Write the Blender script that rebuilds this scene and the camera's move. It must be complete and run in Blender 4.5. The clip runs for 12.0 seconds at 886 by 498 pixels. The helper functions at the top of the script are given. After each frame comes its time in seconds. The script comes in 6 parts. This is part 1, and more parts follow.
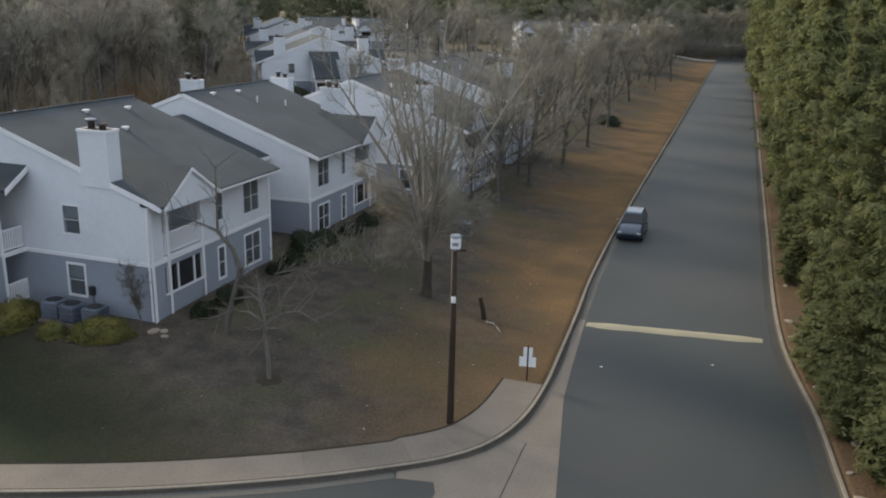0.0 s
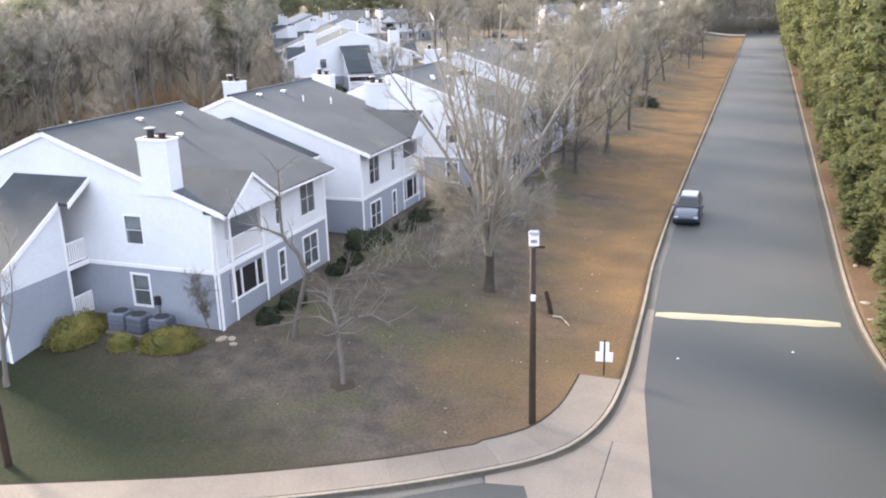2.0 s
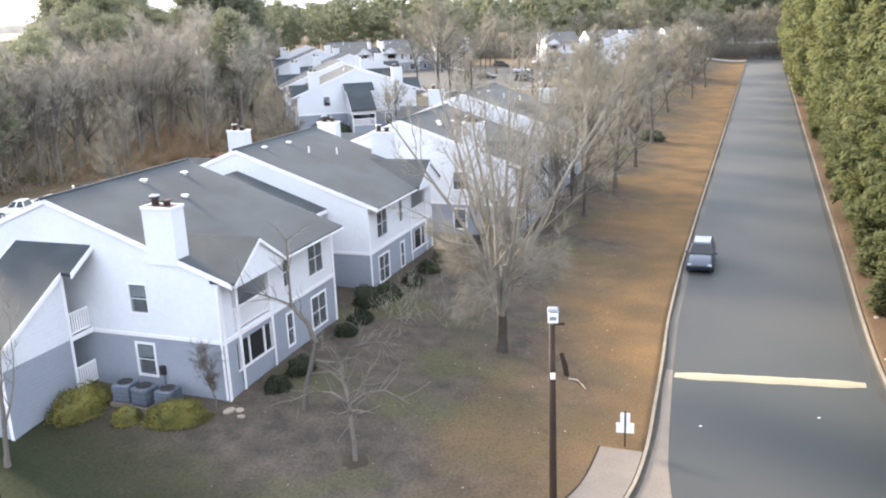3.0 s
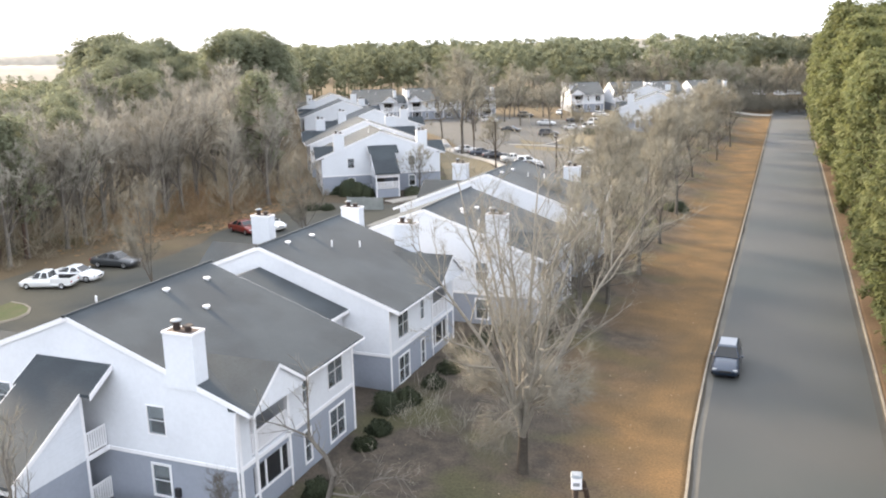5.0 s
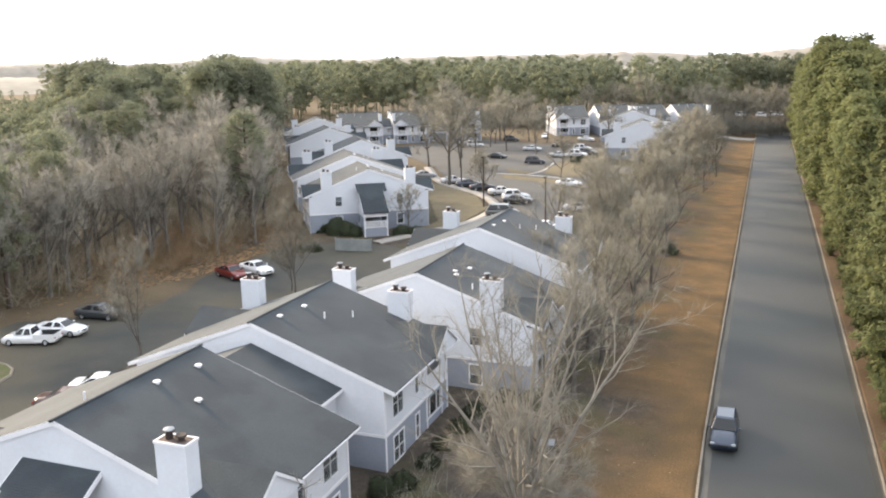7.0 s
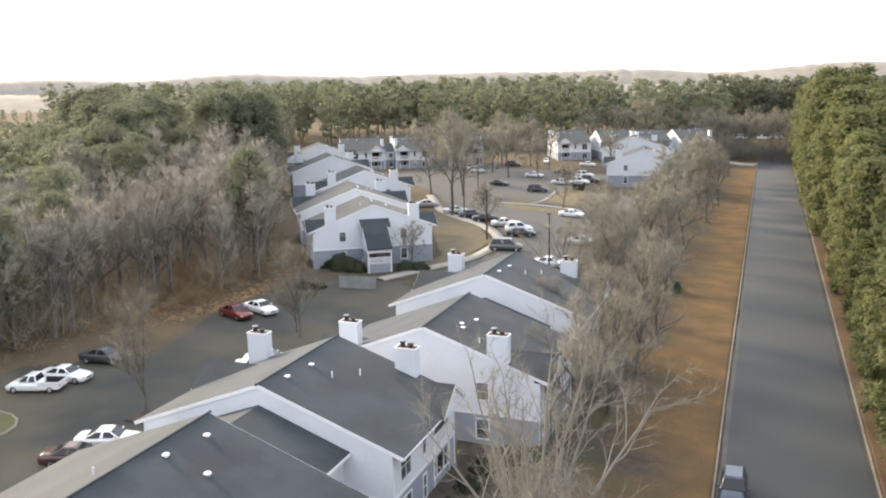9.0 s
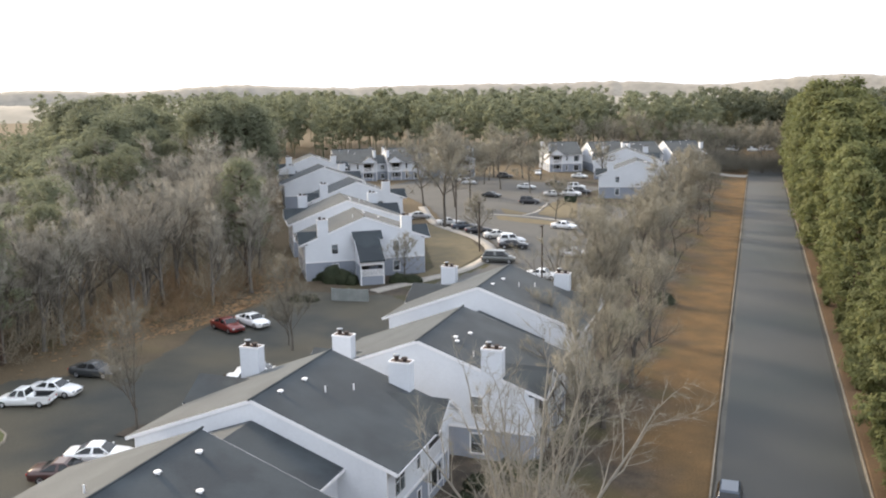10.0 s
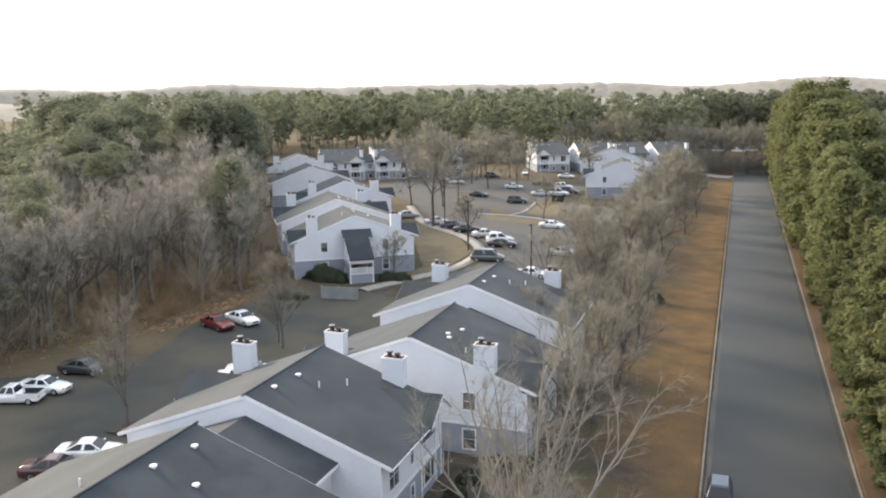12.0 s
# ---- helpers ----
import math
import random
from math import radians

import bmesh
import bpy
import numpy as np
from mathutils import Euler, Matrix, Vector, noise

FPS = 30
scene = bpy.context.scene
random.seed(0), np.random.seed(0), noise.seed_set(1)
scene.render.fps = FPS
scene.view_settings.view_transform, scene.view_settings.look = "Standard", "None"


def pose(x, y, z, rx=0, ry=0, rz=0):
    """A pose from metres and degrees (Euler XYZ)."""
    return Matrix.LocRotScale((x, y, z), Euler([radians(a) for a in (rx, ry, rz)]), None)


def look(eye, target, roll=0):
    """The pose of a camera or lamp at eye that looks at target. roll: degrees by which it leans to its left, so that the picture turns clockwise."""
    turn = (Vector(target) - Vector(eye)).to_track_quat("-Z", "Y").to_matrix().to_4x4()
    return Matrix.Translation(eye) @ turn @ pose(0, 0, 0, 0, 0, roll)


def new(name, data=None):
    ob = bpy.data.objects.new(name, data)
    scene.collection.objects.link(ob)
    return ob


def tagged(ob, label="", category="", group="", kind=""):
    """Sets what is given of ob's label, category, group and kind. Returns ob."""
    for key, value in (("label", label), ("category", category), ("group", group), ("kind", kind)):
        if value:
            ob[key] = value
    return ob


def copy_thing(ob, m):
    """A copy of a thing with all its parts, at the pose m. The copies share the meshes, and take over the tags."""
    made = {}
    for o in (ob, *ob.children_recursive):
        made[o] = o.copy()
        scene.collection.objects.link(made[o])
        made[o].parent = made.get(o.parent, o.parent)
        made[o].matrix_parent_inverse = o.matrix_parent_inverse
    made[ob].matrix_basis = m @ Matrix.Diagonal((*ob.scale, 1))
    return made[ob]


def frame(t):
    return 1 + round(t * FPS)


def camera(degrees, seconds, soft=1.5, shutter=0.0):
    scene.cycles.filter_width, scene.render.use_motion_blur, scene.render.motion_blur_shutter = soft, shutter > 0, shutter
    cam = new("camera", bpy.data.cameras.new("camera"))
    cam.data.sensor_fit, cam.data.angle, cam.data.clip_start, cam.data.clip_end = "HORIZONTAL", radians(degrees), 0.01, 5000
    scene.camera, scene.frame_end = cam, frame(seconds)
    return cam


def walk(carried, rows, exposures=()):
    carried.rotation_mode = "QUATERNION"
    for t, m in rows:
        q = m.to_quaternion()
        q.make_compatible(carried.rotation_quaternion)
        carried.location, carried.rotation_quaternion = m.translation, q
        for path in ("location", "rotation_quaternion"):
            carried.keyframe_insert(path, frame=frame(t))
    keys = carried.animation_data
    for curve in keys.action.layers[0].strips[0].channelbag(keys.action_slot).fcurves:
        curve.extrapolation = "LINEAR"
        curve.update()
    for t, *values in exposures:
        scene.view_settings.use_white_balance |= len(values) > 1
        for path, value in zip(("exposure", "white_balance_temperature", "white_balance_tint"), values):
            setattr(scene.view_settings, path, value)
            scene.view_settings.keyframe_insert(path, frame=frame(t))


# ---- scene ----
cam = camera(55.0, 12.0, soft=2.0)
PATH = [
    (0, (-0.634, 1.001, 14.571), (-1.246, 2.823, 14.017), 1.3),
    (0.5, (-1.037, 0.618, 14.573), (-1.64, 2.43, 13.976), 1.0),
    (1, (-1.482, 0.658, 14.51), (-2.066, 2.476, 13.915), -0.2),
    (1.5, (-1.97, 0.776, 14.448), (-2.59, 2.592, 13.885), -0.7),
    (2, (-2.446, 1.172, 14.733), (-3.116, 2.965, 14.152), -1.6),
    (2.5, (-2.921, 1.754, 15.284), (-3.585, 3.554, 14.72), -2.0),
    (3, (-3.243, 2.348, 16.148), (-3.923, 4.154, 15.62), -2.4),
    (3.5, (-3.528, 2.702, 16.771), (-4.233, 4.512, 16.296), -2.0),
    (5.3, (-3.794, 3.827, 20.242), (-4.523, 5.637, 19.808), -1.3),
    (5.5, (-3.881, 3.98, 20.44), (-4.604, 5.797, 20.02), -1.4),
    (6, (-4.215, 4.329, 21.401), (-4.918, 6.153, 20.977), -1.1),
    (6.5, (-4.59, 4.629, 22.342), (-5.281, 6.456, 21.916), -1.1),
    (8.5, (-5.441, 5.196, 25.739), (-6.142, 7.021, 25.317), -1.0),
    (9, (-5.497, 5.241, 25.937), (-6.192, 7.075, 25.546), -1.0),
    (9.5, (-5.535, 5.37, 26.0), (-6.223, 7.209, 25.622), -1.1),
    (10, (-5.766, 5.435, 26.041), (-6.443, 7.281, 25.675), -0.9),
    (10.5, (-5.845, 5.404, 25.947), (-6.504, 7.256, 25.582), -1.0),
    (11, (-5.892, 5.314, 25.9), (-6.525, 7.178, 25.543), -1.0),
    (11.5, (-5.988, 5.111, 25.81), (-6.624, 6.973, 25.45), -0.9),
    (12, (-6.145, 5.024, 25.816), (-6.79, 6.881, 25.451), -0.6),
]
EXPOSURES = [(0.0, 0.02, 6450, 8), (0.5, 0.52, 6400, 13), (1.0, 1.12, 6450, 17), (1.5, 1.43, 6450, 17), (2.5, 1.6, 6450, 14), (3.5, 1.58, 6650, 13), (5.5, 1.38, 6950, 12), (6.5, 1.17, 7000, 12), (8.5, 1.1, 6900, 12), (9.0, 1.03, 6900, 12), (9.5, 0.88, 6850, 11), (12.0, 0.78, 6700, 11)]
walk(cam, [(t, look(eye, target, roll)) for t, eye, target, roll in PATH], EXPOSURES)

# ---- light ----
SUN_ELEVATION, SUN_AZIMUTH = radians(22), radians(-70)   # low sun, from the side of the houses
world = bpy.data.worlds.new("world")
scene.world = world
world.use_nodes = True
wn, wl = world.node_tree.nodes, world.node_tree.links
sky = wn.new("ShaderNodeTexSky")
sky.sky_type, sky.sun_disc = "NISHITA", False
sky.sun_elevation, sky.sun_rotation = SUN_ELEVATION, SUN_AZIMUTH
sky.air_density, sky.dust_density, sky.ozone_density = 1.0, 4.0, 1.0
veil = wn.new("ShaderNodeMixRGB")
veil.inputs[0].default_value = 0.72
veil.inputs[2].default_value = (9.0, 9.9, 11.3, 1)
wl.new(sky.outputs[0], veil.inputs[1])
wl.new(veil.outputs[0], wn["Background"].inputs[0])
wn["Background"].inputs[1].default_value = 0.122
sun = new("sun", bpy.data.lights.new("sun", "SUN"))
sun.data.energy, sun.data.angle, sun.data.color = 4.2, radians(12.0), (1.0, 0.85, 0.64)
sun_from = Vector((math.sin(SUN_AZIMUTH) * math.cos(SUN_ELEVATION), math.cos(SUN_AZIMUTH) * math.cos(SUN_ELEVATION), math.sin(SUN_ELEVATION)))
sun.matrix_world = look(sun_from * 300, (0, 0, 0))


# ---- materials ----
def material(name, base, second=None, rough=0.8, grain=8.0, stain=0.5, mix=0.35, bump=0.2, metal=0.0, third=None, third_scale=0.12, per_object=0.0, spec=0.3, grit=0.35):
    """Two or three colours mixed by noise at two scales, with a fine relief."""
    m = bpy.data.materials.new(name)
    m.use_nodes = True
    n, l = m.node_tree.nodes, m.node_tree.links
    p = n["Principled BSDF"]
    p.inputs["Roughness"].default_value, p.inputs["Metallic"].default_value = rough, metal
    p.inputs["Specular IOR Level"].default_value = spec
    where = n.new("ShaderNodeTexCoord").outputs["Object"] if per_object else n.new("ShaderNodeNewGeometry").outputs["Position"]
    second = second or tuple(c * 0.7 for c in base)

    def noise_of(scale, detail=5.0):
        t = n.new("ShaderNodeTexNoise")
        t.inputs["Scale"].default_value, t.inputs["Detail"].default_value = scale, detail
        l.new(where, t.inputs["Vector"])
        return t.outputs["Fac"]

    def ramp(fac, lo, hi):
        r = n.new("ShaderNodeMapRange")
        r.inputs["From Min"].default_value, r.inputs["From Max"].default_value = lo, hi
        l.new(fac, r.inputs["Value"])
        return r.outputs["Result"]

    def blend(fac, a, b, kind="MIX"):
        x = n.new("ShaderNodeMixRGB")
        x.blend_type = kind
        l.new(fac, x.inputs[0])
        for k, v in ((1, a), (2, b)):
            if isinstance(v, tuple):
                x.inputs[k].default_value = (*v, 1)
            else:
                l.new(v, x.inputs[k])
        return x.outputs[0]

    fine, broad = noise_of(grain), noise_of(stain, 4.0)
    colour = blend(ramp(broad, 0.5 - mix * 0.5, 0.5 + mix * 0.6), base, second)
    if third:
        colour = blend(ramp(noise_of(third_scale, 3.0), 0.45, 0.6), colour, third)
    dark = n.new("ShaderNodeMixRGB")
    dark.blend_type = "MULTIPLY"
    dark.inputs[0].default_value = grit
    l.new(colour, dark.inputs[1])
    l.new(ramp(fine, 0.2, 0.75), dark.inputs[2])
    out = dark.outputs[0]
    if per_object:
        info = n.new("ShaderNodeObjectInfo")
        hsv = n.new("ShaderNodeHueSaturation")
        l.new(ramp(info.outputs["Random"], 0, 1), hsv.inputs["Value"])
        vr = hsv.inputs["Value"].links[0].from_node
        vr.inputs["To Min"].default_value, vr.inputs["To Max"].default_value = 1 - per_object, 1 + per_object
        l.new(out, hsv.inputs["Color"])
        out = hsv.outputs[0]
    l.new(out, p.inputs["Base Color"])
    if bump:
        b = n.new("ShaderNodeBump")
        b.inputs["Strength"].default_value, b.inputs["Distance"].default_value = bump, 0.03
        l.new(fine, b.inputs["Height"])
        l.new(b.outputs[0], p.inputs["Normal"])
    return m


def striped(m, axis, spacing, strength=0.5, distance=0.02):
    """Adds the relief of courses (lap siding, shingle rows) to a material."""
    n, l = m.node_tree.nodes, m.node_tree.links
    geo = n.new("ShaderNodeNewGeometry")
    sep = n.new("ShaderNodeSeparateXYZ")
    l.new(geo.outputs["Position"], sep.inputs[0])
    saw = n.new("ShaderNodeMath")
    saw.operation = "DIVIDE"
    saw.inputs[1].default_value = spacing
    l.new(sep.outputs[axis], saw.inputs[0])
    fr = n.new("ShaderNodeMath")
    fr.operation = "FRACT"
    l.new(saw.outputs[0], fr.inputs[0])
    b = n.new("ShaderNodeBump")
    b.inputs["Strength"].default_value, b.inputs["Distance"].default_value = strength, distance
    b.invert = True
    l.new(fr.outputs[0], b.inputs["Height"])
    p = n["Principled BSDF"]
    old = p.inputs["Normal"].links
    if old:
        l.new(old[0].from_socket, b.inputs["Normal"])
    l.new(b.outputs[0], p.inputs["Normal"])
    return m


def paint(name, colour, rough=0.3, metal=0.0, coat=0.0):
    m = bpy.data.materials.new(name)
    m.use_nodes = True
    p = m.node_tree.nodes["Principled BSDF"]
    p.inputs["Base Color"].default_value = (*colour, 1)
    p.inputs["Roughness"].default_value, p.inputs["Metallic"].default_value = rough, metal
    p.inputs["Coat Weight"].default_value = coat
    return m


M_WHITE = striped(material("white_siding", (0.62, 0.645, 0.685), (0.565, 0.588, 0.628), 0.6, 6, 0.35, bump=0.0, grit=0.08), 2, 0.2)
M_GREY = striped(material("grey_siding", (0.27, 0.295, 0.345), (0.24, 0.265, 0.31), 0.65, 6, 0.35, bump=0.0, grit=0.1), 2, 0.2)
M_TRIM = material("white_trim", (0.76, 0.76, 0.78), (0.70, 0.70, 0.72), 0.5, 9, 0.6, bump=0.0, grit=0.1)
M_ROOF = striped(material("asphalt_shingle", (0.028, 0.039, 0.048), (0.043, 0.055, 0.063), 0.85, 14, 0.5, 0.5, 0.4, third=(0.022, 0.031, 0.039), third_scale=0.3, spec=0.28), 2, 0.06, 0.4)
M_POT = material("rusty_flue", (0.06, 0.04, 0.033), (0.035, 0.027, 0.025), 0.7, 20, 3)
M_CAP = material("chimney_crown", (0.15, 0.11, 0.09), (0.10, 0.075, 0.065), 0.9, 12, 2)
M_ROOM = material("dim_room", (0.10, 0.095, 0.09), None, 0.9, 4, 0.5)
M_BLIND = striped(material("window_blind", (0.52, 0.52, 0.52), None, 0.7, 6, 1, bump=0.0), 2, 0.05, 0.6)
M_PORCH = material("porch_floor", (0.30, 0.29, 0.28), None, 0.8, 8, 1)
M_ASPHALT = material("asphalt", (0.030, 0.0325, 0.0325), (0.039, 0.041, 0.040), 0.66, 18, 0.16, 0.5, 0.35, third=(0.021, 0.029, 0.029), third_scale=0.045, spec=0.36)
for m_, amount in ((M_ROOF, 0.09), (M_ASPHALT, 0.06)):      # gritty surfaces, paler at a low angle
    sheen = m_.node_tree.nodes["Principled BSDF"].inputs
    sheen["Sheen Weight"].default_value, sheen["Sheen Roughness"].default_value, sheen["Sheen Tint"].default_value = amount, 0.6, (1.0, 0.98, 0.96, 1)
M_LOT = material("lot_asphalt", (0.084, 0.083, 0.080), (0.108, 0.104, 0.098), 0.9, 14, 0.2, 0.5, 0.35)
# stained asphalt; the pale third colour also paints dappled sunlight on the lot
M_LOTOLD = material("stained_sun_dappled_lot_asphalt", (0.042, 0.046, 0.044), (0.078, 0.076, 0.064), 0.9, 14, 0.14, 0.3, 0.35, third=(0.088, 0.080, 0.060), third_scale=0.07)
M_GREYTWIG = material("dull_grey_twigs", (0.20, 0.185, 0.15), (0.155, 0.145, 0.115), 0.95, 3, 0.3, bump=0)
M_DARKTWIG = material("dark_brown_twigs", (0.10, 0.085, 0.065), (0.07, 0.062, 0.048), 0.95, 3, 0.3, bump=0)
M_CONCRETE = material("concrete", (0.215, 0.182, 0.150), (0.163, 0.140, 0.118), 0.9, 12, 0.6, 0.5, 0.2, per_object=0.06, grit=0.25)
M_GUTTER = material("gutter_concrete", (0.145, 0.136, 0.12), (0.10, 0.096, 0.086), 0.9, 12, 0.5, 0.5, 0.25)
M_GUTTERDIRT = material("dirty_gutter", (0.075, 0.073, 0.066), (0.052, 0.052, 0.048), 0.9, 12, 0.4, 0.5, 0.25)
M_KERB = material("kerb_concrete", (0.32, 0.275, 0.215), (0.20, 0.175, 0.143), 0.9, 10, 0.8, 0.6, 0.25)
M_KERBDARK = material("dark_kerb_concrete", (0.060, 0.054, 0.045), (0.10, 0.088, 0.07), 0.95, 8, 1.2, 0.5, 0.3)
# bare soil at a tree, and the painted shadow along the lawn's edge
M_SOILSHADE = material("dark_soil_and_edge_shade", (0.040, 0.032, 0.022), (0.065, 0.05, 0.034), 0.95, 10, 1.5, 0.5, 0.5)
M_YELLOW = material("faded_yellow_paint", (0.38, 0.34, 0.235), (0.31, 0.28, 0.20), 0.85, 10, 0.8, 0.6, 0.2, grit=0.15)
M_POLE = material("dark_pole", (0.048, 0.029, 0.019), (0.028, 0.018, 0.013), 0.7, 10, 2)
M_STEEL = material("grey_metal", (0.32, 0.34, 0.36), (0.25, 0.27, 0.29), 0.45, 10, 2, metal=0.4)
M_BARK = material("grey_bark", (0.145, 0.13, 0.112), (0.10, 0.09, 0.078), 0.95, 10, 1.5, bump=0.5, per_object=0.15)
M_DARKBARK = material("dark_bark", (0.19, 0.172, 0.15), (0.135, 0.12, 0.104), 0.95, 10, 1.5, bump=0.5)
M_TRUNK = material("dark_trunk_bark", (0.085, 0.072, 0.058), (0.055, 0.047, 0.04), 0.95, 10, 1.5, bump=0.5)
M_PALEBARK = material("pale_grey_bark", (0.31, 0.285, 0.243), (0.22, 0.203, 0.173), 0.95, 10, 1.5, bump=0.5)
M_PALETWIG = material("pale_grey_twigs", (0.262, 0.243, 0.2), (0.205, 0.19, 0.157), 0.95, 4, 0.6, bump=0, grit=0.15)
M_TWIG = material("pale_twigs", (0.31, 0.275, 0.23), (0.25, 0.22, 0.18), 0.95, 4, 0.6, bump=0, per_object=0.2)
M_VERGETWIG = material("olive_twigs", (0.238, 0.22, 0.172), (0.198, 0.184, 0.146), 0.95, 3, 0.3, bump=0, per_object=0.12, grit=0.15)
M_WOODTWIG = material("brown_twigs", (0.285, 0.262, 0.215), (0.235, 0.215, 0.178), 0.95, 3, 0.3, bump=0, per_object=0.25, grit=0.1)
M_UNDERWOOD = material("dull_brown_stems", (0.31, 0.27, 0.20), (0.245, 0.212, 0.158), 0.95, 3, 0.2, bump=0)
M_PINEBARK = material("pine_bark", (0.12, 0.08, 0.06), (0.07, 0.05, 0.04), 0.95, 8, 1.5, bump=0.5)
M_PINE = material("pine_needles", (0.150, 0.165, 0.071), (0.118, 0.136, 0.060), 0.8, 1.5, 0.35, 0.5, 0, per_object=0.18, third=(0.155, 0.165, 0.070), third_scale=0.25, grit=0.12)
# paler, greyer needles: the haze over the far woods is in this colour
M_PINEFAR = material("hazed_far_pine_needles", (0.20, 0.213, 0.14), (0.168, 0.183, 0.122), 0.85, 1.0, 0.2, 0.5, 0, per_object=0.18, grit=0.1)


def leafy(m, share=0.35):
    """Lets some light through leaves and needles."""
    n, l = m.node_tree.nodes, m.node_tree.links
    p, out = n["Principled BSDF"], n["Material Output"]
    tr, mix = n.new("ShaderNodeBsdfTranslucent"), n.new("ShaderNodeMixShader")
    mix.inputs[0].default_value = share
    l.new(p.inputs["Base Color"].links[0].from_socket, tr.inputs["Color"])
    l.new(p.outputs[0], mix.inputs[1])
    l.new(tr.outputs[0], mix.inputs[2])
    l.new(mix.outputs[0], out.inputs["Surface"])
    return m


leafy(M_PINE, 0.5), leafy(M_PINEFAR, 0.55)
M_HEDGE = material("dark_hedge", (0.022, 0.030, 0.014), (0.035, 0.042, 0.02), 0.85, 6, 1, bump=0)
M_YSHRUB = material("yellow_green_shrub", (0.175, 0.152, 0.038), (0.085, 0.09, 0.028), 0.8, 6, 1.5, bump=0)


# ---- mesh helpers ----
class Build:
    """Collects vertices and faces of one mesh."""

    def __init__(self):
        self.v, self.f = [], []

    def hexa(self, pts):
        """Eight corners: four below, four above, both turning the same way."""
        k = len(self.v)
        self.v += [tuple(p) for p in pts]
        for q in ((3, 2, 1, 0), (4, 5, 6, 7), (0, 1, 5, 4), (1, 2, 6, 5), (2, 3, 7, 6), (3, 0, 4, 7)):
            self.f.append(tuple(k + i for i in q))
        return self

    def box(self, x0, y0, z0, x1, y1, z1):
        return self.hexa([(x0, y0, z0), (x1, y0, z0), (x1, y1, z0), (x0, y1, z0), (x0, y0, z1), (x1, y0, z1), (x1, y1, z1), (x0, y1, z1)])

    def prism(self, ring, shift):
        """A polygon and its copy moved by shift, with sides."""
        k, n = len(self.v), len(ring)
        self.v += [tuple(p) for p in ring] + [tuple(a + b for a, b in zip(p, shift)) for p in ring]
        self.f.append(tuple(k + i for i in reversed(range(n))))
        self.f.append(tuple(k + n + i for i in range(n)))
        for i in range(n):
            j = (i + 1) % n
            self.f.append((k + i, k + j, k + n + j, k + n + i))
        return self

    def lathe(self, x, y, rings, sides=12):
        """Rings of (height, radius) round an upright axis, closed at both ends."""
        k = len(self.v)
        for z, r in rings:
            for i in range(sides):
                a = 2 * math.pi * i / sides
                self.v.append((x + r * math.cos(a), y + r * math.sin(a), z))
        for j in range(len(rings) - 1):
            for i in range(sides):
                a, b = k + j * sides + i, k + j * sides + (i + 1) % sides
                self.f.append((a, b, b + sides, a + sides))
        self.f.append(tuple(k + i for i in reversed(range(sides))))
        self.f.append(tuple(k + (len(rings) - 1) * sides + i for i in range(sides)))
        return self

    def tube(self, pts, radii, sides=5):
        """A tapered tube along a line of points."""
        k = len(self.v)
        for i, p in enumerate(pts):
            d = (Vector(pts[min(i + 1, len(pts) - 1)]) - Vector(pts[max(i - 1, 0)])).normalized()
            u = d.orthogonal().normalized()
            w = d.cross(u)
            for s in range(sides):
                a = 2 * math.pi * s / sides
                q = Vector(p) + (u * math.cos(a) + w * math.sin(a)) * radii[i]
                self.v.append(tuple(q))
        for j in range(len(pts) - 1):
            for s in range(sides):
                a, b = k + j * sides + s, k + j * sides + (s + 1) % sides
                self.f.append((a, b, b + sides, a + sides))
        return self

    def mesh(self, name, mat, bevel=0.0, smooth=False):
        me = bpy.data.meshes.new(name)
        me.from_pydata(self.v, [], self.f)
        if bevel:
            bm = bmesh.new()
            bm.from_mesh(me)
            bmesh.ops.bevel(bm, geom=list(bm.edges), offset=bevel, segments=1, affect="EDGES")
            bm.to_mesh(me)
            bm.free()
        bm = bmesh.new()
        bm.from_mesh(me)
        bmesh.ops.recalc_face_normals(bm, faces=bm.faces)
        bm.to_mesh(me)
        bm.free()
        if smooth:
            me.polygons.foreach_set("use_smooth", [True] * len(me.polygons))
        me.materials.append(mat)
        return me


def part(name, b, mat, parent=None, label="", bevel=0.0, smooth=False):
    """Links a Build (or a mesh) as one object under a thing or a part."""
    ob = new(name, b.mesh(name, mat, bevel, smooth) if isinstance(b, Build) else b)
    ob.parent = parent
    if label:
        ob["label"] = label
    return ob


def thing(name, label, category, group="", kind=""):
    return tagged(new(name), label, category, group, kind)


def soup(name, verts, tris, mat, smooth=False):
    """A mesh from numpy arrays of corners and triangles (or quads)."""
    me = bpy.data.meshes.new(name)
    verts, tris = np.asarray(verts, np.float32), np.asarray(tris, np.int32)
    me.vertices.add(len(verts))
    me.vertices.foreach_set("co", verts.ravel())
    n = tris.shape[1]
    me.loops.add(tris.size)
    me.loops.foreach_set("vertex_index", tris.ravel())
    me.polygons.add(len(tris))
    me.polygons.foreach_set("loop_start", np.arange(0, tris.size, n, dtype=np.int32))
    me.update(calc_edges=True)
    me.validate()
    me.materials.append(mat)
    return me


def smooth01(a, lo, hi):
    t = min(max((a - lo) / (hi - lo), 0.0), 1.0)
    return t * t * (3 - 2 * t)


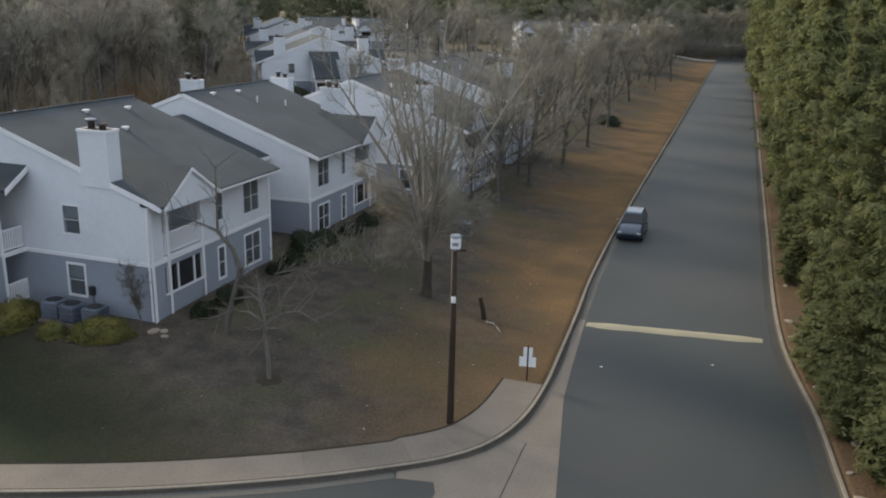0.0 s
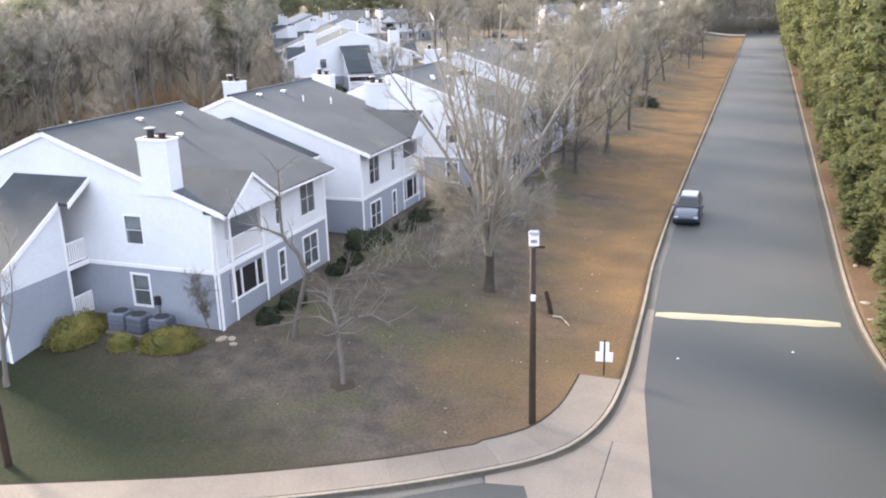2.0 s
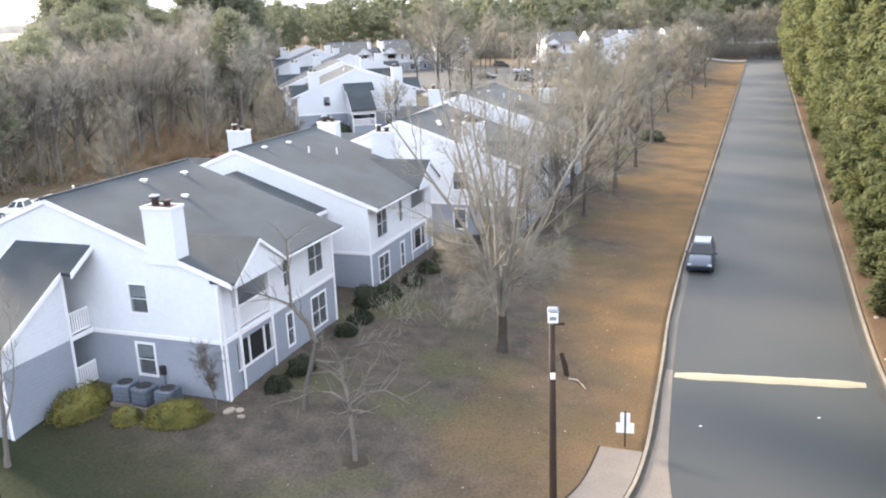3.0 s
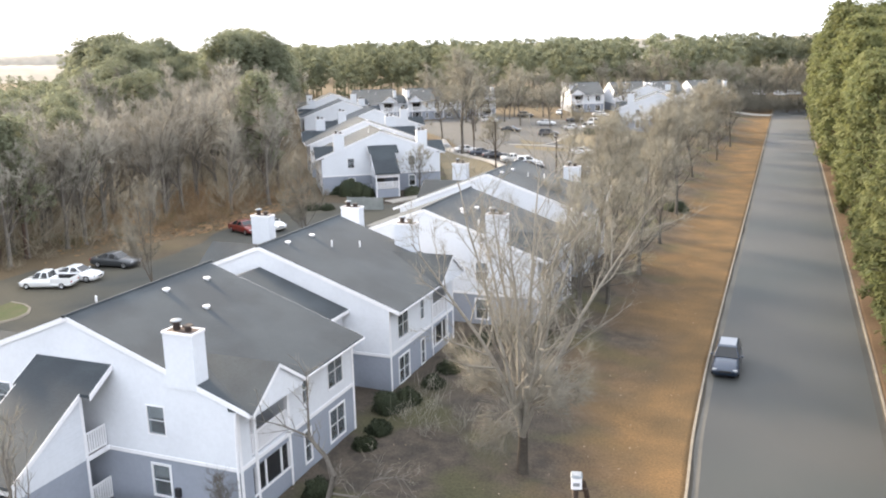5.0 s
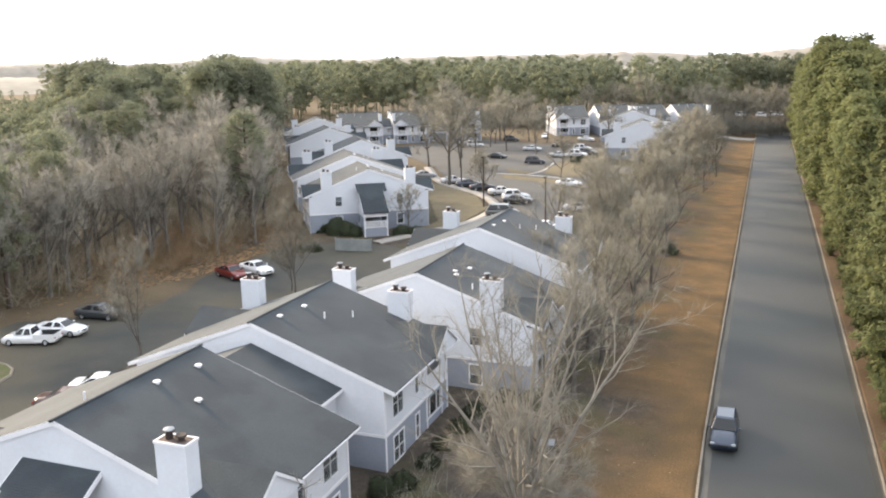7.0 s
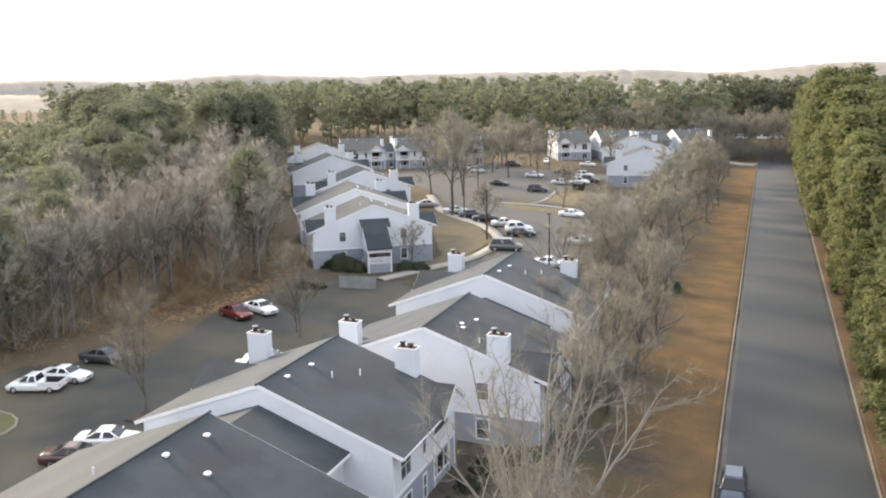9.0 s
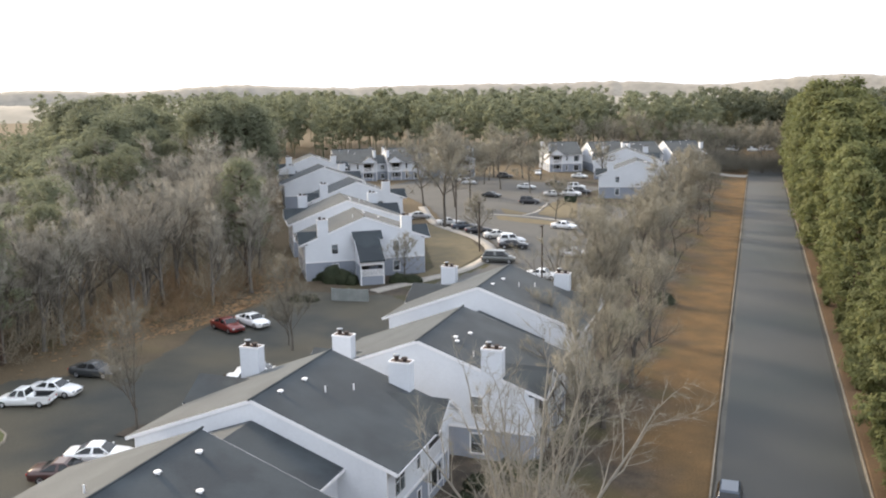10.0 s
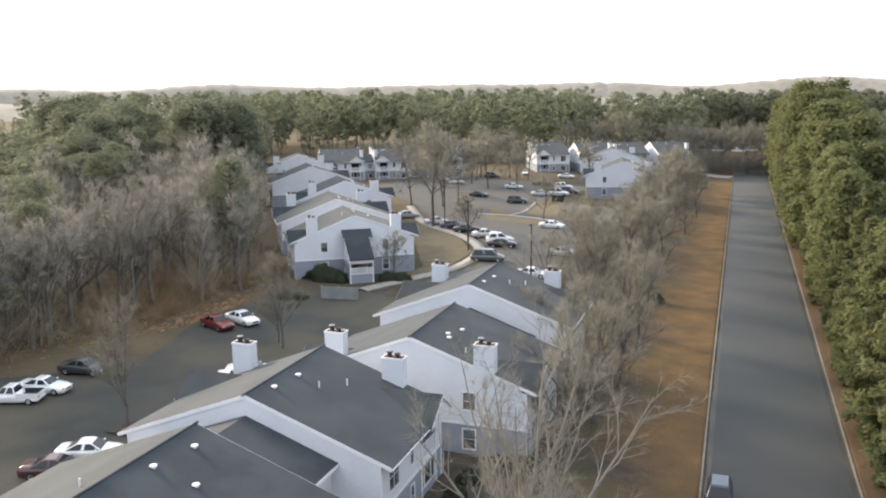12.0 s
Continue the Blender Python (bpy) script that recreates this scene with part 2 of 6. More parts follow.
# ---- ground, road, pavement ----
KERB_L = [(-7.3, 306), (-7.3, 200), (-7.3, 120), (-7.3, 60), (-7.1, 47), (-6.75, 40), (-6.55, 35), (-6.45, 32), (-6.55, 29.3), (-6.85, 27.6), (-7.45, 26.1), (-8.4, 24.9), (-9.8, 23.75), (-12.45, 21.95), (-16.4, 19.8), (-20.4, 18.1), (-32, 13.6), (-70, -1.0)]
KERB_R = [(2.3, 306), (2.3, 200), (2.3, 120), (2.3, 60), (2.3, 46), (2.5, 40), (2.95, 36), (3.45, 32.5), (3.9, 27), (4.6, 20), (6.5, 5), (9, -20)]


def along(line, step):
    """Points on a line of corners, rounded off, a step apart."""
    pts = [Vector((*p, 0)) for p in line]
    out = []
    for i in range(len(pts) - 1):
        p0, p1, p2, p3 = pts[max(i - 1, 0)], pts[i], pts[i + 1], pts[min(i + 2, len(pts) - 1)]
        n = max(1, int((p2 - p1).length / step))
        m1, m2 = (p2 - p0) / max((p2 - p0).length, 1e-6) * (p2 - p1).length, (p3 - p1) / max((p3 - p1).length, 1e-6) * (p2 - p1).length
        for k in range(n):
            t = k / n
            out.append(p1 * (2 * t ** 3 - 3 * t * t + 1) + m1 * (t ** 3 - 2 * t * t + t) + p2 * (3 * t * t - 2 * t ** 3) + m2 * (t ** 3 - t * t))
    return out + [pts[-1]]


KERB_SEG = np.array([(*a, *b) for a, b in zip(KERB_L, KERB_L[1:])], float)


def from_kerb(x, y):
    """How far a place lies from the left kerb."""
    if y > 60:
        return max(-7.3 - x, 0.0)
    a, d = KERB_SEG[:, :2], KERB_SEG[:, 2:] - KERB_SEG[:, :2]
    t = np.clip(((x - a[:, 0]) * d[:, 0] + (y - a[:, 1]) * d[:, 1]) / (d * d).sum(1), 0, 1)
    return float(np.sqrt(((a + d * t[:, None] - (x, y)) ** 2).sum(1).min()))


def height(x, y):
    """The lie of the land."""
    if x > -3:
        return 0.10 + 0.5 * smooth01(x, 6, 30)
    z = 0.12 + 1.08 * smooth01(from_kerb(x, y), 2.2, 15.0)
    z += 0.75 * smooth01(y, 75, 105) * smooth01(-x, 20, 42)
    return z


def kerb_x(line, y):
    """The line's x at a y, and how much wider a cut along x is there."""
    ys, xs = [-p[1] for p in line], [p[0] for p in line]
    x = np.interp(-y, ys, xs)
    dx = (np.interp(-y - 0.3, ys, xs) - np.interp(-y + 0.3, ys, xs)) / 0.6
    return x, math.hypot(1, dx)


def build_ground():
    out_l = np.concatenate([[0, 0.3, 0.7], np.arange(1.2, 34, 0.8), np.arange(34, 70, 2.5), np.arange(70, 170, 8), [200, 300, 600, 1500, 4500]])
    out_r = np.concatenate([[0, 0.3, 0.7], np.arange(1.2, 12, 0.8), np.arange(12, 60, 4), [80, 150, 300, 700, 1500, 4500]])
    ys = np.concatenate([[-2500, -600, -200, -60], np.arange(-40, 10, 5), np.arange(10, 50, 0.5), np.arange(50, 130, 2), np.arange(130, 330, 6), [360, 420, 600, 1000, 2000, 4800]])
    line_l, line_r = [(p.x, p.y) for p in along(KERB_L, 0.6)], [(p.x, p.y) for p in along(KERB_R, 0.6)]
    v = []
    for y in ys:
        (xl, wl_), (xr, wr) = kerb_x(line_l, y), kerb_x(line_r, y)
        wl_ = min(wl_, 4.0)
        row = [xl - 0.16 * wl_ - d for d in reversed(out_l)] + [xl - 0.12 * wl_, xr + 0.12 * wr] + [xr + 0.16 * wr + d for d in out_r]
        for i, x in enumerate(row):
            z = height(x, y)
            if i in (len(out_l), len(out_l) + 1):
                z = -0.12 if y < 318 else 0.1
            elif -40 < x < 60 and -30 < y < 330:
                d = out_l[len(out_l) - 1 - i] if i < len(out_l) else out_r[i - len(out_l) - 2]
                z += (0.06 * noise.noise((x * 0.35, y * 0.35, 0)) + 0.03 * noise.noise((x * 1.3, y * 1.3, 3))) * smooth01(d, 1.5, 4)
            if 304 < y < 318 and -70 < x < 70:
                z = -0.1
            v.append((x, y, z))
    n = len(row)
    f = [(j * n + i, j * n + i + 1, (j + 1) * n + i + 1, (j + 1) * n + i) for j in range(len(ys) - 1) for i in range(n - 1)]
    return soup("ground", v, f, M_GRASS)


M_GRASS = bpy.data.materials.new("dormant_lawn")
M_GRASS.use_nodes = True


def lawn_nodes(m):
    n, l = m.node_tree.nodes, m.node_tree.links
    p = n["Principled BSDF"]
    p.inputs["Roughness"].default_value = 0.95
    p.inputs["Specular IOR Level"].default_value = 0.1
    geo = n.new("ShaderNodeNewGeometry")
    sep = n.new("ShaderNodeSeparateXYZ")
    l.new(geo.outputs["Position"], sep.inputs[0])

    def tex(scale, detail=5.0):
        t = n.new("ShaderNodeTexNoise")
        t.inputs["Scale"].default_value, t.inputs["Detail"].default_value = scale, detail
        l.new(geo.outputs["Position"], t.inputs["Vector"])
        return t.outputs["Fac"]

    def rng(a, lo, hi, to0=0.0, to1=1.0):
        r = n.new("ShaderNodeMapRange")
        for k, val in (("From Min", lo), ("From Max", hi), ("To Min", to0), ("To Max", to1)):
            r.inputs[k].default_value = val
        l.new(a, r.inputs["Value"])
        return r.outputs["Result"]

    def math_of(kind, a, b):
        q = n.new("ShaderNodeMath")
        q.operation = kind
        for k, val in ((0, a), (1, b)):
            if isinstance(val, float):
                q.inputs[k].default_value = val
            else:
                l.new(val, q.inputs[k])
        return q.outputs[0]

    def blend(fac, a, b):
        x = n.new("ShaderNodeMixRGB")
        l.new(fac, x.inputs[0])
        for k, val in ((1, a), (2, b)):
            if isinstance(val, tuple):
                x.inputs[k].default_value = (*val, 1)
            else:
                l.new(val, x.inputs[k])
        return x.outputs[0]

    broad, mid, fine = tex(0.12, 4.0), tex(0.7), tex(9.0)
    wobble = math_of("MULTIPLY", math_of("SUBTRACT", broad, 0.5), 16.0)
    across = math_of("ADD", sep.outputs[0], wobble)
    # a strip of tan dormant grass along the kerb, greener and barer ground towards the houses
    tan = blend(rng(tex(0.35), 0.3, 0.7), (0.190, 0.116, 0.056), (0.116, 0.080, 0.044))
    bare = blend(rng(tex(0.9, 4.0), 0.34, 0.66), (0.059, 0.052, 0.044), (0.102, 0.084, 0.067))
    bare = blend(rng(tex(0.2, 3.0), 0.5, 0.62), bare, blend(mid, (0.064, 0.064, 0.037), (0.098, 0.090, 0.055)))
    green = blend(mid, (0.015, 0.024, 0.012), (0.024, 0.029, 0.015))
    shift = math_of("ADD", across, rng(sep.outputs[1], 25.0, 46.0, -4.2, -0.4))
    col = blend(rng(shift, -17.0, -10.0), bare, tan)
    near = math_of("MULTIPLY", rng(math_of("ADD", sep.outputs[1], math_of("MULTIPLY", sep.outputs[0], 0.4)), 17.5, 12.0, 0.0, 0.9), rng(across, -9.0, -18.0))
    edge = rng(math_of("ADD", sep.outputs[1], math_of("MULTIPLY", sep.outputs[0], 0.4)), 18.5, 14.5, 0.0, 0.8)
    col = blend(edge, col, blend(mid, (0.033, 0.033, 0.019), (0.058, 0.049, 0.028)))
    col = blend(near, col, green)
    straw = blend(mid, (0.165, 0.105, 0.065), (0.105, 0.074, 0.044))
    col = blend(rng(sep.outputs[0], 0.0, 1.0), col, straw)
    woods = blend(mid, (0.115, 0.09, 0.06), (0.152, 0.116, 0.075))
    far = rng(sep.outputs[0], -48.0, -66.0)
    col = blend(far, col, woods)
    spots = rng(fine, 0.25, 0.75, 0.62, 1.12)
    mul = n.new("ShaderNodeMixRGB")
    mul.blend_type = "MULTIPLY"
    mul.inputs[0].default_value = 1.0
    l.new(col, mul.inputs[1])
    l.new(spots, mul.inputs[2])
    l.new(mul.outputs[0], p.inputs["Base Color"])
    b = n.new("ShaderNodeBump")
    b.inputs["Strength"].default_value, b.inputs["Distance"].default_value = 0.7, 0.06
    l.new(fine, b.inputs["Height"])
    l.new(b.outputs[0], p.inputs["Normal"])


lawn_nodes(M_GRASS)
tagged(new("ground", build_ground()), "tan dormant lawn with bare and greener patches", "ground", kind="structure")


def sheet(name, outline, z, mat, label, category, thick=0.1):
    b = Build()
    b.prism([(x, y, z - thick) for x, y in outline], (0, 0, thick))
    return tagged(part(name, b, mat), label, category, kind="structure")


left_edge = [(p.x, p.y) for p in along(KERB_L, 2.0)]
right_edge = [(p.x, p.y) for p in along(KERB_R, 2.0)]
road_poly = left_edge + [(-70, -30)] + list(reversed(right_edge))
sheet("road", road_poly, 0.0, M_ASPHALT, "grey worn asphalt street between concrete kerbs", "road")
sheet("road", [(-60, 306), (60, 306), (60, 316), (-60, 316)], 0.02, M_ASPHALT, "grey asphalt cross street at the far end", "road")


def kerb(name, line, side, label):
    """A kerb of upright stone and a rolled top along a line; side: +1 when the lawn lies to the left of the line's way."""
    pts = along(line, 0.6)
    b = Build()
    prof = [(0.0, -0.05), (0.0, 0.11), (0.03, 0.15), (0.15, 0.15), (0.17, 0.10), (0.17, -0.05)]
    k = len(prof)
    for i, p in enumerate(pts):
        d = (pts[min(i + 1, len(pts) - 1)] - pts[max(i - 1, 0)]).normalized()
        nrm = Vector((-d.y, d.x, 0)) * side
        for u, z in prof:
            q = p + nrm * u
            b.v.append((q.x, q.y, z))
    for i in range(len(pts) - 1):
        for j in range(k - 1):
            a = i * k + j
            b.f.append((a, a + 1, a + k + 1, a + k))
    return tagged(part(name, b, M_KERB), label, "kerb", kind="structure")


def kerb_stain(line, side, seed, reach):
    """A dark strip on the upright face of a kerb and on the gutter's edge before it, of uneven width."""
    pts = along(line, 0.6)
    v, f = [], []
    for i, p in enumerate(pts):
        d = (pts[min(i + 1, len(pts) - 1)] - pts[max(i - 1, 0)]).normalized()
        nrm = Vector((-d.y, d.x, 0)) * side
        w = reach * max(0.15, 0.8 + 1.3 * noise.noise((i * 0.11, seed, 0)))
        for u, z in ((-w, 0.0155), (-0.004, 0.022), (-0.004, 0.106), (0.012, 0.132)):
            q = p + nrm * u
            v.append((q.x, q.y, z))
    f = [(i * 4 + j, i * 4 + j + 1, i * 4 + j + 5, i * 4 + j + 4) for i in range(len(pts) - 1) for j in range(3)]
    tagged(new("kerb_stain", soup("kerb_stain", v, f, M_KERBDARK)), "dark uneven strip along the face of the kerb", "kerb", kind="structure")


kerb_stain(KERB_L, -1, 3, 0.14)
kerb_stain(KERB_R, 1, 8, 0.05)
kerb("kerb", KERB_L, -1, "weathered pale concrete kerb along the lawn")
kerb("kerb", KERB_R, 1, "weathered pale concrete kerb beside the pines")


def gutter(name, inner, outer, label, mat=None):
    """A concrete strip between the kerb and the asphalt, a little above it."""
    b = Build()
    b.prism([(x, y, -0.04) for x, y in inner + list(reversed(outer))], (0, 0, 0.048))
    return tagged(part(name, b, mat or M_GUTTER), label, "gutter", kind="structure")


gutter("gutter", [(-7.29, 305), (-7.29, 120), (-7.29, 60), (-7.09, 47), (-6.74, 40)], [(-6.85, 305), (-6.85, 120), (-6.85, 60), (-6.68, 47), (-6.32, 40)], "concrete gutter strip beside the kerb")
gutter("gutter", [(2.29, 305), (2.29, 120), (2.29, 60), (2.29, 46), (2.49, 40), (2.94, 36), (3.44, 32.5), (3.89, 27), (4.59, 20), (6.49, 5)], [(1.92, 305), (1.92, 120), (1.92, 60), (1.92, 46), (2.08, 40), (2.48, 36), (2.94, 32.5), (3.4, 27), (4.1, 20), (6.0, 5)], "dirty concrete gutter strip beside the pines", M_GUTTERDIRT)
gutter("gutter", [(-9.8, 23.74), (-12.45, 21.94), (-16.4, 19.79), (-20.4, 18.09), (-32, 13.59)], [(-9.6, 23.35), (-12.25, 21.5), (-16.25, 19.3), (-20.25, 17.6), (-31.9, 13.1)], "concrete gutter strip at the side street")


def slab_ring(name, ring, z0, z1, mat, parent):
    b = Build()
    b.prism([(x, y, z0) for x, y in ring], (0, 0, z1 - z0))
    return part(name, b, mat, parent)


apron = thing("apron", "pale concrete apron at the street corner", "pavement", kind="structure")
slab_ring("slab", [(-6.74, 39.9), (-6.54, 35), (-6.44, 32), (-6.5, 31.1), (-5.66, 31.1), (-5.9, 34), (-6.32, 39.9)], -0.04, 0.012, M_CONCRETE, apron)
slab_ring("slab", [(-6.5, 31.095), (-6.54, 29.3), (-6.84, 27.6), (-7.0, 27.1), (-5.02, 27.1), (-5.66, 31.095)], -0.04, 0.012, M_CONCRETE, apron)
slab_ring("slab", [(-7.02, 27.095), (-7.44, 26.1), (-8.39, 24.9), (-9.7, 23.8), (-9.55, 23.35), (-8.35, 23.55), (-8.1, 23.0), (-7.9, 20), (-7.6, 8), (-6.02, 8), (-6.12, 20), (-6.22, 27.095)], -0.04, 0.012, M_CONCRETE, apron)
slab_ring("slab", [(-6.18, 27.095), (-6.08, 20), (-5.98, 8), (-3.9, 8), (-4.2, 20), (-4.52, 24), (-5.02, 27.095)], -0.04, 0.012, M_CONCRETE, apron)

footpath = thing("pavement", "pale concrete pavement curving round the corner", "pavement", kind="structure")
path_line = [p for p in along(KERB_L, 0.35) if p.y < 31.7]
path_out, run, marks = [], 0.0, [0]
for i in range(1, len(path_line)):
    run += (path_line[i] - path_line[i - 1]).length
    if run > 1.5:
        marks.append(i)
        run = 0.0


def beside(i, u):
    d = (path_line[min(i + 1, len(path_line) - 1)] - path_line[max(i - 1, 0)]).normalized()
    q = path_line[i] + Vector((d.y, -d.x, 0)) * u
    return q.x, q.y


for a, c in zip(marks[:26], marks[1:27]):
    ids = list(range(a, c + 1))
    wide = [1.78 if path_line[i].x > -9.5 else 1.62 for i in ids]
    near_side = [Vector(beside(i, 0.19)) for i in ids]
    far_side = [Vector(beside(i, w)) for i, w in zip(ids, wide)]
    for row in (near_side, far_side):
        g = (row[1] - row[0]).normalized() * 0.002
        row[0] = row[0] + g
        row[-1] = row[-1] - (row[-1] - row[-2]).normalized() * 0.002
    slab_ring("slab", [tuple(p) for p in near_side + far_side[::-1]], 0.02, 0.152, M_CONCRETE, footpath)

# narrow dark strip that paints the lawn edge's shadow beside the pavement
edge_v = []
for i in range(len(path_line) - 1):
    w = 1.78 if path_line[i].x > -9.5 else 1.62
    for u, dz in ((w - 0.004, 0.156), (w + 0.05 + 0.05 * noise.noise((i * 0.21, 4, 0)), 0.19)):
        q = beside(i, u)
        edge_v.append((*q, dz))
edge_f = [(i * 2, i * 2 + 1, i * 2 + 3, i * 2 + 2) for i in range(len(path_line) - 2)]
tagged(new("lawn_edge", soup("lawn_edge", edge_v, edge_f, M_SOILSHADE)), "dark strip for the shadow at the lawn's edge beside the pavement", "soil", kind="structure")

hump = Build()
for i in range(49):
    u = i / 48
    x, y = -6.2 + 7.95 * u, 39.35 + 0.95 * u
    for k in range(7):
        w = k / 6
        half_w = 0.40 * (1 - 0.35 * smooth01(abs(2 * u - 1), 0.8, 1.0)) + 0.06 * noise.noise((u * 9, 2.0, 0))
        hump.v.append((x, y + half_w * (2 * w - 1) + 0.03 * noise.noise((u * 14, 5.0, 0)), 0.004 + 0.085 * math.sin(math.pi * w) * min(1, 6 * u + 0.2, 6 * (1 - u) + 0.2)))
hump.f = [(i * 7 + k, i * 7 + k + 7, i * 7 + k + 8, i * 7 + k + 1) for i in range(48) for k in range(6)]
tagged(part("speed_bump", hump, M_YELLOW, smooth=True), "faded yellow painted speed bump across the asphalt street", "speed bump")


# ---- houses ----
M_GLASS = bpy.data.materials.new("window_glass")
M_GLASS.use_nodes = True
g = M_GLASS.node_tree.nodes["Principled BSDF"]
g.inputs["Base Color"].default_value = (0.55, 0.60, 0.63, 1)
g.inputs["Roughness"].default_value = 0.03
g.inputs["Transmission Weight"].default_value = 0.9
g.inputs["IOR"].default_value = 1.25


M_SCREEN = bpy.data.materials.new("insect_screen")
M_SCREEN.use_nodes = True
sn, sl_ = M_SCREEN.node_tree.nodes, M_SCREEN.node_tree.links
sn["Principled BSDF"].inputs["Base Color"].default_value = (0.018, 0.019, 0.021, 1)
sn["Principled BSDF"].inputs["Roughness"].default_value = 0.6
clear, half_open = sn.new("ShaderNodeBsdfTransparent"), sn.new("ShaderNodeMixShader")
half_open.inputs[0].default_value = 0.4
sl_.new(sn["Principled BSDF"].outputs[0], half_open.inputs[1])
sl_.new(clear.outputs[0], half_open.inputs[2])
sl_.new(half_open.outputs[0], sn["Material Output"].inputs["Surface"])


def wall_cells(b, place, u0, u1, z0, top, holes, thick, breaks=()):
    """A wall in the plane given by place(u, z, depth), from u0 to u1 and z0 up to top(u), with holes (ua, ub, za, zb), in one skin."""
    us = sorted(u for u in {u0, u1, *breaks, *(h[0] for h in holes), *(h[1] for h in holes)} if u0 <= u <= u1)
    zs = sorted({z0, *(h[2] for h in holes), *(h[3] for h in holes)})
    nu, nz, k = len(us), len(zs) + 1, len(b.v)
    for d in (0, thick):
        for u in us:
            b.v += [tuple(place(u, z, d)) for z in zs + [top(u)]]

    def at(i, r, side):
        return k + side * nu * nz + i * nz + r

    def solid(i, r):
        if not (0 <= i < nu - 1 and 0 <= r < nz - 1):
            return False
        zc = (zs[r] + zs[r + 1]) / 2 if r + 1 < len(zs) else zs[r] + 0.01
        uc = (us[i] + us[i + 1]) / 2
        return not any(h[0] < uc < h[1] and h[2] < zc < h[3] for h in holes)

    for i in range(nu - 1):
        for r in range(nz - 1):
            if not solid(i, r):
                continue
            for side in (0, 1):
                b.f.append((at(i, r, side), at(i + 1, r, side), at(i + 1, r + 1, side), at(i, r + 1, side)))
            for ni, nr, p, q in ((i - 1, r, (i, r), (i, r + 1)), (i + 1, r, (i + 1, r), (i + 1, r + 1)), (i, r - 1, (i, r), (i + 1, r)), (i, r + 1, (i, r + 1), (i + 1, r + 1))):
                if not solid(ni, nr):
                    b.f.append((at(*p, 0), at(*q, 0), at(*q, 1), at(*p, 1)))


def window(parent, place, ua, ub, za, zb, double=False, blind=True):
    """A sash window in a hole of a wall: frame, panes and a half-drawn blind."""
    b = Build()
    mid, edge = (za + zb) / 2, 0.07 if zb < BAND else 0.03
    cuts = [ua + 0.025, ub - 0.025] if not double else [ua + 0.025, (ua + ub) / 2 - 0.011, (ua + ub) / 2 + 0.011, ub - 0.025]
    panes = [(a, c, lo, hi) for a, c in zip(cuts[::2], cuts[1::2]) for lo, hi in ((za + 0.03, mid - 0.008), (mid + 0.008, zb - 0.03))]
    wall_cells(b, lambda u, z, d: place(u, z, d - 0.03), ua - edge, ub + edge, za - edge, lambda u: zb + edge, panes, 0.06)
    win = part("window", b, M_TRIM, parent)
    for lo, hi, deep in ((mid + 0.004, zb - 0.03, 0.004), (za + 0.03, mid - 0.004, 0.016)):
        p = Build()
        p.hexa([place(ua + 0.04, lo, deep), place(ub - 0.04, lo, deep), place(ub - 0.04, lo, deep + 0.008), place(ua + 0.04, lo, deep + 0.008),
                place(ua + 0.04, hi, deep), place(ub - 0.04, hi, deep), place(ub - 0.04, hi, deep + 0.008), place(ua + 0.04, hi, deep + 0.008)])
        part("pane", p, M_GLASS, win).visible_shadow = False
    p = Build()
    lo = mid + 0.05
    p.hexa([place(ua + 0.02, lo, 0.13), place(ub - 0.02, lo, 0.13), place(ub - 0.02, lo, 0.15), place(ua + 0.02, lo, 0.15),
            place(ua + 0.02, zb, 0.13), place(ub - 0.02, zb, 0.13), place(ub - 0.02, zb, 0.15), place(ua + 0.02, zb, 0.15)])
    if blind:
        part("blind", p, M_BLIND, win, "pale window blind")
    return win


RIDGE, PITCH, HALF, DEPTH, BAND, RAKE = 8.3, 0.355, 8.25, 9.8, 2.45, 0.03
LOGGIA = (0.85, 3.75)          # along the facade, from the chimney end


def roof_z(x):
    return RIDGE - (PITCH if x > 0 else 0.378) * abs(x)


def chimney(parent, x0, x1, y0, y1, z0, z1):
    b = Build().box(x0, y0, z0, x1, y1, z1)
    c = part("chimney", b, M_WHITE, parent, "white boarded chimney")
    for ax, ay, bx, by in ((x0 - 0.03, y0 - 0.03, x1 + 0.03, y0 + 0.05), (x0 - 0.03, y1 - 0.05, x1 + 0.03, y1 + 0.03), (x0 - 0.03, y0 + 0.053, x0 + 0.05, y1 - 0.053), (x1 - 0.05, y0 + 0.053, x1 + 0.03, y1 - 0.053)):
        part("rim", Build().box(ax, ay, z1 - 0.06, bx, by, z1 + 0.045), M_TRIM, c)
    part("crown", Build().box(x0 + 0.053, y0 + 0.053, z1 + 0.002, x1 - 0.053, y1 - 0.053, z1 + 0.03), M_CAP, c, "rusty metal chimney crown")
    xm, ym = (x0 + x1) / 2, (y0 + y1) / 2
    for dx, r, h, mat in ((-0.3, 0.15, 0.30, M_POT), (0.26, 0.14, 0.17, M_POT)):
        b = Build().lathe(xm + dx, ym, [(z1 + 0.03, r), (z1 + h, r), (z1 + h, r - 0.03), (z1 + h + 0.03, r - 0.03), (z1 + h + 0.05, r + 0.09), (z1 + h + 0.11, r + 0.07)], 12)
        flue = part("flue", b, mat, c, "dark rusty flue pipe")
        if dx < 0:
            part("cap", Build().lathe(xm + dx, ym, [(z1 + h + 0.112, r + 0.08), (z1 + h + 0.15, r + 0.06), (z1 + h + 0.19, 0.04)], 12), M_STEEL, c, "grey metal flue cap")
    return c


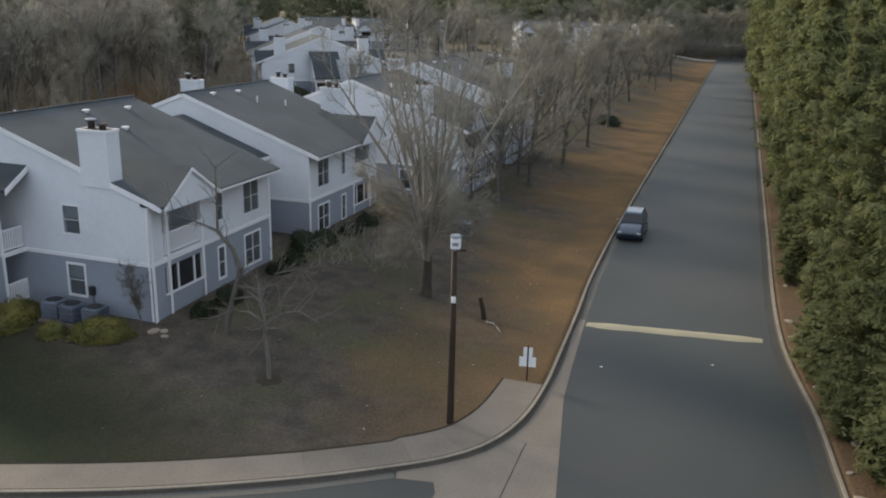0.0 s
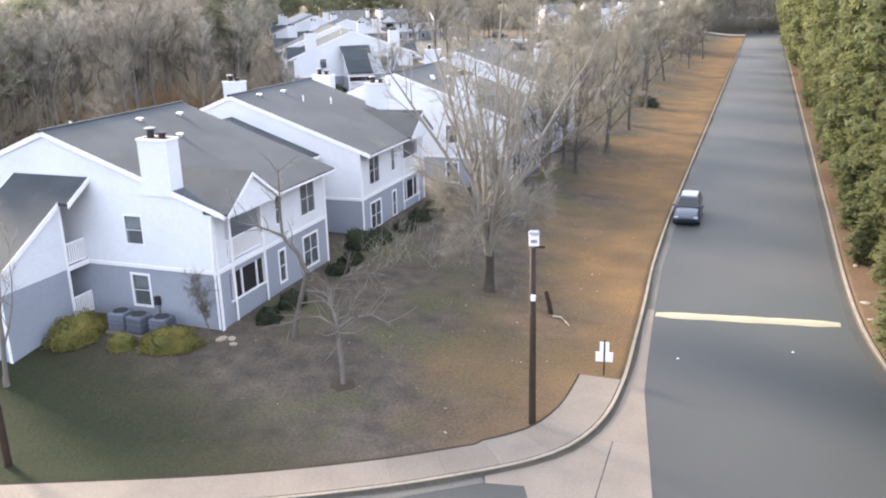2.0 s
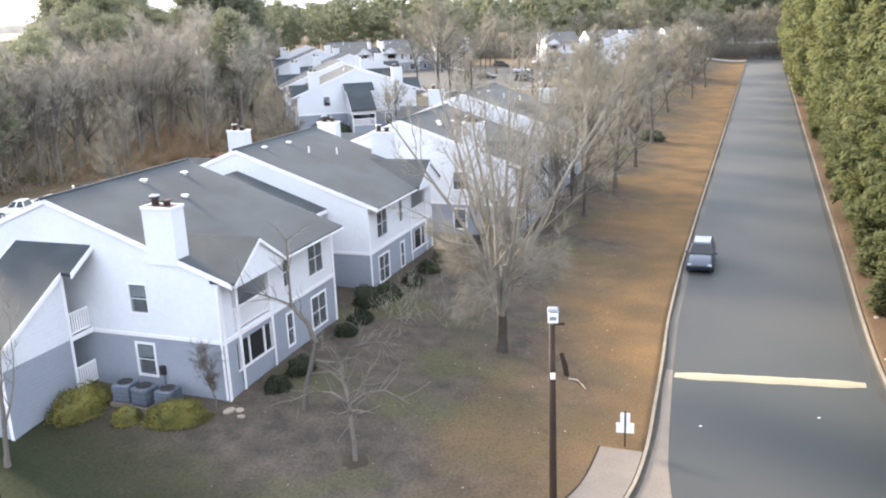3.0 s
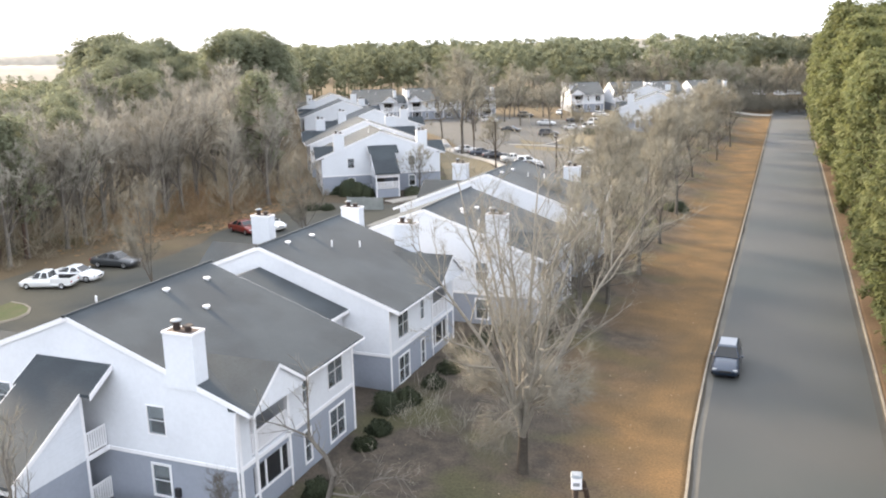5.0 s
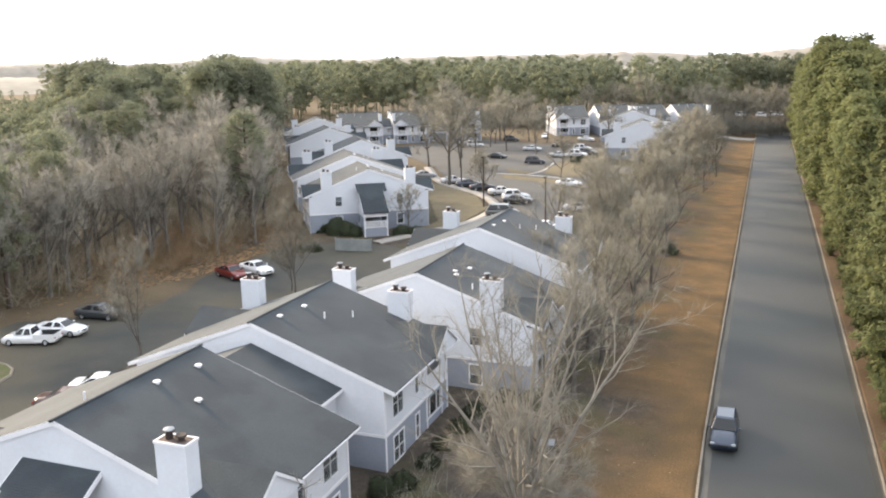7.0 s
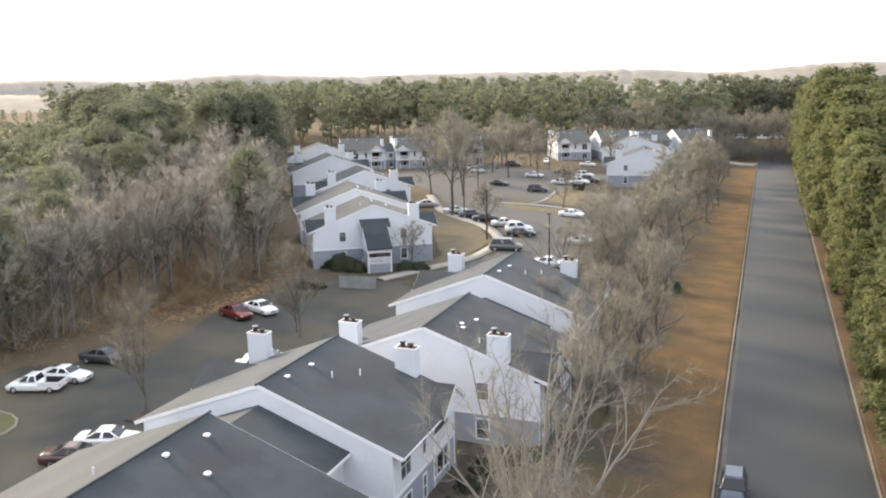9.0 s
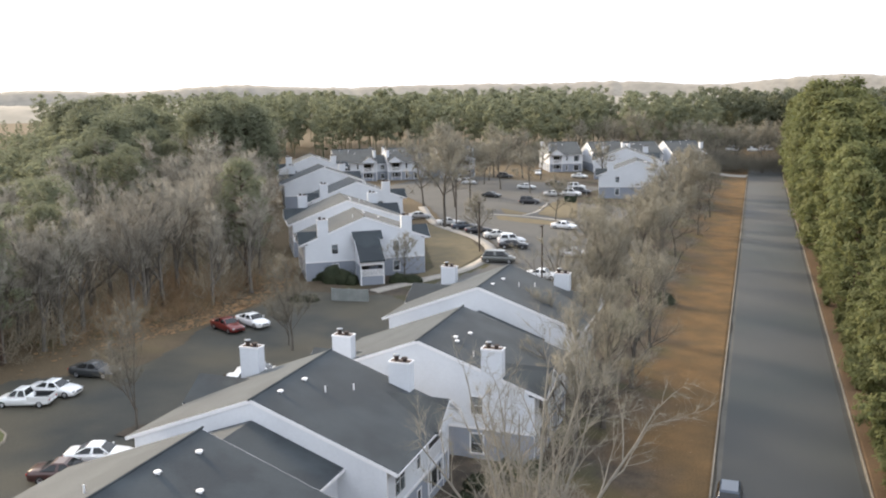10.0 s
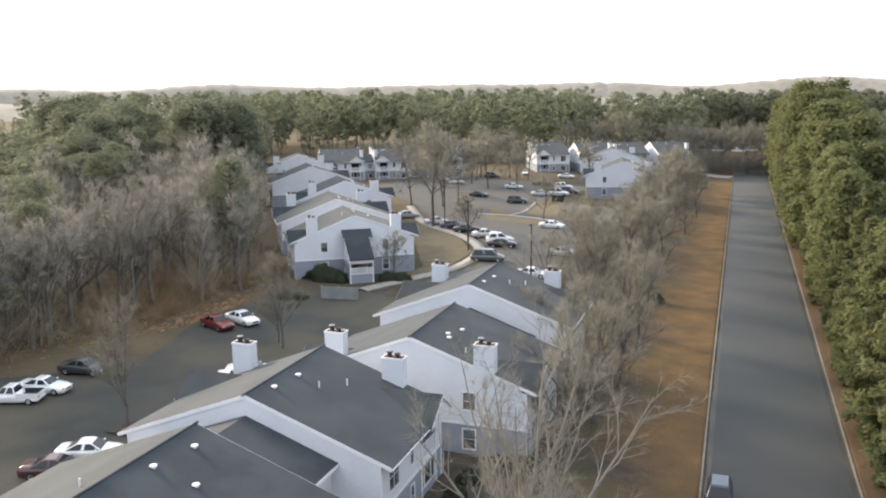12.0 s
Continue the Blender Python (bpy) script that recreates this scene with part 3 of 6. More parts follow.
def railing(parent, place, ua, ub, z0, z1):
    """A white rail with upright bars."""
    b = Build()
    n = max(2, int((ub - ua) / 0.13))
    gap = (ub - ua - 0.07) / n
    holes = [(ua + 0.07 + gap * i, ua + gap * (i + 1), z0 + 0.14, z1 - 0.08) for i in range(n)]
    wall_cells(b, lambda u, z, d: place(u, z, d + 0.04), ua, ub, z0 + 0.06, lambda u: z1, holes, 0.06)
    return part("railing", b, M_TRIM, parent, "white porch railing")


def townhouse(label, flip=False, chim=(5.05, 6.5), chim_left=(5.05, 6.5), tower=False, vents=(), stack=-0.22):
    """One two-storey block, ridge along y at x = 0, chimney end at y = 0 (at the far end when flipped)."""
    root = thing("townhouse", label, "house", "white townhouses")

    def Y(y):
        return DEPTH - y if flip else y

    top = roof_z
    # gable walls
    for at, inward, chim_end in ((0.0, 1, True), (DEPTH, -1, False)):
        def place(u, z, d, at=at, inward=inward):
            return (u, Y(at + inward * d), z)
        holes = []
        if chim_end:
            for sgn in (-1, 1):
                ua, ub = sorted((sgn * 3.80, sgn * 4.70))
                holes += [(ua, ub, 3.42, 4.70), (ua, ub, 0.62, 2.05)]
        for name, lo, hi, mat in (("lower_wall", -0.5, lambda u: BAND, M_GREY), ("upper_wall", BAND + 0.003, lambda u: top(u) - 0.16, M_WHITE)):
            b = Build()
            hs = [h for h in holes if (h[2] < BAND) == (name == "lower_wall")]
            wall_cells(b, place, -HALF, HALF, lo, hi, hs, 0.2, (0.0,))
            part(name, b, mat, root, "grey lap siding" if mat is M_GREY else "white lap siding")
        for h in holes:
            window(root, place, *h)
        b = Build()
        b.hexa([place(-HALF - 0.03, BAND - 0.09, -0.04), place(HALF + 0.03, BAND - 0.09, -0.04), place(HALF + 0.03, BAND - 0.09, -0.003), place(-HALF - 0.03, BAND - 0.09, -0.003),
                place(-HALF - 0.03, BAND + 0.07, -0.04), place(HALF + 0.03, BAND + 0.07, -0.04), place(HALF + 0.03, BAND + 0.07, -0.003), place(-HALF - 0.03, BAND + 0.07, -0.003)])
        part("band", b, M_TRIM, root, "white trim band between storeys")
    # facades with a loggia, a narrow and a double window on each floor
    for sgn in (1, -1):
        def place(u, z, d, sgn=sgn):
            return (sgn * (HALF - d), Y(u), z)

        def top(x, sgn=sgn):
            return roof_z(sgn * abs(x))
        eave = top(HALF) - 0.16
        lower = [(*LOGGIA, 0.88, 2.12), (4.90, 5.45, 0.40, 1.95), (7.25, 8.70, 0.35, 1.95)]
        upper = [(*LOGGIA, 2.62, 4.90), (4.90, 5.45, 3.25, 4.65), (7.25, 8.70, 3.05, 4.68)]
        for name, z0, z1, hs, mat in (("lower_wall", -0.5, BAND, lower, M_GREY), ("upper_wall", BAND + 0.003, eave, upper, M_WHITE)):
            b = Build()
            wall_cells(b, place, 0.203, DEPTH - 0.203, z0, lambda u: z1, hs, 0.2)
            part(name, b, mat, root, "grey lap siding" if mat is M_GREY else "white lap siding")
        for hs in (lower, upper):
            for k in (1, 2):
                window(root, place, *hs[k], double=k == 2, blind=False)
        b = Build()
        b.hexa([place(0, BAND - 0.09, -0.045), place(DEPTH, BAND - 0.09, -0.045), place(DEPTH, BAND - 0.09, -0.003), place(0, BAND - 0.09, -0.003),
                place(0, BAND + 0.09, -0.045), place(DEPTH, BAND + 0.09, -0.045), place(DEPTH, BAND + 0.09, -0.003), place(0, BAND + 0.09, -0.003)])
        part("band", b, M_TRIM, root, "white trim band between storeys")
        for u in (0.06, DEPTH - 0.06):
            b = Build()
            b.hexa([place(u - 0.09, -0.5, -0.03), place(u + 0.09, -0.5, -0.03), place(u + 0.09, -0.5, -0.003), place(u - 0.09, -0.5, -0.003),
                    place(u - 0.09, eave, -0.03), place(u + 0.09, eave, -0.03), place(u + 0.09, eave, -0.003), place(u - 0.09, eave, -0.003)])
            part("corner_board", b, M_TRIM, root, "white corner board")
        # loggia box: back wall, sides, slabs, posts
        la, lb = LOGGIA
        b = Build()
        for a, c, z0, z1, d0, d1 in ((la - 0.1, lb + 0.1, -0.2, 5.0, 1.75, 1.85), (la - 0.1, la, -0.2, 5.0, 0.2, 1.75), (lb, lb + 0.1, -0.2, 5.0, 0.2, 1.75)):
            b.hexa([place(a, z0, d0), place(c, z0, d0), place(c, z0, d1), place(a, z0, d1), place(a, z1, d0), place(c, z1, d0), place(c, z1, d1), place(a, z1, d1)])
        part("loggia_wall", b, M_WHITE, root, "shaded white loggia wall")
        for zf in (0.0, BAND + 0.0, 4.97):
            b = Build()
            b.hexa([place(la, zf - 0.1, 0.203), place(lb, zf - 0.1, 0.203), place(lb, zf - 0.1, 1.75), place(la, zf - 0.1, 1.75), place(la, zf + 0.06, 0.203), place(lb, zf + 0.06, 0.203), place(lb, zf + 0.06, 1.75), place(la, zf + 0.06, 1.75)])
            part("loggia_floor", b, M_PORCH, root)
        for zf, d0, d1 in ((0.06, 0.05, 2.85), (BAND + 0.06, 0.5, 2.5)):
            b = Build()
            b.hexa([place(la + d0, zf, 1.70), place(la + d1, zf, 1.70), place(la + d1, zf, 1.745), place(la + d0, zf, 1.745), place(la + d0, zf + 2.0, 1.70), place(la + d1, zf + 2.0, 1.70), place(la + d1, zf + 2.0, 1.745), place(la + d0, zf + 2.0, 1.745)])
            part("glass_door", b, M_ROOMGLASS, root, "dark sliding glass door")
        b = Build()
        b.hexa([place(la + 0.003, 0.884, 0.105), place(lb - 0.003, 0.884, 0.105), place(lb - 0.003, 0.884, 0.109), place(la + 0.003, 0.884, 0.109), place(la + 0.003, 2.116, 0.105), place(lb - 0.003, 2.116, 0.105), place(lb - 0.003, 2.116, 0.109), place(la + 0.003, 2.116, 0.109)])
        part("insect_screen", b, M_SCREEN, root, "dark mesh insect screen")
        railing(root, place, la, lb, BAND + 0.17, 3.62)
        b = Build()
        b.hexa([place(la - 0.05, 0.84, -0.035), place(lb + 0.05, 0.84, -0.035), place(lb + 0.05, 0.84, -0.003), place(la - 0.05, 0.84, -0.003), place(la - 0.05, 0.94, -0.035), place(lb + 0.05, 0.94, -0.035), place(lb + 0.05, 0.94, -0.003), place(la - 0.05, 0.94, -0.003)])
        part("sill", b, M_TRIM, root, "white loggia sill")
        for u in (la + 0.95, lb - 0.75):
            b = Build()
            b.hexa([place(u, 0.884, 0.03), place(u + 0.07, 0.884, 0.03), place(u + 0.07, 0.884, 0.10), place(u, 0.884, 0.10), place(u, 2.116, 0.03), place(u + 0.07, 2.116, 0.03), place(u + 0.07, 2.116, 0.10), place(u, 2.116, 0.10)])
            part("mullion", b, M_TRIM, root, "white screen mullion")
        for u in (la + 0.28, lb - 0.08):
            p = Build()
            p.hexa([place(u - 0.08, -0.3, -0.055), place(u + 0.08, -0.3, -0.055), place(u + 0.08, -0.3, -0.046), place(u - 0.08, -0.3, -0.046), place(u - 0.08, 4.92, -0.055), place(u + 0.08, 4.92, -0.055), place(u + 0.08, 4.92, -0.046), place(u - 0.08, 4.92, -0.046)])
            p.hexa([place(u - 0.08, 0.9, -0.05), place(u + 0.08, 0.9, -0.05), place(u + 0.08, 0.9, 0.14), place(u - 0.08, 0.9, 0.14), place(u - 0.08, 4.88, -0.05), place(u + 0.08, 4.88, -0.05), place(u + 0.08, 4.88, 0.14), place(u - 0.08, 4.88, 0.14)])
            part("post", p, M_TRIM, root, "white porch post")
        # small cross gable over the loggia
        yc, hw, zb = 2.0, 1.85, top(HALF) - 0.1
        za = zb + 1.2
        b = Build()
        tri = [place(yc - hw, zb - 0.34, -0.78), place(yc + hw, zb - 0.34, -0.78), place(yc + hw, zb - 0.1, -0.78), place(yc, za - 0.02, -0.78), place(yc - hw, zb - 0.1, -0.78)]
        b.prism(tri, tuple(q - p for p, q in zip(tri[0], place(yc - hw, zb - 0.34, -0.05))))
        part("gable", b, M_WHITE, root, "small white gable over the loggia")
        run = (za - zb) / PITCH
        for side in (-1, 1):
            b = Build()
            e0, e1 = place(yc + side * (hw + 0.2), zb - 0.2, -0.86), place(yc, za, -0.86)
            i1, i0 = place(yc, za, run + 0.4), place(yc + side * (hw + 0.2), zb - 0.2, 0.3)
            ring = [e0, e1, i1, i0]
            b.prism(ring, (0, 0, 0.1))
            part("gable_roof", b, M_ROOF, root)
            f = Build()
            a0, a1 = place(yc + side * (hw + 0.21), zb - 0.33, -0.89), place(yc, za - 0.12, -0.89)
            b1, b0 = place(yc, za - 0.12, -0.862), place(yc + side * (hw + 0.21), zb - 0.33, -0.862)
            f.hexa([a0, a1, b1, b0, *[(p[0], p[1], p[2] + 0.17) for p in (a0, a1, b1, b0)]])
            part("fascia", f, M_TRIM, root)
        # roof slope, fascias, gutter
        tip = HALF + 0.68
        b = Build()
        ring = [(0, Y(-RAKE), RIDGE), (sgn * tip, Y(-RAKE), top(tip)), (sgn * tip, Y(DEPTH + RAKE), top(tip)), (0, Y(DEPTH + RAKE), RIDGE)]
        b.prism([(x, y, z - 0.15) for x, y, z in ring], (0, 0, 0.15))
        part("roof", b, M_ROOF, root, "dark grey shingle roof slope")
        for yy in (-RAKE - 0.024, DEPTH + RAKE + 0.002):
            b = Build()
            ring = [(0.0, Y(yy), RIDGE - 0.24), (sgn * tip, Y(yy), top(tip) - 0.24), (sgn * tip, Y(yy), top(tip) - 0.008), (0.0, Y(yy), RIDGE - 0.008)]
            b.prism(ring, (0, -0.022 if flip else 0.022, 0))
            part("fascia", b, M_TRIM, root, "white rake board")
        b = Build()
        g0 = sgn * (tip + 0.002)
        b.prism([(g0, Y(-RAKE), top(tip) - 0.16), (g0 + sgn * 0.06, Y(-RAKE), top(tip) - 0.15), (g0 + sgn * 0.07, Y(-RAKE), top(tip) - 0.07), (g0, Y(-RAKE), top(tip) - 0.07)], (0, Y(DEPTH + RAKE) - Y(-RAKE), 0))
        part("gutter", b, M_TRIM, root, "thin white eaves gutter")
        ch = chim if sgn > 0 else chim_left
        chimney(root, *sorted((sgn * ch[0], sgn * ch[1])), *sorted((Y(-RAKE - 0.028), Y(0.74))), top(ch[1]) - 0.27, RIDGE + stack)
    b = Build().tube([(0, -0.2, RIDGE + 0.01), (0, DEPTH + 0.2, RIDGE + 0.01)], [0.07, 0.07], 6)
    part("ridge_cap", b, M_ROOF, root)
    b = Build().box(-HALF + 0.2, 0.2, -0.1, HALF - 0.2, DEPTH - 0.2, 0.0).box(-HALF + 0.2, 0.2, BAND - 0.1, HALF - 0.2, DEPTH - 0.2, BAND)
    part("floor_slab", b, M_ROOM, root)
    # unseen inner wall, added to keep sun from crossing between the facades' windows
    part("partition", Build().box(-0.06, 0.25, -0.1, 0.06, DEPTH - 0.25, RIDGE - 1.0), M_ROOM, root)
    for vx, vy, kind in vents:
        z = roof_z(vx)
        if kind == "box":
            b = Build().lathe(vx, vy, [(z - 0.1, 0.11), (z + 0.06, 0.11), (z + 0.07, 0.19), (z + 0.13, 0.17), (z + 0.15, 0.05)], 10)
            part("roof_vent", b, M_TRIM, root, "white metal roof vent")
        else:
            b = Build().lathe(vx, vy, [(z - 0.1, 0.05), (z + 0.38, 0.05), (z + 0.4, 0.03)], 8)
            part("vent_pipe", b, M_TRIM, root, "pale vent pipe")
    if tower:
        stair_tower(root)
    return root


def stair_tower(root):
    """The projecting stair well on the gable wall: sloping roof, open landings, railings."""
    x0, x1, y0, ym = -1.65, 1.55, -4.85, -1.35

    def tz(y):
        return 6.28 + 0.60 * y

    for sx, outer in ((x0, -1), (x1, 1)):
        for name, lo, hi, mat in (("tower_wall", -0.5, lambda u: BAND + 0.0, M_GREY), ("tower_wall", BAND + 0.003, lambda u: tz(u) - 0.17, M_WHITE)):
            b = Build()
            wall_cells(b, lambda u, z, d: (sx - outer * d, u, z), y0, ym, lo, hi, [], 0.16)
            part(name, b, mat, root)
        b = Build().box(min(sx, sx - outer * 0.14), ym + 0.004, -0.4, max(sx, sx - outer * 0.14), ym + 0.16, tz(ym) - 0.17)
        part("post", b, M_TRIM, root, "white corner post")
        for z in (0.1, BAND + 0.1):
            railing(root, lambda u, zz, d: (sx - outer * d, u, zz), ym + 0.16, -0.06, z, z + 1.0)
        b = Build().box(min(sx, sx + outer * 0.03), ym, BAND - 0.1, max(sx, sx + outer * 0.03), 0.0, BAND + 0.12)
        part("band", b, M_TRIM, root)
    b = Build().box(x0 + 0.17, y0, -0.5, x1 - 0.17, y0 + 0.15, 1.05)
    part("front_panel", b, M_GREY, root)
    for x in (x0, x1 - 0.16):
        b = Build().box(x, y0 - 0.03, -0.5, x + 0.16, y0 - 0.003, tz(y0) - 0.2)
        part("post", b, M_TRIM, root, "white corner post")
    railing(root, lambda u, z, d: (u, y0 + d, z), x0 + 0.17, x1 - 0.17, 1.05, 2.0)
    b = Build().box(x0 + 0.17, y0, 2.55, x1 - 0.17, y0 + 0.15, tz(y0) - 0.18)
    part("front_beam", b, M_TRIM, root)
    b = Build().box(x0 + 0.17, -3.0, BAND - 0.1, x1 - 0.17, -0.01, BAND).box(x0 + 0.17, y0 + 0.16, 0.95, x1 - 0.17, -3.2, 1.05)
    part("landing", b, M_PORCH, root)
    for i in range(8):
        part("step", Build().box(x0 + 0.2, -3.0 + 0.25 * i, 1.05 + 0.16 * i, -0.1, -3.0 + 0.25 * (i + 1) - 0.002, 1.21 + 0.16 * i), M_PORCH, root)
    for xa, xb, ya, yb in ((x0 - 0.3, x1 + 0.65, ym - 0.05, -0.004), (x0 - 0.12, x1 + 0.12, y0 - 0.35, ym - 0.05)):
        b = Build()
        ring = [(xa, ya, tz(ya) - 0.14), (xb, ya, tz(ya) - 0.14), (xb, yb, tz(yb) - 0.14), (xa, yb, tz(yb) - 0.14)]
        b.prism(ring, (0, 0, 0.14))
        part("tower_roof", b, M_ROOF, root)
        for xx in (xa - 0.03, xb + 0.002):
            f = Build()
            ring = [(xx, ya, tz(ya) - 0.24), (xx, yb, tz(yb) - 0.24), (xx, yb, tz(yb) + 0.01), (xx, ya, tz(ya) + 0.01)]
            f.prism(ring, (0.028, 0, 0))
            part("fascia", f, M_TRIM, root)


M_ROOMGLASS = paint("dark_glass", (0.012, 0.014, 0.016), 0.06)


def link_block(x, y, z, length):
    """The lower link between two blocks."""
    root = thing("link_block", "low white link between two townhouses with a shingle roof", "house", "white townhouses")
    half, ridge, sl = 5.3, 6.7, 0.36
    for sgn in (-1, 1):
        b = Build()
        ring = [(0, 0.15, ridge), (sgn * (half + 0.45), 0.3, ridge - sl * (half + 0.45)), (sgn * (half + 0.45), length, ridge - sl * (half + 0.45)), (0, length, ridge)]
        b.prism([(px, py, pz - 0.14) for px, py, pz in ring], (0, 0, 0.14))
        part("roof", b, M_ROOF, root, "dark grey shingle roof slope")

        def place(u, zz, d, sgn=sgn):
            return (sgn * (half - d), u, zz)
        for name, lo, hi, hole, mat in (("lower_wall", -0.5, BAND, (1.4, 2.4, 0.5, 1.9), M_GREY), ("upper_wall", BAND + 0.003, ridge - sl * half - 0.16, (1.4, 2.4, 3.1, 4.3), M_WHITE)):
            b = Build()
            wall_cells(b, place, 0.3, length - 0.003, lo, lambda u: hi, [hole], 0.2)
            part(name, b, mat, root)
            window(root, place, *hole)
        b = Build()
        t = half + 0.452
        b.box(min(sgn * t, sgn * (t + 0.03)), 0.3, ridge - sl * t - 0.2, max(sgn * t, sgn * (t + 0.03)), length, ridge - sl * t + 0.0)
        part("fascia", b, M_TRIM, root)
    root.matrix_basis = pose(x, y, z)
    return root


VENTS_A = ((1.15, 8.05, "box"), (0.85, 5.35, "box"), (2.9, 5.6, "box"), (-1.2, 3.0, "pipe"))
VENTS_B = ((0.7, 2.1, "box"), (0.9, 4.6, "box"), (2.4, 4.4, "pipe"), (3.4, 6.2, "pipe"))
RIDGE = 8.2
house_end = townhouse("white over grey townhouse with a projecting stair tower", tower=True, vents=VENTS_A, stack=-0.2)
RIDGE = 8.3
house_end.matrix_basis = pose(-31.45, 29.6, 1.2)
house_far = townhouse("white over grey townhouse joined to its neighbour", flip=True, chim=(4.5, 5.95), chim_left=(5.2, 6.65), vents=VENTS_B)
house_far.matrix_basis = pose(-31.75, 44.4, 0.85)
link_block(-31.75, 39.4, 1.2, 5.0)
house_plain = townhouse("white over grey townhouse behind a bare tree", chim=(4.6, 6.05), vents=((2.0, 2.6, "box"), (2.2, 5.0, "box"), (1.7, 3.2, "box"), (3.6, 1.4, "pipe")))
house_plain.matrix_basis = pose(-26.9, 57.6, 0.95)
house_back = townhouse("white over grey townhouse behind bare verge trees", flip=True, chim=(4.5, 5.95), chim_left=(5.2, 6.65), vents=VENTS_B, stack=-0.5)
house_back.matrix_basis = pose(-27.2, 72.3, 1.4)
link_block(-27.1, 67.4, 0.95, 4.9)
# the row beyond the parking lot
row = pose(-53.2, 105.3, 1.95, 0, 0, 35)
copy_thing(house_end, row @ Matrix.Diagonal((0.96, 0.98, 0.985, 1)))
copy_thing(house_far, pose(-62.6, 119.3, 1.9, 0, 0, 34))
copy_thing(house_plain, pose(-71.8, 141.4, 2.1, 0, 0, 34))
copy_thing(house_far, pose(-91.8, 166.7, 2.1, 0, 0, 34))
copy_thing(house_plain, pose(-110.4, 196.0, 2.1, 0, 0, 32))
# the houses that close the far lot, their fronts turned to it
DEPTH = 11.7
house_long = townhouse("long white townhouse at the end of the far lot", flip=True, chim=(4.5, 5.95), chim_left=(5.2, 6.65), vents=VENTS_B)
DEPTH = 9.8
house_long.matrix_basis = pose(-117.0, 219.5, 1.95, 0, 0, -60)
for x, y, length in ((-106.9, 225.4, 2.9), (-95.8, 232.2, 4.7)):
    link_block(x, y, 1.75, length).matrix_basis = pose(x, y, 1.75, 0, 0, -60)
for model, x, y, turn in ((house_plain, -104.3, 227.0, -60), (house_far, -91.7, 234.6, -60), (house_plain, -65.6, 259, -66), (house_far, -53.0, 261, -66), (house_plain, -43, 263, -66), (house_far, -31.5, 268, -66), (house_plain, -29.9, 196.5, 10), (house_far, -37.8, 235, 8)):
    copy_thing(model, pose(x, y, 1.95, 0, 0, turn))


# ---- parking lots ----
def inside(poly, x, y):
    hit = False
    for (xa, ya), (xb, yb) in zip(poly, poly[1:] + poly[:1]):
        if (ya > y) != (yb > y) and x < (xb - xa) * (y - ya) / (yb - ya) + xa:
            hit = not hit
    return hit


def draped(name, poly, lift, cell, mat, label, category):
    """A thin sheet that follows the lie of the land inside an outline."""
    xs = np.arange(min(p[0] for p in poly), max(p[0] for p in poly), cell)
    ys = np.arange(min(p[1] for p in poly), max(p[1] for p in poly), cell)
    v, f = [], []
    for x in xs:
        for y in ys:
            if inside(poly, x + cell / 2, y + cell / 2):
                k = len(v)
                v += [(a, c, height(a, c) + lift) for a, c in ((x, y), (x + cell, y), (x + cell, y + cell), (x, y + cell))]
                f.append((k, k + 1, k + 2, k + 3))
    return tagged(new(name, soup(name, v, f, mat)), label, category, kind="structure")


LOT_NEAR = [(-67, 5), (-43, 5), (-42.5, 70), (-40, 92), (-46, 97), (-57.5, 96), (-60.5, 84), (-60.8, 79), (-59.0, 74), (-58.6, 67), (-61.5, 63.8), (-67, 60)]
LOT_FAR = [(-40, 88), (-22, 92), (-21, 150), (-25, 182), (-44, 186), (-40, 215), (-90, 240), (-95, 205), (-70, 172), (-58, 150), (-46, 137), (-41, 127), (-40, 115), (-43, 104)]
draped("parking_lot", LOT_NEAR, 0.05, 0.4, M_LOTOLD, "grey asphalt parking lot beside the woods", "parking lot")
draped("parking_lot", LOT_FAR, 0.055, 0.8, M_LOT, "grey asphalt parking lot among the far houses", "parking lot")
M_TAN = material("tan_grass", (0.165, 0.132, 0.078), (0.125, 0.104, 0.065), 0.95, 8, 0.5, bump=0.4)
M_PATH = material("pale_path", (0.40, 0.37, 0.33), (0.32, 0.30, 0.27), 0.9, 8, 0.5)


def strip(name, line, width, lift, mat, label, category):
    pts = along(line, 1.0)
    v, f = [], []
    for i, p in enumerate(pts):
        d = (pts[min(i + 1, len(pts) - 1)] - pts[max(i - 1, 0)]).normalized()
        for u in (-width / 2, width / 2):
            q = p + Vector((-d.y, d.x, 0)) * u
            v += [(q.x, q.y, height(q.x, q.y) + lift), (q.x, q.y, height(q.x, q.y) - 0.1)]
    for i in range(len(pts) - 1):
        k = i * 4
        f += [(k, k + 2, k + 6, k + 4), (k, k + 4, k + 5, k + 1), (k + 2, k + 3, k + 7, k + 6)]
    return tagged(new(name, soup(name, v, f, mat)), label, category, kind="structure")


strip("pavement", [(-49, 98), (-45, 106), (-42, 114), (-42.3, 126), (-48, 137), (-60, 150), (-71, 171)], 1.7, 0.14, M_PATH, "pale concrete pavement curving beside parked cars", "pavement")
strip("pavement", [(-7.5, 268), (-22, 270)], 7, 0.05, M_PATH, "pale concrete mouth of a side street", "pavement")
draped("island", [(-45.0, 166.2), (-46.1, 183.5), (-45.1, 190.6), (-41.7, 189.3), (-36.6, 163.4), (-39.6, 162.0)], 0.10, 0.4, M_TAN, "tan grass island in the parking lot", "lawn")
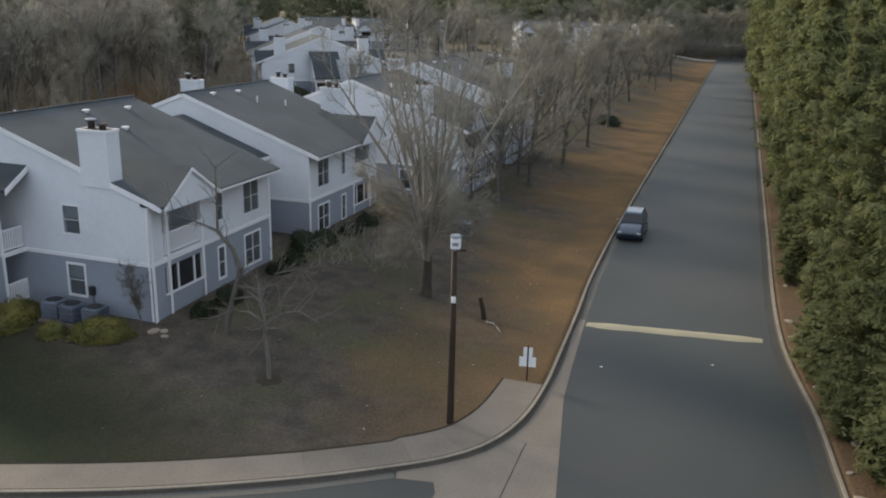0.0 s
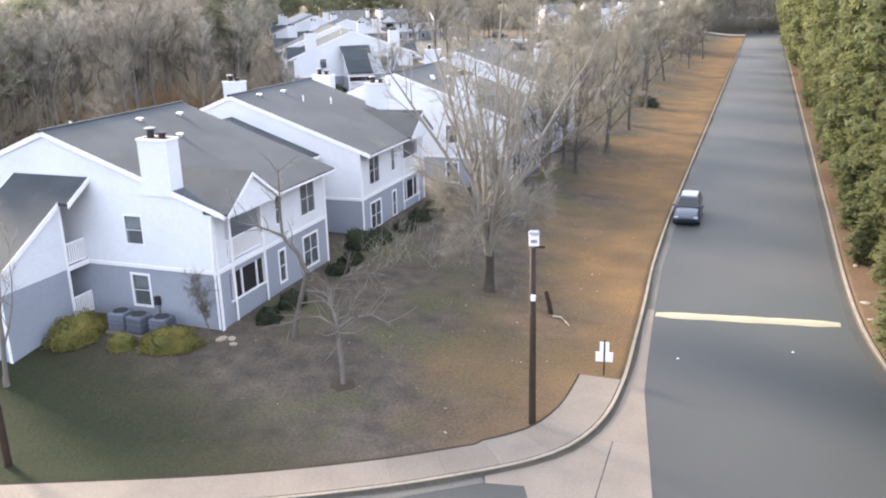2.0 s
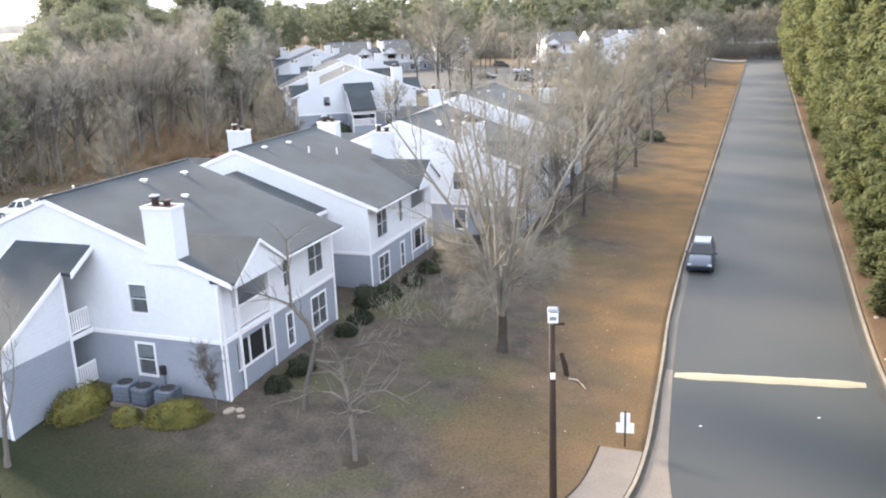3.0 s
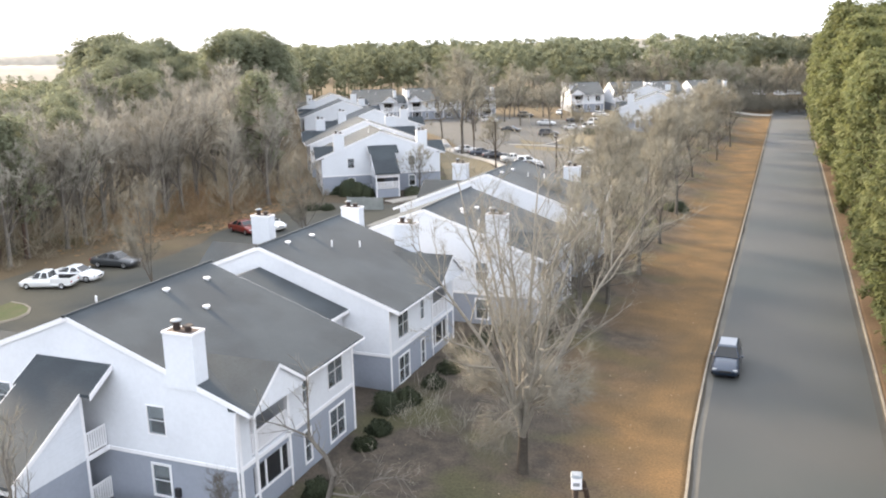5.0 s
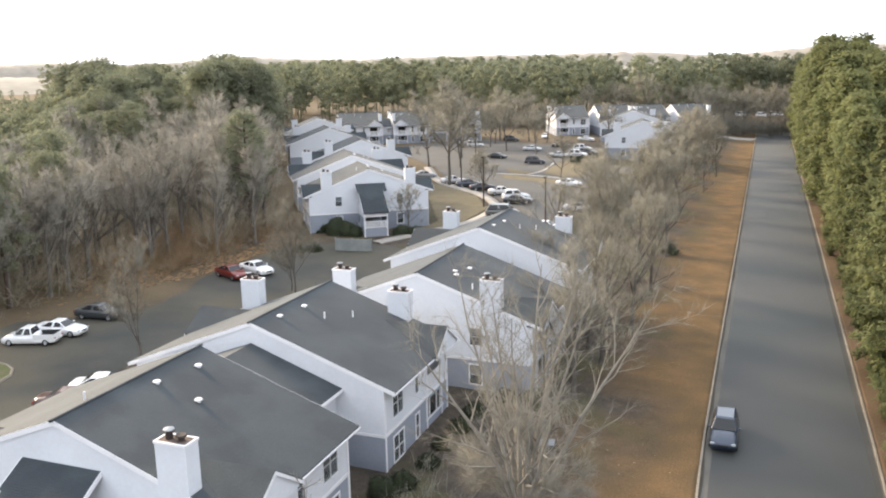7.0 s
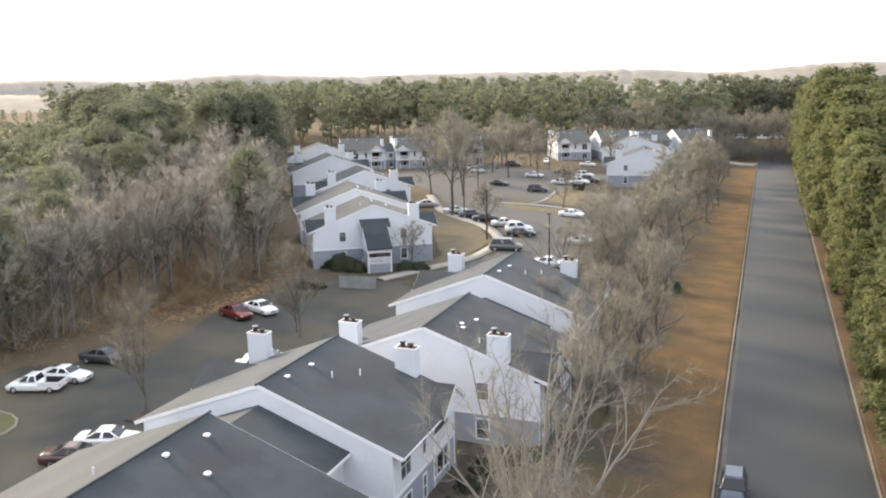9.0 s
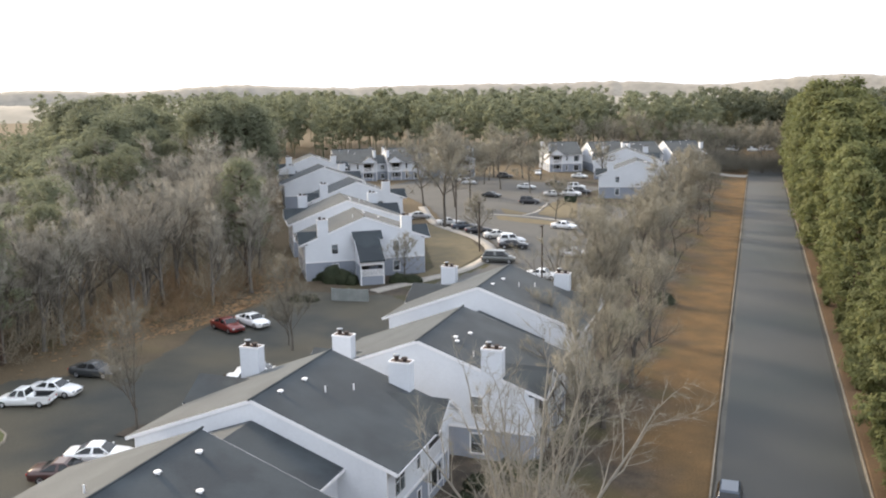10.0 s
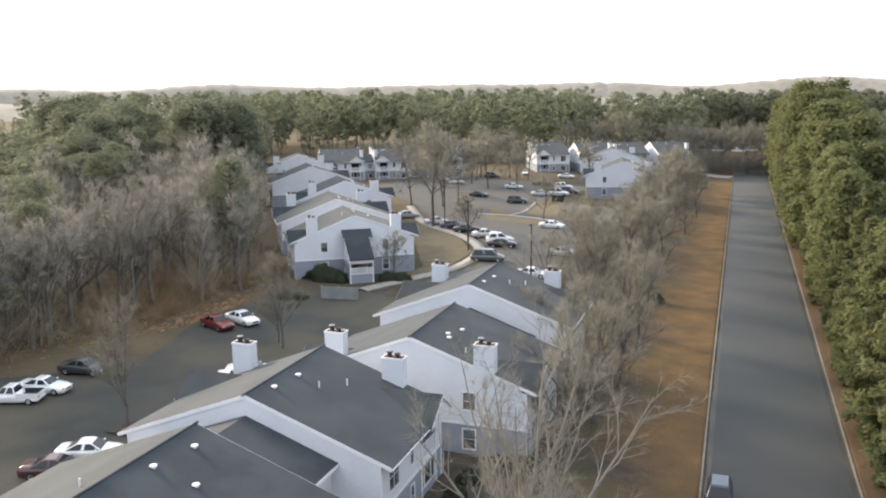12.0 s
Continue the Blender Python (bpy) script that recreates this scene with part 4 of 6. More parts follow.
draped("island", [(-52.4, 163.0), (-48.3, 161.6), (-38.6, 157.6), (-38.2, 153.2), (-44.5, 155.1), (-50.7, 158.0)], 0.10, 0.4, M_TAN, "narrow tan grass island beside a pale path", "lawn")
draped("island", [(-54.5, 173.4), (-50.6, 169.9), (-46.8, 166.6), (-47.1, 164.4), (-51.1, 164.6)], 0.10, 0.4, M_TAN, "small tan grass island between pale paths", "lawn")
strip("pavement", [(-54, 164.0), (-47.6, 163.2), (-40, 160.2), (-36, 157.8)], 1.1, 0.12, M_PATH, "pale concrete path between tan islands", "pavement")
strip("pavement", [(-47.6, 163.2), (-46.0, 170), (-46.9, 184)], 0.6, 0.12, M_PATH, "pale kerb round a tan island", "kerb")
draped("verge", [(-48.5, 102), (-45.8, 106.2), (-43.0, 114.2), (-43.3, 125.6), (-48.8, 136.2), (-60.7, 149.2), (-64, 147), (-55.5, 132), (-46.6, 113)], 0.05, 0.4, M_TAN, "tan grass between the far houses and the pavement", "lawn")


# ---- trees ----
def spikes(starts, ways, lengths, radii):
    """Many thin three-sided tapering twigs at once."""
    starts, ways = np.asarray(starts, float), np.asarray(ways, float)
    ways = ways / np.maximum(np.linalg.norm(ways, axis=1, keepdims=True), 1e-9)
    ref = np.where(np.abs(ways[:, 2:3]) < 0.9, [[0, 0, 1.0]], [[1.0, 0, 0]])
    u = np.cross(ways, ref)
    u /= np.linalg.norm(u, axis=1, keepdims=True)
    w = np.cross(ways, u)
    r = np.asarray(radii)[:, None]
    c, s_ = -0.5, 0.866
    tip = starts + ways * np.asarray(lengths)[:, None]
    v = np.stack([starts + u * r, starts + (u * c + w * s_) * r, starts + (u * c - w * s_) * r, tip], 1).reshape(-1, 3)
    k = np.arange(len(starts))[:, None] * 4
    t = np.concatenate([k + [0, 1, 3], k + [1, 2, 3], k + [2, 0, 3]], 1).reshape(-1, 3)
    return v, t


def turn_from(rng, way, angle):
    """A direction that leaves way by an angle, to a random side."""
    way = np.asarray(way, float)
    side = rng.normal(size=3)
    side -= way * side.dot(way)
    side /= np.linalg.norm(side)
    return way * math.cos(angle) + side * math.sin(angle)


def bare_tree_meshes(name, seed, tall, fork=0.25, stems=1, spread=0.75, levels=3, kids=(7, 6, 5), twigs=9, thick=0.02, lift=0.25, twig_len=0.8, twig_r=0.012, twig_mat=None, bark=None, rounded=False):
    """Trunk and limbs as one mesh, fine twigs as another."""
    rng = np.random.default_rng(seed)
    wood, tw_s, tw_d, tw_l = Build(), [], [], []

    def grow(p, way, length, r, level):
        n = (5, 4, 3, 2)[min(level, 3)]
        pts, rad = [p.copy()], [r]
        d = way.copy()
        for i in range(n):
            d = d + rng.normal(size=3) * (0.06 if level == 0 else 0.16) + np.array([0, 0, lift * 0.3 if level else 0.0])
            d /= np.linalg.norm(d)
            p = p + d * length / n
            pts.append(p)
            rad.append(r * (1 - 0.78 * (i + 1) / n) if level else r * (1 - 0.55 * (i + 1) / n))
        wood.tube(pts, rad, (6, 4, 3, 3)[min(level, 3)])
        if level >= levels:
            for i in range(twigs):
                t = rng.uniform(0.15, 1.0) * n
                k = min(int(t), n - 1)
                q = pts[k] + (pts[k + 1] - pts[k]) * (t - k)
                tw_s.append(q)
                tw_d.append(turn_from(rng, d, rng.uniform(0.3, 1.0)) + np.array([0, 0, lift * 0.6]))
                tw_l.append(twig_len * rng.uniform(0.5, 1.3))
            return
        for i in range(kids[level]):
            t = (fork if level == 0 else 0.2) + (1 - (fork if level == 0 else 0.2)) * (i + rng.uniform(0, 1)) / kids[level]
            q_at = min(t * n, n - 0.01)
            k = int(q_at)
            q = pts[k] + (pts[k + 1] - pts[k]) * (q_at - k)
            w = turn_from(rng, d if level else way, spread * rng.uniform(0.6, 1.3) * ((1.45 - 0.85 * t) if rounded and level == 0 else 1.0))
            w = w + np.array([0, 0, lift])
            grow(q, w / np.linalg.norm(w), length * rng.uniform(0.42, 0.62) * ((1.5 - 0.55 * t) if rounded and level == 0 else 1.15 - 0.5 * t), max(rad[k] * 0.55, 0.012), level + 1)

    for s_i in range(stems):
        way = np.array([0, 0, 1.0]) if stems == 1 else turn_from(rng, (0, 0, 1.0), 0.03 + 0.22 * rng.random() if s_i % 2 == 0 else rng.uniform(0.25, 0.95))
        base = np.zeros(3) if stems == 1 else np.array([0, 0, tall * (0.21 if s_i % 2 == 0 else rng.uniform(0.18, 0.3))])
        grow(base, way, tall * ((0.64 if rounded else 0.8) if stems == 1 else 0.72 if s_i % 2 == 0 else 0.42) * rng.uniform(0.9, 1.1), tall * thick * (1 if stems == 1 else 0.42 if s_i % 2 == 0 else 0.3), 0)
    if stems > 1:
        wood.tube([(0, 0, -0.2), (0.02, 0, 0.15), (0.05, 0.03, tall * 0.12), (0.0, 0.05, tall * 0.235)], [tall * thick * 1.5, tall * thick * 1.05, tall * thick * 0.95, tall * thick * 0.9], 8)
    else:
        wood.tube([(0, 0, -0.2), (0, 0, 0.02), (0, 0, 0.4)], [tall * thick * 1.6, tall * thick * 1.35, tall * thick], 8)
    v, t = spikes(tw_s, tw_d, tw_l, [twig_r] * len(tw_s))
    return wood.mesh(name + "_limbs", bark or M_BARK, smooth=True), soup(name + "_twigs", v, t, twig_mat or M_TWIG)


def plant(name, meshes, m, label, category="tree", group="", names=("trunk", "crown")):
    root = thing(name, label, category, group)
    for n_, me in zip(names, meshes):
        part(n_, me, None, root)
    root.matrix_basis = m
    return root


def sprays(at, facing, rng, length, width):
    """Many small pointed leaf or needle sprays, each lying across its facing direction."""
    n = len(at)
    nrm = facing + rng.normal(size=(n, 3)) * 0.45
    nrm /= np.maximum(np.linalg.norm(nrm, axis=1, keepdims=True), 1e-9)
    u = np.cross(nrm, rng.normal(size=(n, 3)))
    u /= np.maximum(np.linalg.norm(u, axis=1, keepdims=True), 1e-9)
    w = np.cross(nrm, u)
    ln = length * rng.uniform(0.6, 1.35, size=(n, 1))
    v = np.stack([at - u * ln * 0.7 + w * width, at - u * ln * 0.7 - w * width, at + u * ln], 1).reshape(-1, 3)
    return v, np.arange(n * 3).reshape(-1, 3)


def pine_meshes(name, seed, tall, bare=0.2, wide=0.17, branches=70, tufts=8, needles=9, length=0.45, width=0.05, mat=None):
    """A young pine: straight trunk, upswept boughs, and tufts of needles that face outwards along them."""
    rng = np.random.default_rng(seed)
    wood = Build()
    wood.tube([(0, 0, -0.3), (0, 0, 0.3), (0.1, 0, tall * 0.35), (0.0, 0.1, tall * 0.7), (0, 0, tall * 0.97)], [tall * 0.017, tall * 0.014, tall * 0.011, tall * 0.006, 0.02], 7)
    at, face = [], []
    for i in range(branches):
        t = (i + rng.uniform(0, 1)) / branches
        z = tall * (bare + (0.98 - bare) * t)
        reach = tall * wide * max(0.14, 1 - 0.85 * abs(2 * t - 0.72) ** 1.9) * rng.uniform(0.55, 1.2) + 0.2
        a = 2.4 * i + rng.uniform(-0.5, 0.5)
        rise = rng.uniform(-0.1, 0.3) + 0.55 * t
        way = np.array([math.cos(a), math.sin(a), rise])
        root_ = np.array([0, 0, z])
        tip = root_ + way * reach
        wood.tube([(0, 0, z), tuple(root_ + way * reach * 0.6), tuple(tip)], [0.02 + reach * 0.012, 0.02, 0.01], 3)
        for k in range(tufts):
            f = rng.uniform(0.25, 1.08)
            c = root_ + way * reach * f + rng.normal(size=3) * reach * 0.12 * np.array([1, 1, 0.5])
            d = rng.normal(size=(needles, 3))
            at.append(c + d * length * 0.55 * np.array([1, 1, 0.75]))
            face.append(d * 0.35 + np.array([math.cos(a) * 0.7, math.sin(a) * 0.7, 0.75]))
    v, q = sprays(np.concatenate(at), np.concatenate(face), rng, length, width)
    return wood.mesh(name + "_trunk", M_PINEBARK), soup(name + "_needles", v, q, mat or M_PINE)


def dome_crown(rng, tall, low, wide, clumps, count, bulk=0.062):
    """Needle sprays of an old pine's rounded crown: clumps spread over a dome. Gives places, facings and clump middles."""
    at, face, mids = [], [], []
    for i in range(clumps):
        t = ((i + rng.uniform(0, 1)) / clumps) ** 0.8
        env = wide * tall * math.sqrt(max(0.06, 1 - (max(t - 0.25, 0) / 0.78) ** 2)) * (0.6 + 0.4 * min(1, t / 0.25))
        r, a = env * math.sqrt(rng.uniform(0.15, 1)) * rng.uniform(0.8, 1.15), 2.4 * i + rng.uniform(-0.6, 0.6)
        c = np.array([r * math.cos(a), r * math.sin(a), tall * (low + (0.95 - low) * t)])
        rc = tall * bulk * rng.uniform(0.75, 1.35)
        d = rng.normal(size=(count, 3))
        d /= np.linalg.norm(d, axis=1, keepdims=True)
        at.append(c + d * rc * (rng.uniform(0.25, 1, (count, 1)) ** 0.5) * [1.15, 1.15, 0.72])
        out = c - [0, 0, tall * (low + 0.2)]
        face.append(d * 0.75 + out / max(np.linalg.norm(out), 1e-6) * 0.45 + [0, 0, 0.35])
        mids.append(c)
    return np.concatenate(at), np.concatenate(face), mids


def dome_pine_meshes(name, seed, tall, low=0.42, wide=0.2, clumps=44, count=120, length=0.27, width=0.105, mat=None, bulk=0.062):
    """An old pine: a bare straight trunk under a rounded crown of needle clumps."""
    rng = np.random.default_rng(seed)
    at, face, mids = dome_crown(rng, tall, low, wide, clumps, count, bulk)
    wood = Build()
    wood.tube([(0, 0, -0.3), (0, 0, 0.3), (0.12, 0, tall * 0.35), (0.0, 0.12, tall * 0.7), (0, 0, tall * 0.93)], [tall * 0.016, tall * 0.013, tall * 0.011, tall * 0.007, 0.03], 7)
    for c in mids:
        z = max(tall * low * 0.9, c[2] - 0.35 * math.hypot(c[0], c[1]))
        wood.tube([(0, 0, z), (c[0] * 0.55, c[1] * 0.55, z * 0.4 + c[2] * 0.6), tuple(c)], [0.09, 0.06, 0.03], 3)
    v, q = sprays(at, face, rng, length, width)
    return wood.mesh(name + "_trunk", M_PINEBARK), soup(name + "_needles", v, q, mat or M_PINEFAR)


rnd = random.Random(7)
PINES = [pine_meshes("pine", 10 + i, 15.0, bare=0.05, wide=0.165, branches=104, tufts=9, needles=20, length=0.27, width=0.046) for i in range(3)]
PINES_MID = [pine_meshes("mid_pine", 20 + i, 15.0, bare=0.05, wide=0.165, branches=80, tufts=7, needles=12, length=0.34, width=0.075) for i in range(3)]
PINES_OLD = [dome_pine_meshes("row_pine", 35 + i, 15.0, low=0.1, wide=0.165, clumps=110, count=46, length=0.3, width=0.115, mat=M_PINE, bulk=0.05) for i in range(3)]
SEEDLINGS = [pine_meshes("seedling", 25 + i, 15.0, bare=0.05, wide=0.165, branches=34, tufts=4, needles=12, length=0.8, width=0.22) for i in range(3)]
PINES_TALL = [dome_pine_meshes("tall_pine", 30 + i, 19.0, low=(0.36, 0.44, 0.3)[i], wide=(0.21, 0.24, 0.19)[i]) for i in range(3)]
BARE = [bare_tree_meshes("bare_tree", 50 + i, 11.0, fork=0.24, spread=0.75, kids=(9, 6, 4), twigs=14, thick=0.0195, twig_len=0.85, twig_r=0.0085, twig_mat=M_VERGETWIG, bark=M_BARK, rounded=True) for i in range(3)]
BARE_FAR = [bare_tree_meshes("far_bare_tree", 60 + i, 11.0, fork=0.3, spread=0.92, kids=(11, 5, 3), twigs=13, thick=0.0155, twig_len=1.0, twig_r=0.019, twig_mat=M_VERGETWIG, rounded=True) for i in range(3)]
WOODS = [bare_tree_meshes("wood_tree", 70 + i, 14.0, fork=0.25, spread=0.72, kids=(9, 5, 3), twigs=13, twig_len=1.2, twig_r=0.021, twig_mat=M_WOODTWIG, bark=M_DARKBARK, rounded=True) for i in range(3)]

LOT_TREES = [bare_tree_meshes("lot_tree", 90 + i, 6.5, stems=5, spread=0.72, kids=(5, 4, 3), twigs=6, thick=0.014, twig_len=0.7, twig_r=0.009, twig_mat=M_GREYTWIG) for i in range(2)]


def limb_tree(name, limbs, seed, twigs, label, x, y, bark=None, twig_mat=None):
    """A crooked tree: limbs along given bends (points and radii), with fine twigs along them."""
    rng = np.random.default_rng(seed)
    wood, st, wa, le = Build(), [], [], []
    z0 = height(x, y)
    for r0, r1, pts in limbs:
        pts = [np.array(p, float) for p in pts]
        wood.tube(pts, list(np.linspace(r0, r1, len(pts))), 7)
        for _ in range(twigs):
            t = rng.uniform(0.3, 1.0) * (len(pts) - 1)
            k = min(int(t), len(pts) - 2)
            q, d = pts[k] + (pts[k + 1] - pts[k]) * (t - k), pts[k + 1] - pts[k]
            if q[2] < 1.2:
                continue
            w = turn_from(rng, d / np.linalg.norm(d), rng.uniform(0.5, 1.3)) + np.array([0, 0, 0.2])
            ln = rng.uniform(0.4, 1.3)
            wood.tube([q, q + w * ln * 0.5, q + w * ln + rng.normal(size=3) * 0.12], [0.02, 0.013, 0.006], 4)
            for _ in range(4):
                st.append(q + w * ln * rng.uniform(0.3, 1))
                wa.append(turn_from(rng, w / np.linalg.norm(w), rng.uniform(0.3, 1.0)))
                le.append(rng.uniform(0.25, 0.7))
    v, t = spikes(st, wa, le, [0.007] * len(st))
    plant(name, (wood.mesh(name + "_limbs", bark or M_BARK, smooth=True), soup(name + "_twigs", v, t, twig_mat or M_PALETWIG)), pose(x, y, z0), label)


# the wide many-limbed tree on the lawn
def leader_tree_meshes(name, seed, tall, leaders, laterals):
    """A stout short trunk, several near-upright leaders and low spreading limbs, all with branches and twigs."""
    rng = np.random.default_rng(seed)
    wood, st, wa, le = Build(), [], [], []

    def limb(p, way, length, r, level, curl):
        n = 6 if level == 0 else 4 if level == 1 else 3
        pts, rad, d = [p], [r], way / np.linalg.norm(way)
        for i in range(n):
            d = d + rng.normal(size=3) * (0.07 if level == 0 else 0.14) + np.array([0, 0, curl])
            d /= np.linalg.norm(d)
            pts.append(pts[-1] + d * length / n)
            rad.append(max(r * (1 - 0.85 * (i + 1) / n), 0.006))
        wood.tube(pts, rad, (7, 5, 4)[min(level, 2)])
        kids = (11, 5, 0)[level]
        for i in range(kids):
            t = (0.18 + 0.82 * (i + rng.random()) / kids) * n
            k = min(int(t), n - 1)
            q = pts[k] + (pts[k + 1] - pts[k]) * (t - k)
            w = turn_from(rng, d * 0.4 + way / np.linalg.norm(way) * 0.6, rng.uniform(0.35, 0.85))
            limb(q, w, length * rng.uniform(0.25, 0.42) * (1.2 - 0.6 * t / n), max(rad[k] * 0.5, 0.012), level + 1, curl * 0.8)
        for i in range((4, 7, 12)[level]):
            t = rng.uniform(0.3, 1.0) * n
            k = min(int(t), n - 1)
            st.append(pts[k] + (pts[k + 1] - pts[k]) * (t - k))
            wa.append(turn_from(rng, d, rng.uniform(0.25, 0.9)) + np.array([0, 0, 0.12]))
            le.append(rng.uniform(0.35, 1.1))

    trunk = Build().tube([(0, 0, -0.2), (0.0, 0, 0.12), (-0.03, 0, 0.8), (-0.09, 0.02, 1.7), (-0.10, 0.05, 2.5)], [0.46, 0.31, 0.25, 0.23, 0.21], 10)
    for i in range(leaders):
        a, lean = 2 * math.pi * (i + rng.uniform(0, 0.7)) / leaders, rng.uniform(0.04, 0.4)
        limb(np.array([-0.1 + 0.1 * math.cos(a), 0.05 + 0.1 * math.sin(a), rng.uniform(2.0, 2.5)]), np.array([math.cos(a) * lean, math.sin(a) * lean, 1.0]), (tall - 2.3) * rng.uniform(0.78, 1.0), 0.135, 0, 0.012)
    for i in range(laterals):
        a, rise = 2 * math.pi * (i * 0.618 + rng.uniform(0, 0.1)), rng.uniform(0.1, 0.75)
        limb(np.array([-0.1 + 0.15 * math.cos(a), 0.05 + 0.15 * math.sin(a), rng.uniform(2.5, 5.4)]), np.array([math.cos(a), math.sin(a), rise]), rng.uniform(2.6, 4.3), 0.065, 0, 0.02)
    v, t = spikes(st, wa, le, [0.005] * len(st))
    return trunk.mesh(name + "_trunk", M_TRUNK, smooth=True), wood.mesh(name + "_limbs", M_PALEBARK, smooth=True), soup(name + "_twigs", v, t, M_PALETWIG)


plant("lawn_tree", leader_tree_meshes("lawn_tree", 11, 14.8, 10, 13), pose(-14.2, 38.9, height(-14.2, 38.9) - 0.1, 0, 0, 150), "wide bare tree with pale limbs and dark trunk on lawn", names=("trunk", "branch_work", "crown"))
limb_tree("small_tree", [
    (0.10, 0.075, [(0, 0, -0.2), (0.0, 0, 0.8), (-0.05, 0, 1.6), (-0.1, 0, 2.4)]),
    (0.055, 0.014, [(-0.1, 0, 2.35), (-0.7, -0.1, 2.75), (-1.5, -0.1, 2.65), (-2.4, -0.25, 2.25)]),
    (0.055, 0.014, [(-0.1, 0, 2.25), (0.5, 0.1, 2.75), (1.25, 0.2, 2.95), (2.1, 0.2, 2.6)]),
    (0.05, 0.012, [(-0.1, 0, 2.4), (-0.35, 0.1, 3.2), (-0.25, 0.15, 4.0)]),
    (0.045, 0.012, [(-0.08, 0, 2.1), (0.25, 0.4, 2.9), (0.7, 0.6, 3.7)]),
    (0.045, 0.012, [(-0.08, 0, 2.0), (-0.5, 0.7, 2.6), (-1.1, 1.3, 2.9)]),
    (0.04, 0.012, [(-0.05, 0, 1.9), (0.3, -0.7, 2.5), (0.9, -1.3, 2.7)]),
], 4, 9, "small crooked bare tree on the lawn", -16.5, 27.5, M_DARKBARK, M_DARKTWIG)
limb_tree("crooked_tree", [
    (0.13, 0.10, [(0, 0, -0.2), (0.15, 0, 0.7), (0.35, 0.05, 1.5), (0.85, 0, 3.0)]),
    (0.10, 0.07, [(0.85, 0, 3.0), (0.5, 0.05, 3.75), (0.1, 0, 4.2), (-0.15, 0, 4.5)]),
    (0.06, 0.015, [(-0.15, 0, 4.5), (-0.2, 0.1, 5.3), (-0.15, 0.05, 6.2), (-0.1, 0, 7.3)]),
    (0.05, 0.012, [(-0.15, 0, 4.5), (-0.7, -0.1, 4.72), (-1.3, -0.1, 4.85), (-2.1, -0.2, 5.0)]),
    (0.05, 0.02, [(0.4, 0.05, 1.6), (1.4, -0.2, 1.9), (2.3, -0.3, 1.8), (2.4, -0.5, 1.0), (2.9, -0.7, 0.7)]),
    (0.06, 0.015, [(0.6, 0.05, 2.2), (1.7, 0.3, 2.1), (2.3, 0.5, 2.9), (2.6, 0.6, 3.9)]),
    (0.04, 0.012, [(2.2, 0.45, 2.8), (2.9, 0.6, 3.0), (3.8, 0.7, 3.0)]),
], 9, 9, "crooked grey bare tree close to the house front", -20.0, 30.0)
plant("bare_shrub", bare_tree_meshes("bare_shrub", 14, 2.6, stems=5, spread=0.8, kids=(4, 4, 3), twigs=4, thick=0.010, twig_len=0.4, twig_r=0.005, twig_mat=M_DARKTWIG, bark=M_DARKBARK), pose(-23.5, 28.95, height(-23.5, 28.95)), "thin bare shrub at the house corner", "shrub", "", ("stem", "crown"))
plant("small_tree", bare_tree_meshes("small_tree", 12, 7.6, fork=0.2, spread=0.65, kids=(6, 4, 3), twigs=5, thick=0.013, twig_len=0.6, twig_r=0.008, twig_mat=M_GREYTWIG, bark=M_DARKBARK), pose(-28.9, 23.4, height(-28.9, 23.4)), "thin bare tree beside the stair tower")

# bare trees between the houses and the verge
for x, y, k in ((-14.8, 76.8, 1.0), (-14.8, 89.6, 0.95), (-15.1, 106, 1.0)):
    plant("bare_tree", BARE[int(y) % 3], pose(x, y, height(x, y), 0, 0, rnd.uniform(0, 360)) @ Matrix.Scale(k, 4), "bare grey tree on the tan verge", group="verge trees")
for x, y, k in ((-16.2, 59.5, 0.8), (-17.0, 63.5, 0.9), (-15.6, 67, 0.85), (-17.2, 70, 0.95), (-18.6, 60.8, 0.55)):
    plant("bare_tree", BARE[int(y) % 3], pose(x, y, height(x, y), 0, 0, 77 * k) @ Matrix.Scale(k, 4), "bare grey tree before the house fronts", group="verge trees")
for i in range(6):
    x, y = rnd.uniform(-22.0, -17.0), 73 + 26 * (i + rnd.random()) / 6
    plant("bare_tree", BARE[i % 3], pose(x, y, height(x, y), 0, 0, rnd.uniform(0, 360)) @ Matrix.Scale(rnd.uniform(0.7, 1.05), 4), "bare grey tree on the tan verge", group="verge trees")
for i in range(33):
    y = 84 + 146 * (i + rnd.random()) / 33
    x = rnd.uniform(-25, -16.5) if y < 135 else rnd.uniform(-23, -12.5)
    plant("bare_tree", (BARE if y < 105 else BARE_FAR)[i % 3], pose(x, y, height(x, y), 0, 0, rnd.uniform(0, 360)) @ Matrix.Scale(rnd.uniform(0.7, 1.15), 4), "bare grey tree on the tan verge", group="verge trees")
# trees in the lots
for x, y, k in ((-57.2, 146.8, 1.75), (-71.5, 173, 1.4), (-64, 206, 1.3), (-47.2, 104, 0.6), (-45.7, 131, 0.8), (-40, 160, 0.8), (-64, 172, 1.2), (-70, 190, 1.1), (-55, 200, 1.0), (-78, 218, 1.1), (-42, 225, 1.0)):
    plant("bare_tree", BARE_FAR[int(abs(x)) % 3], pose(x, y, height(x, y), 0, 0, rnd.uniform(0, 360)) @ Matrix.Scale(k, 4), "bare grey tree beside the parking lot", group="lot trees")

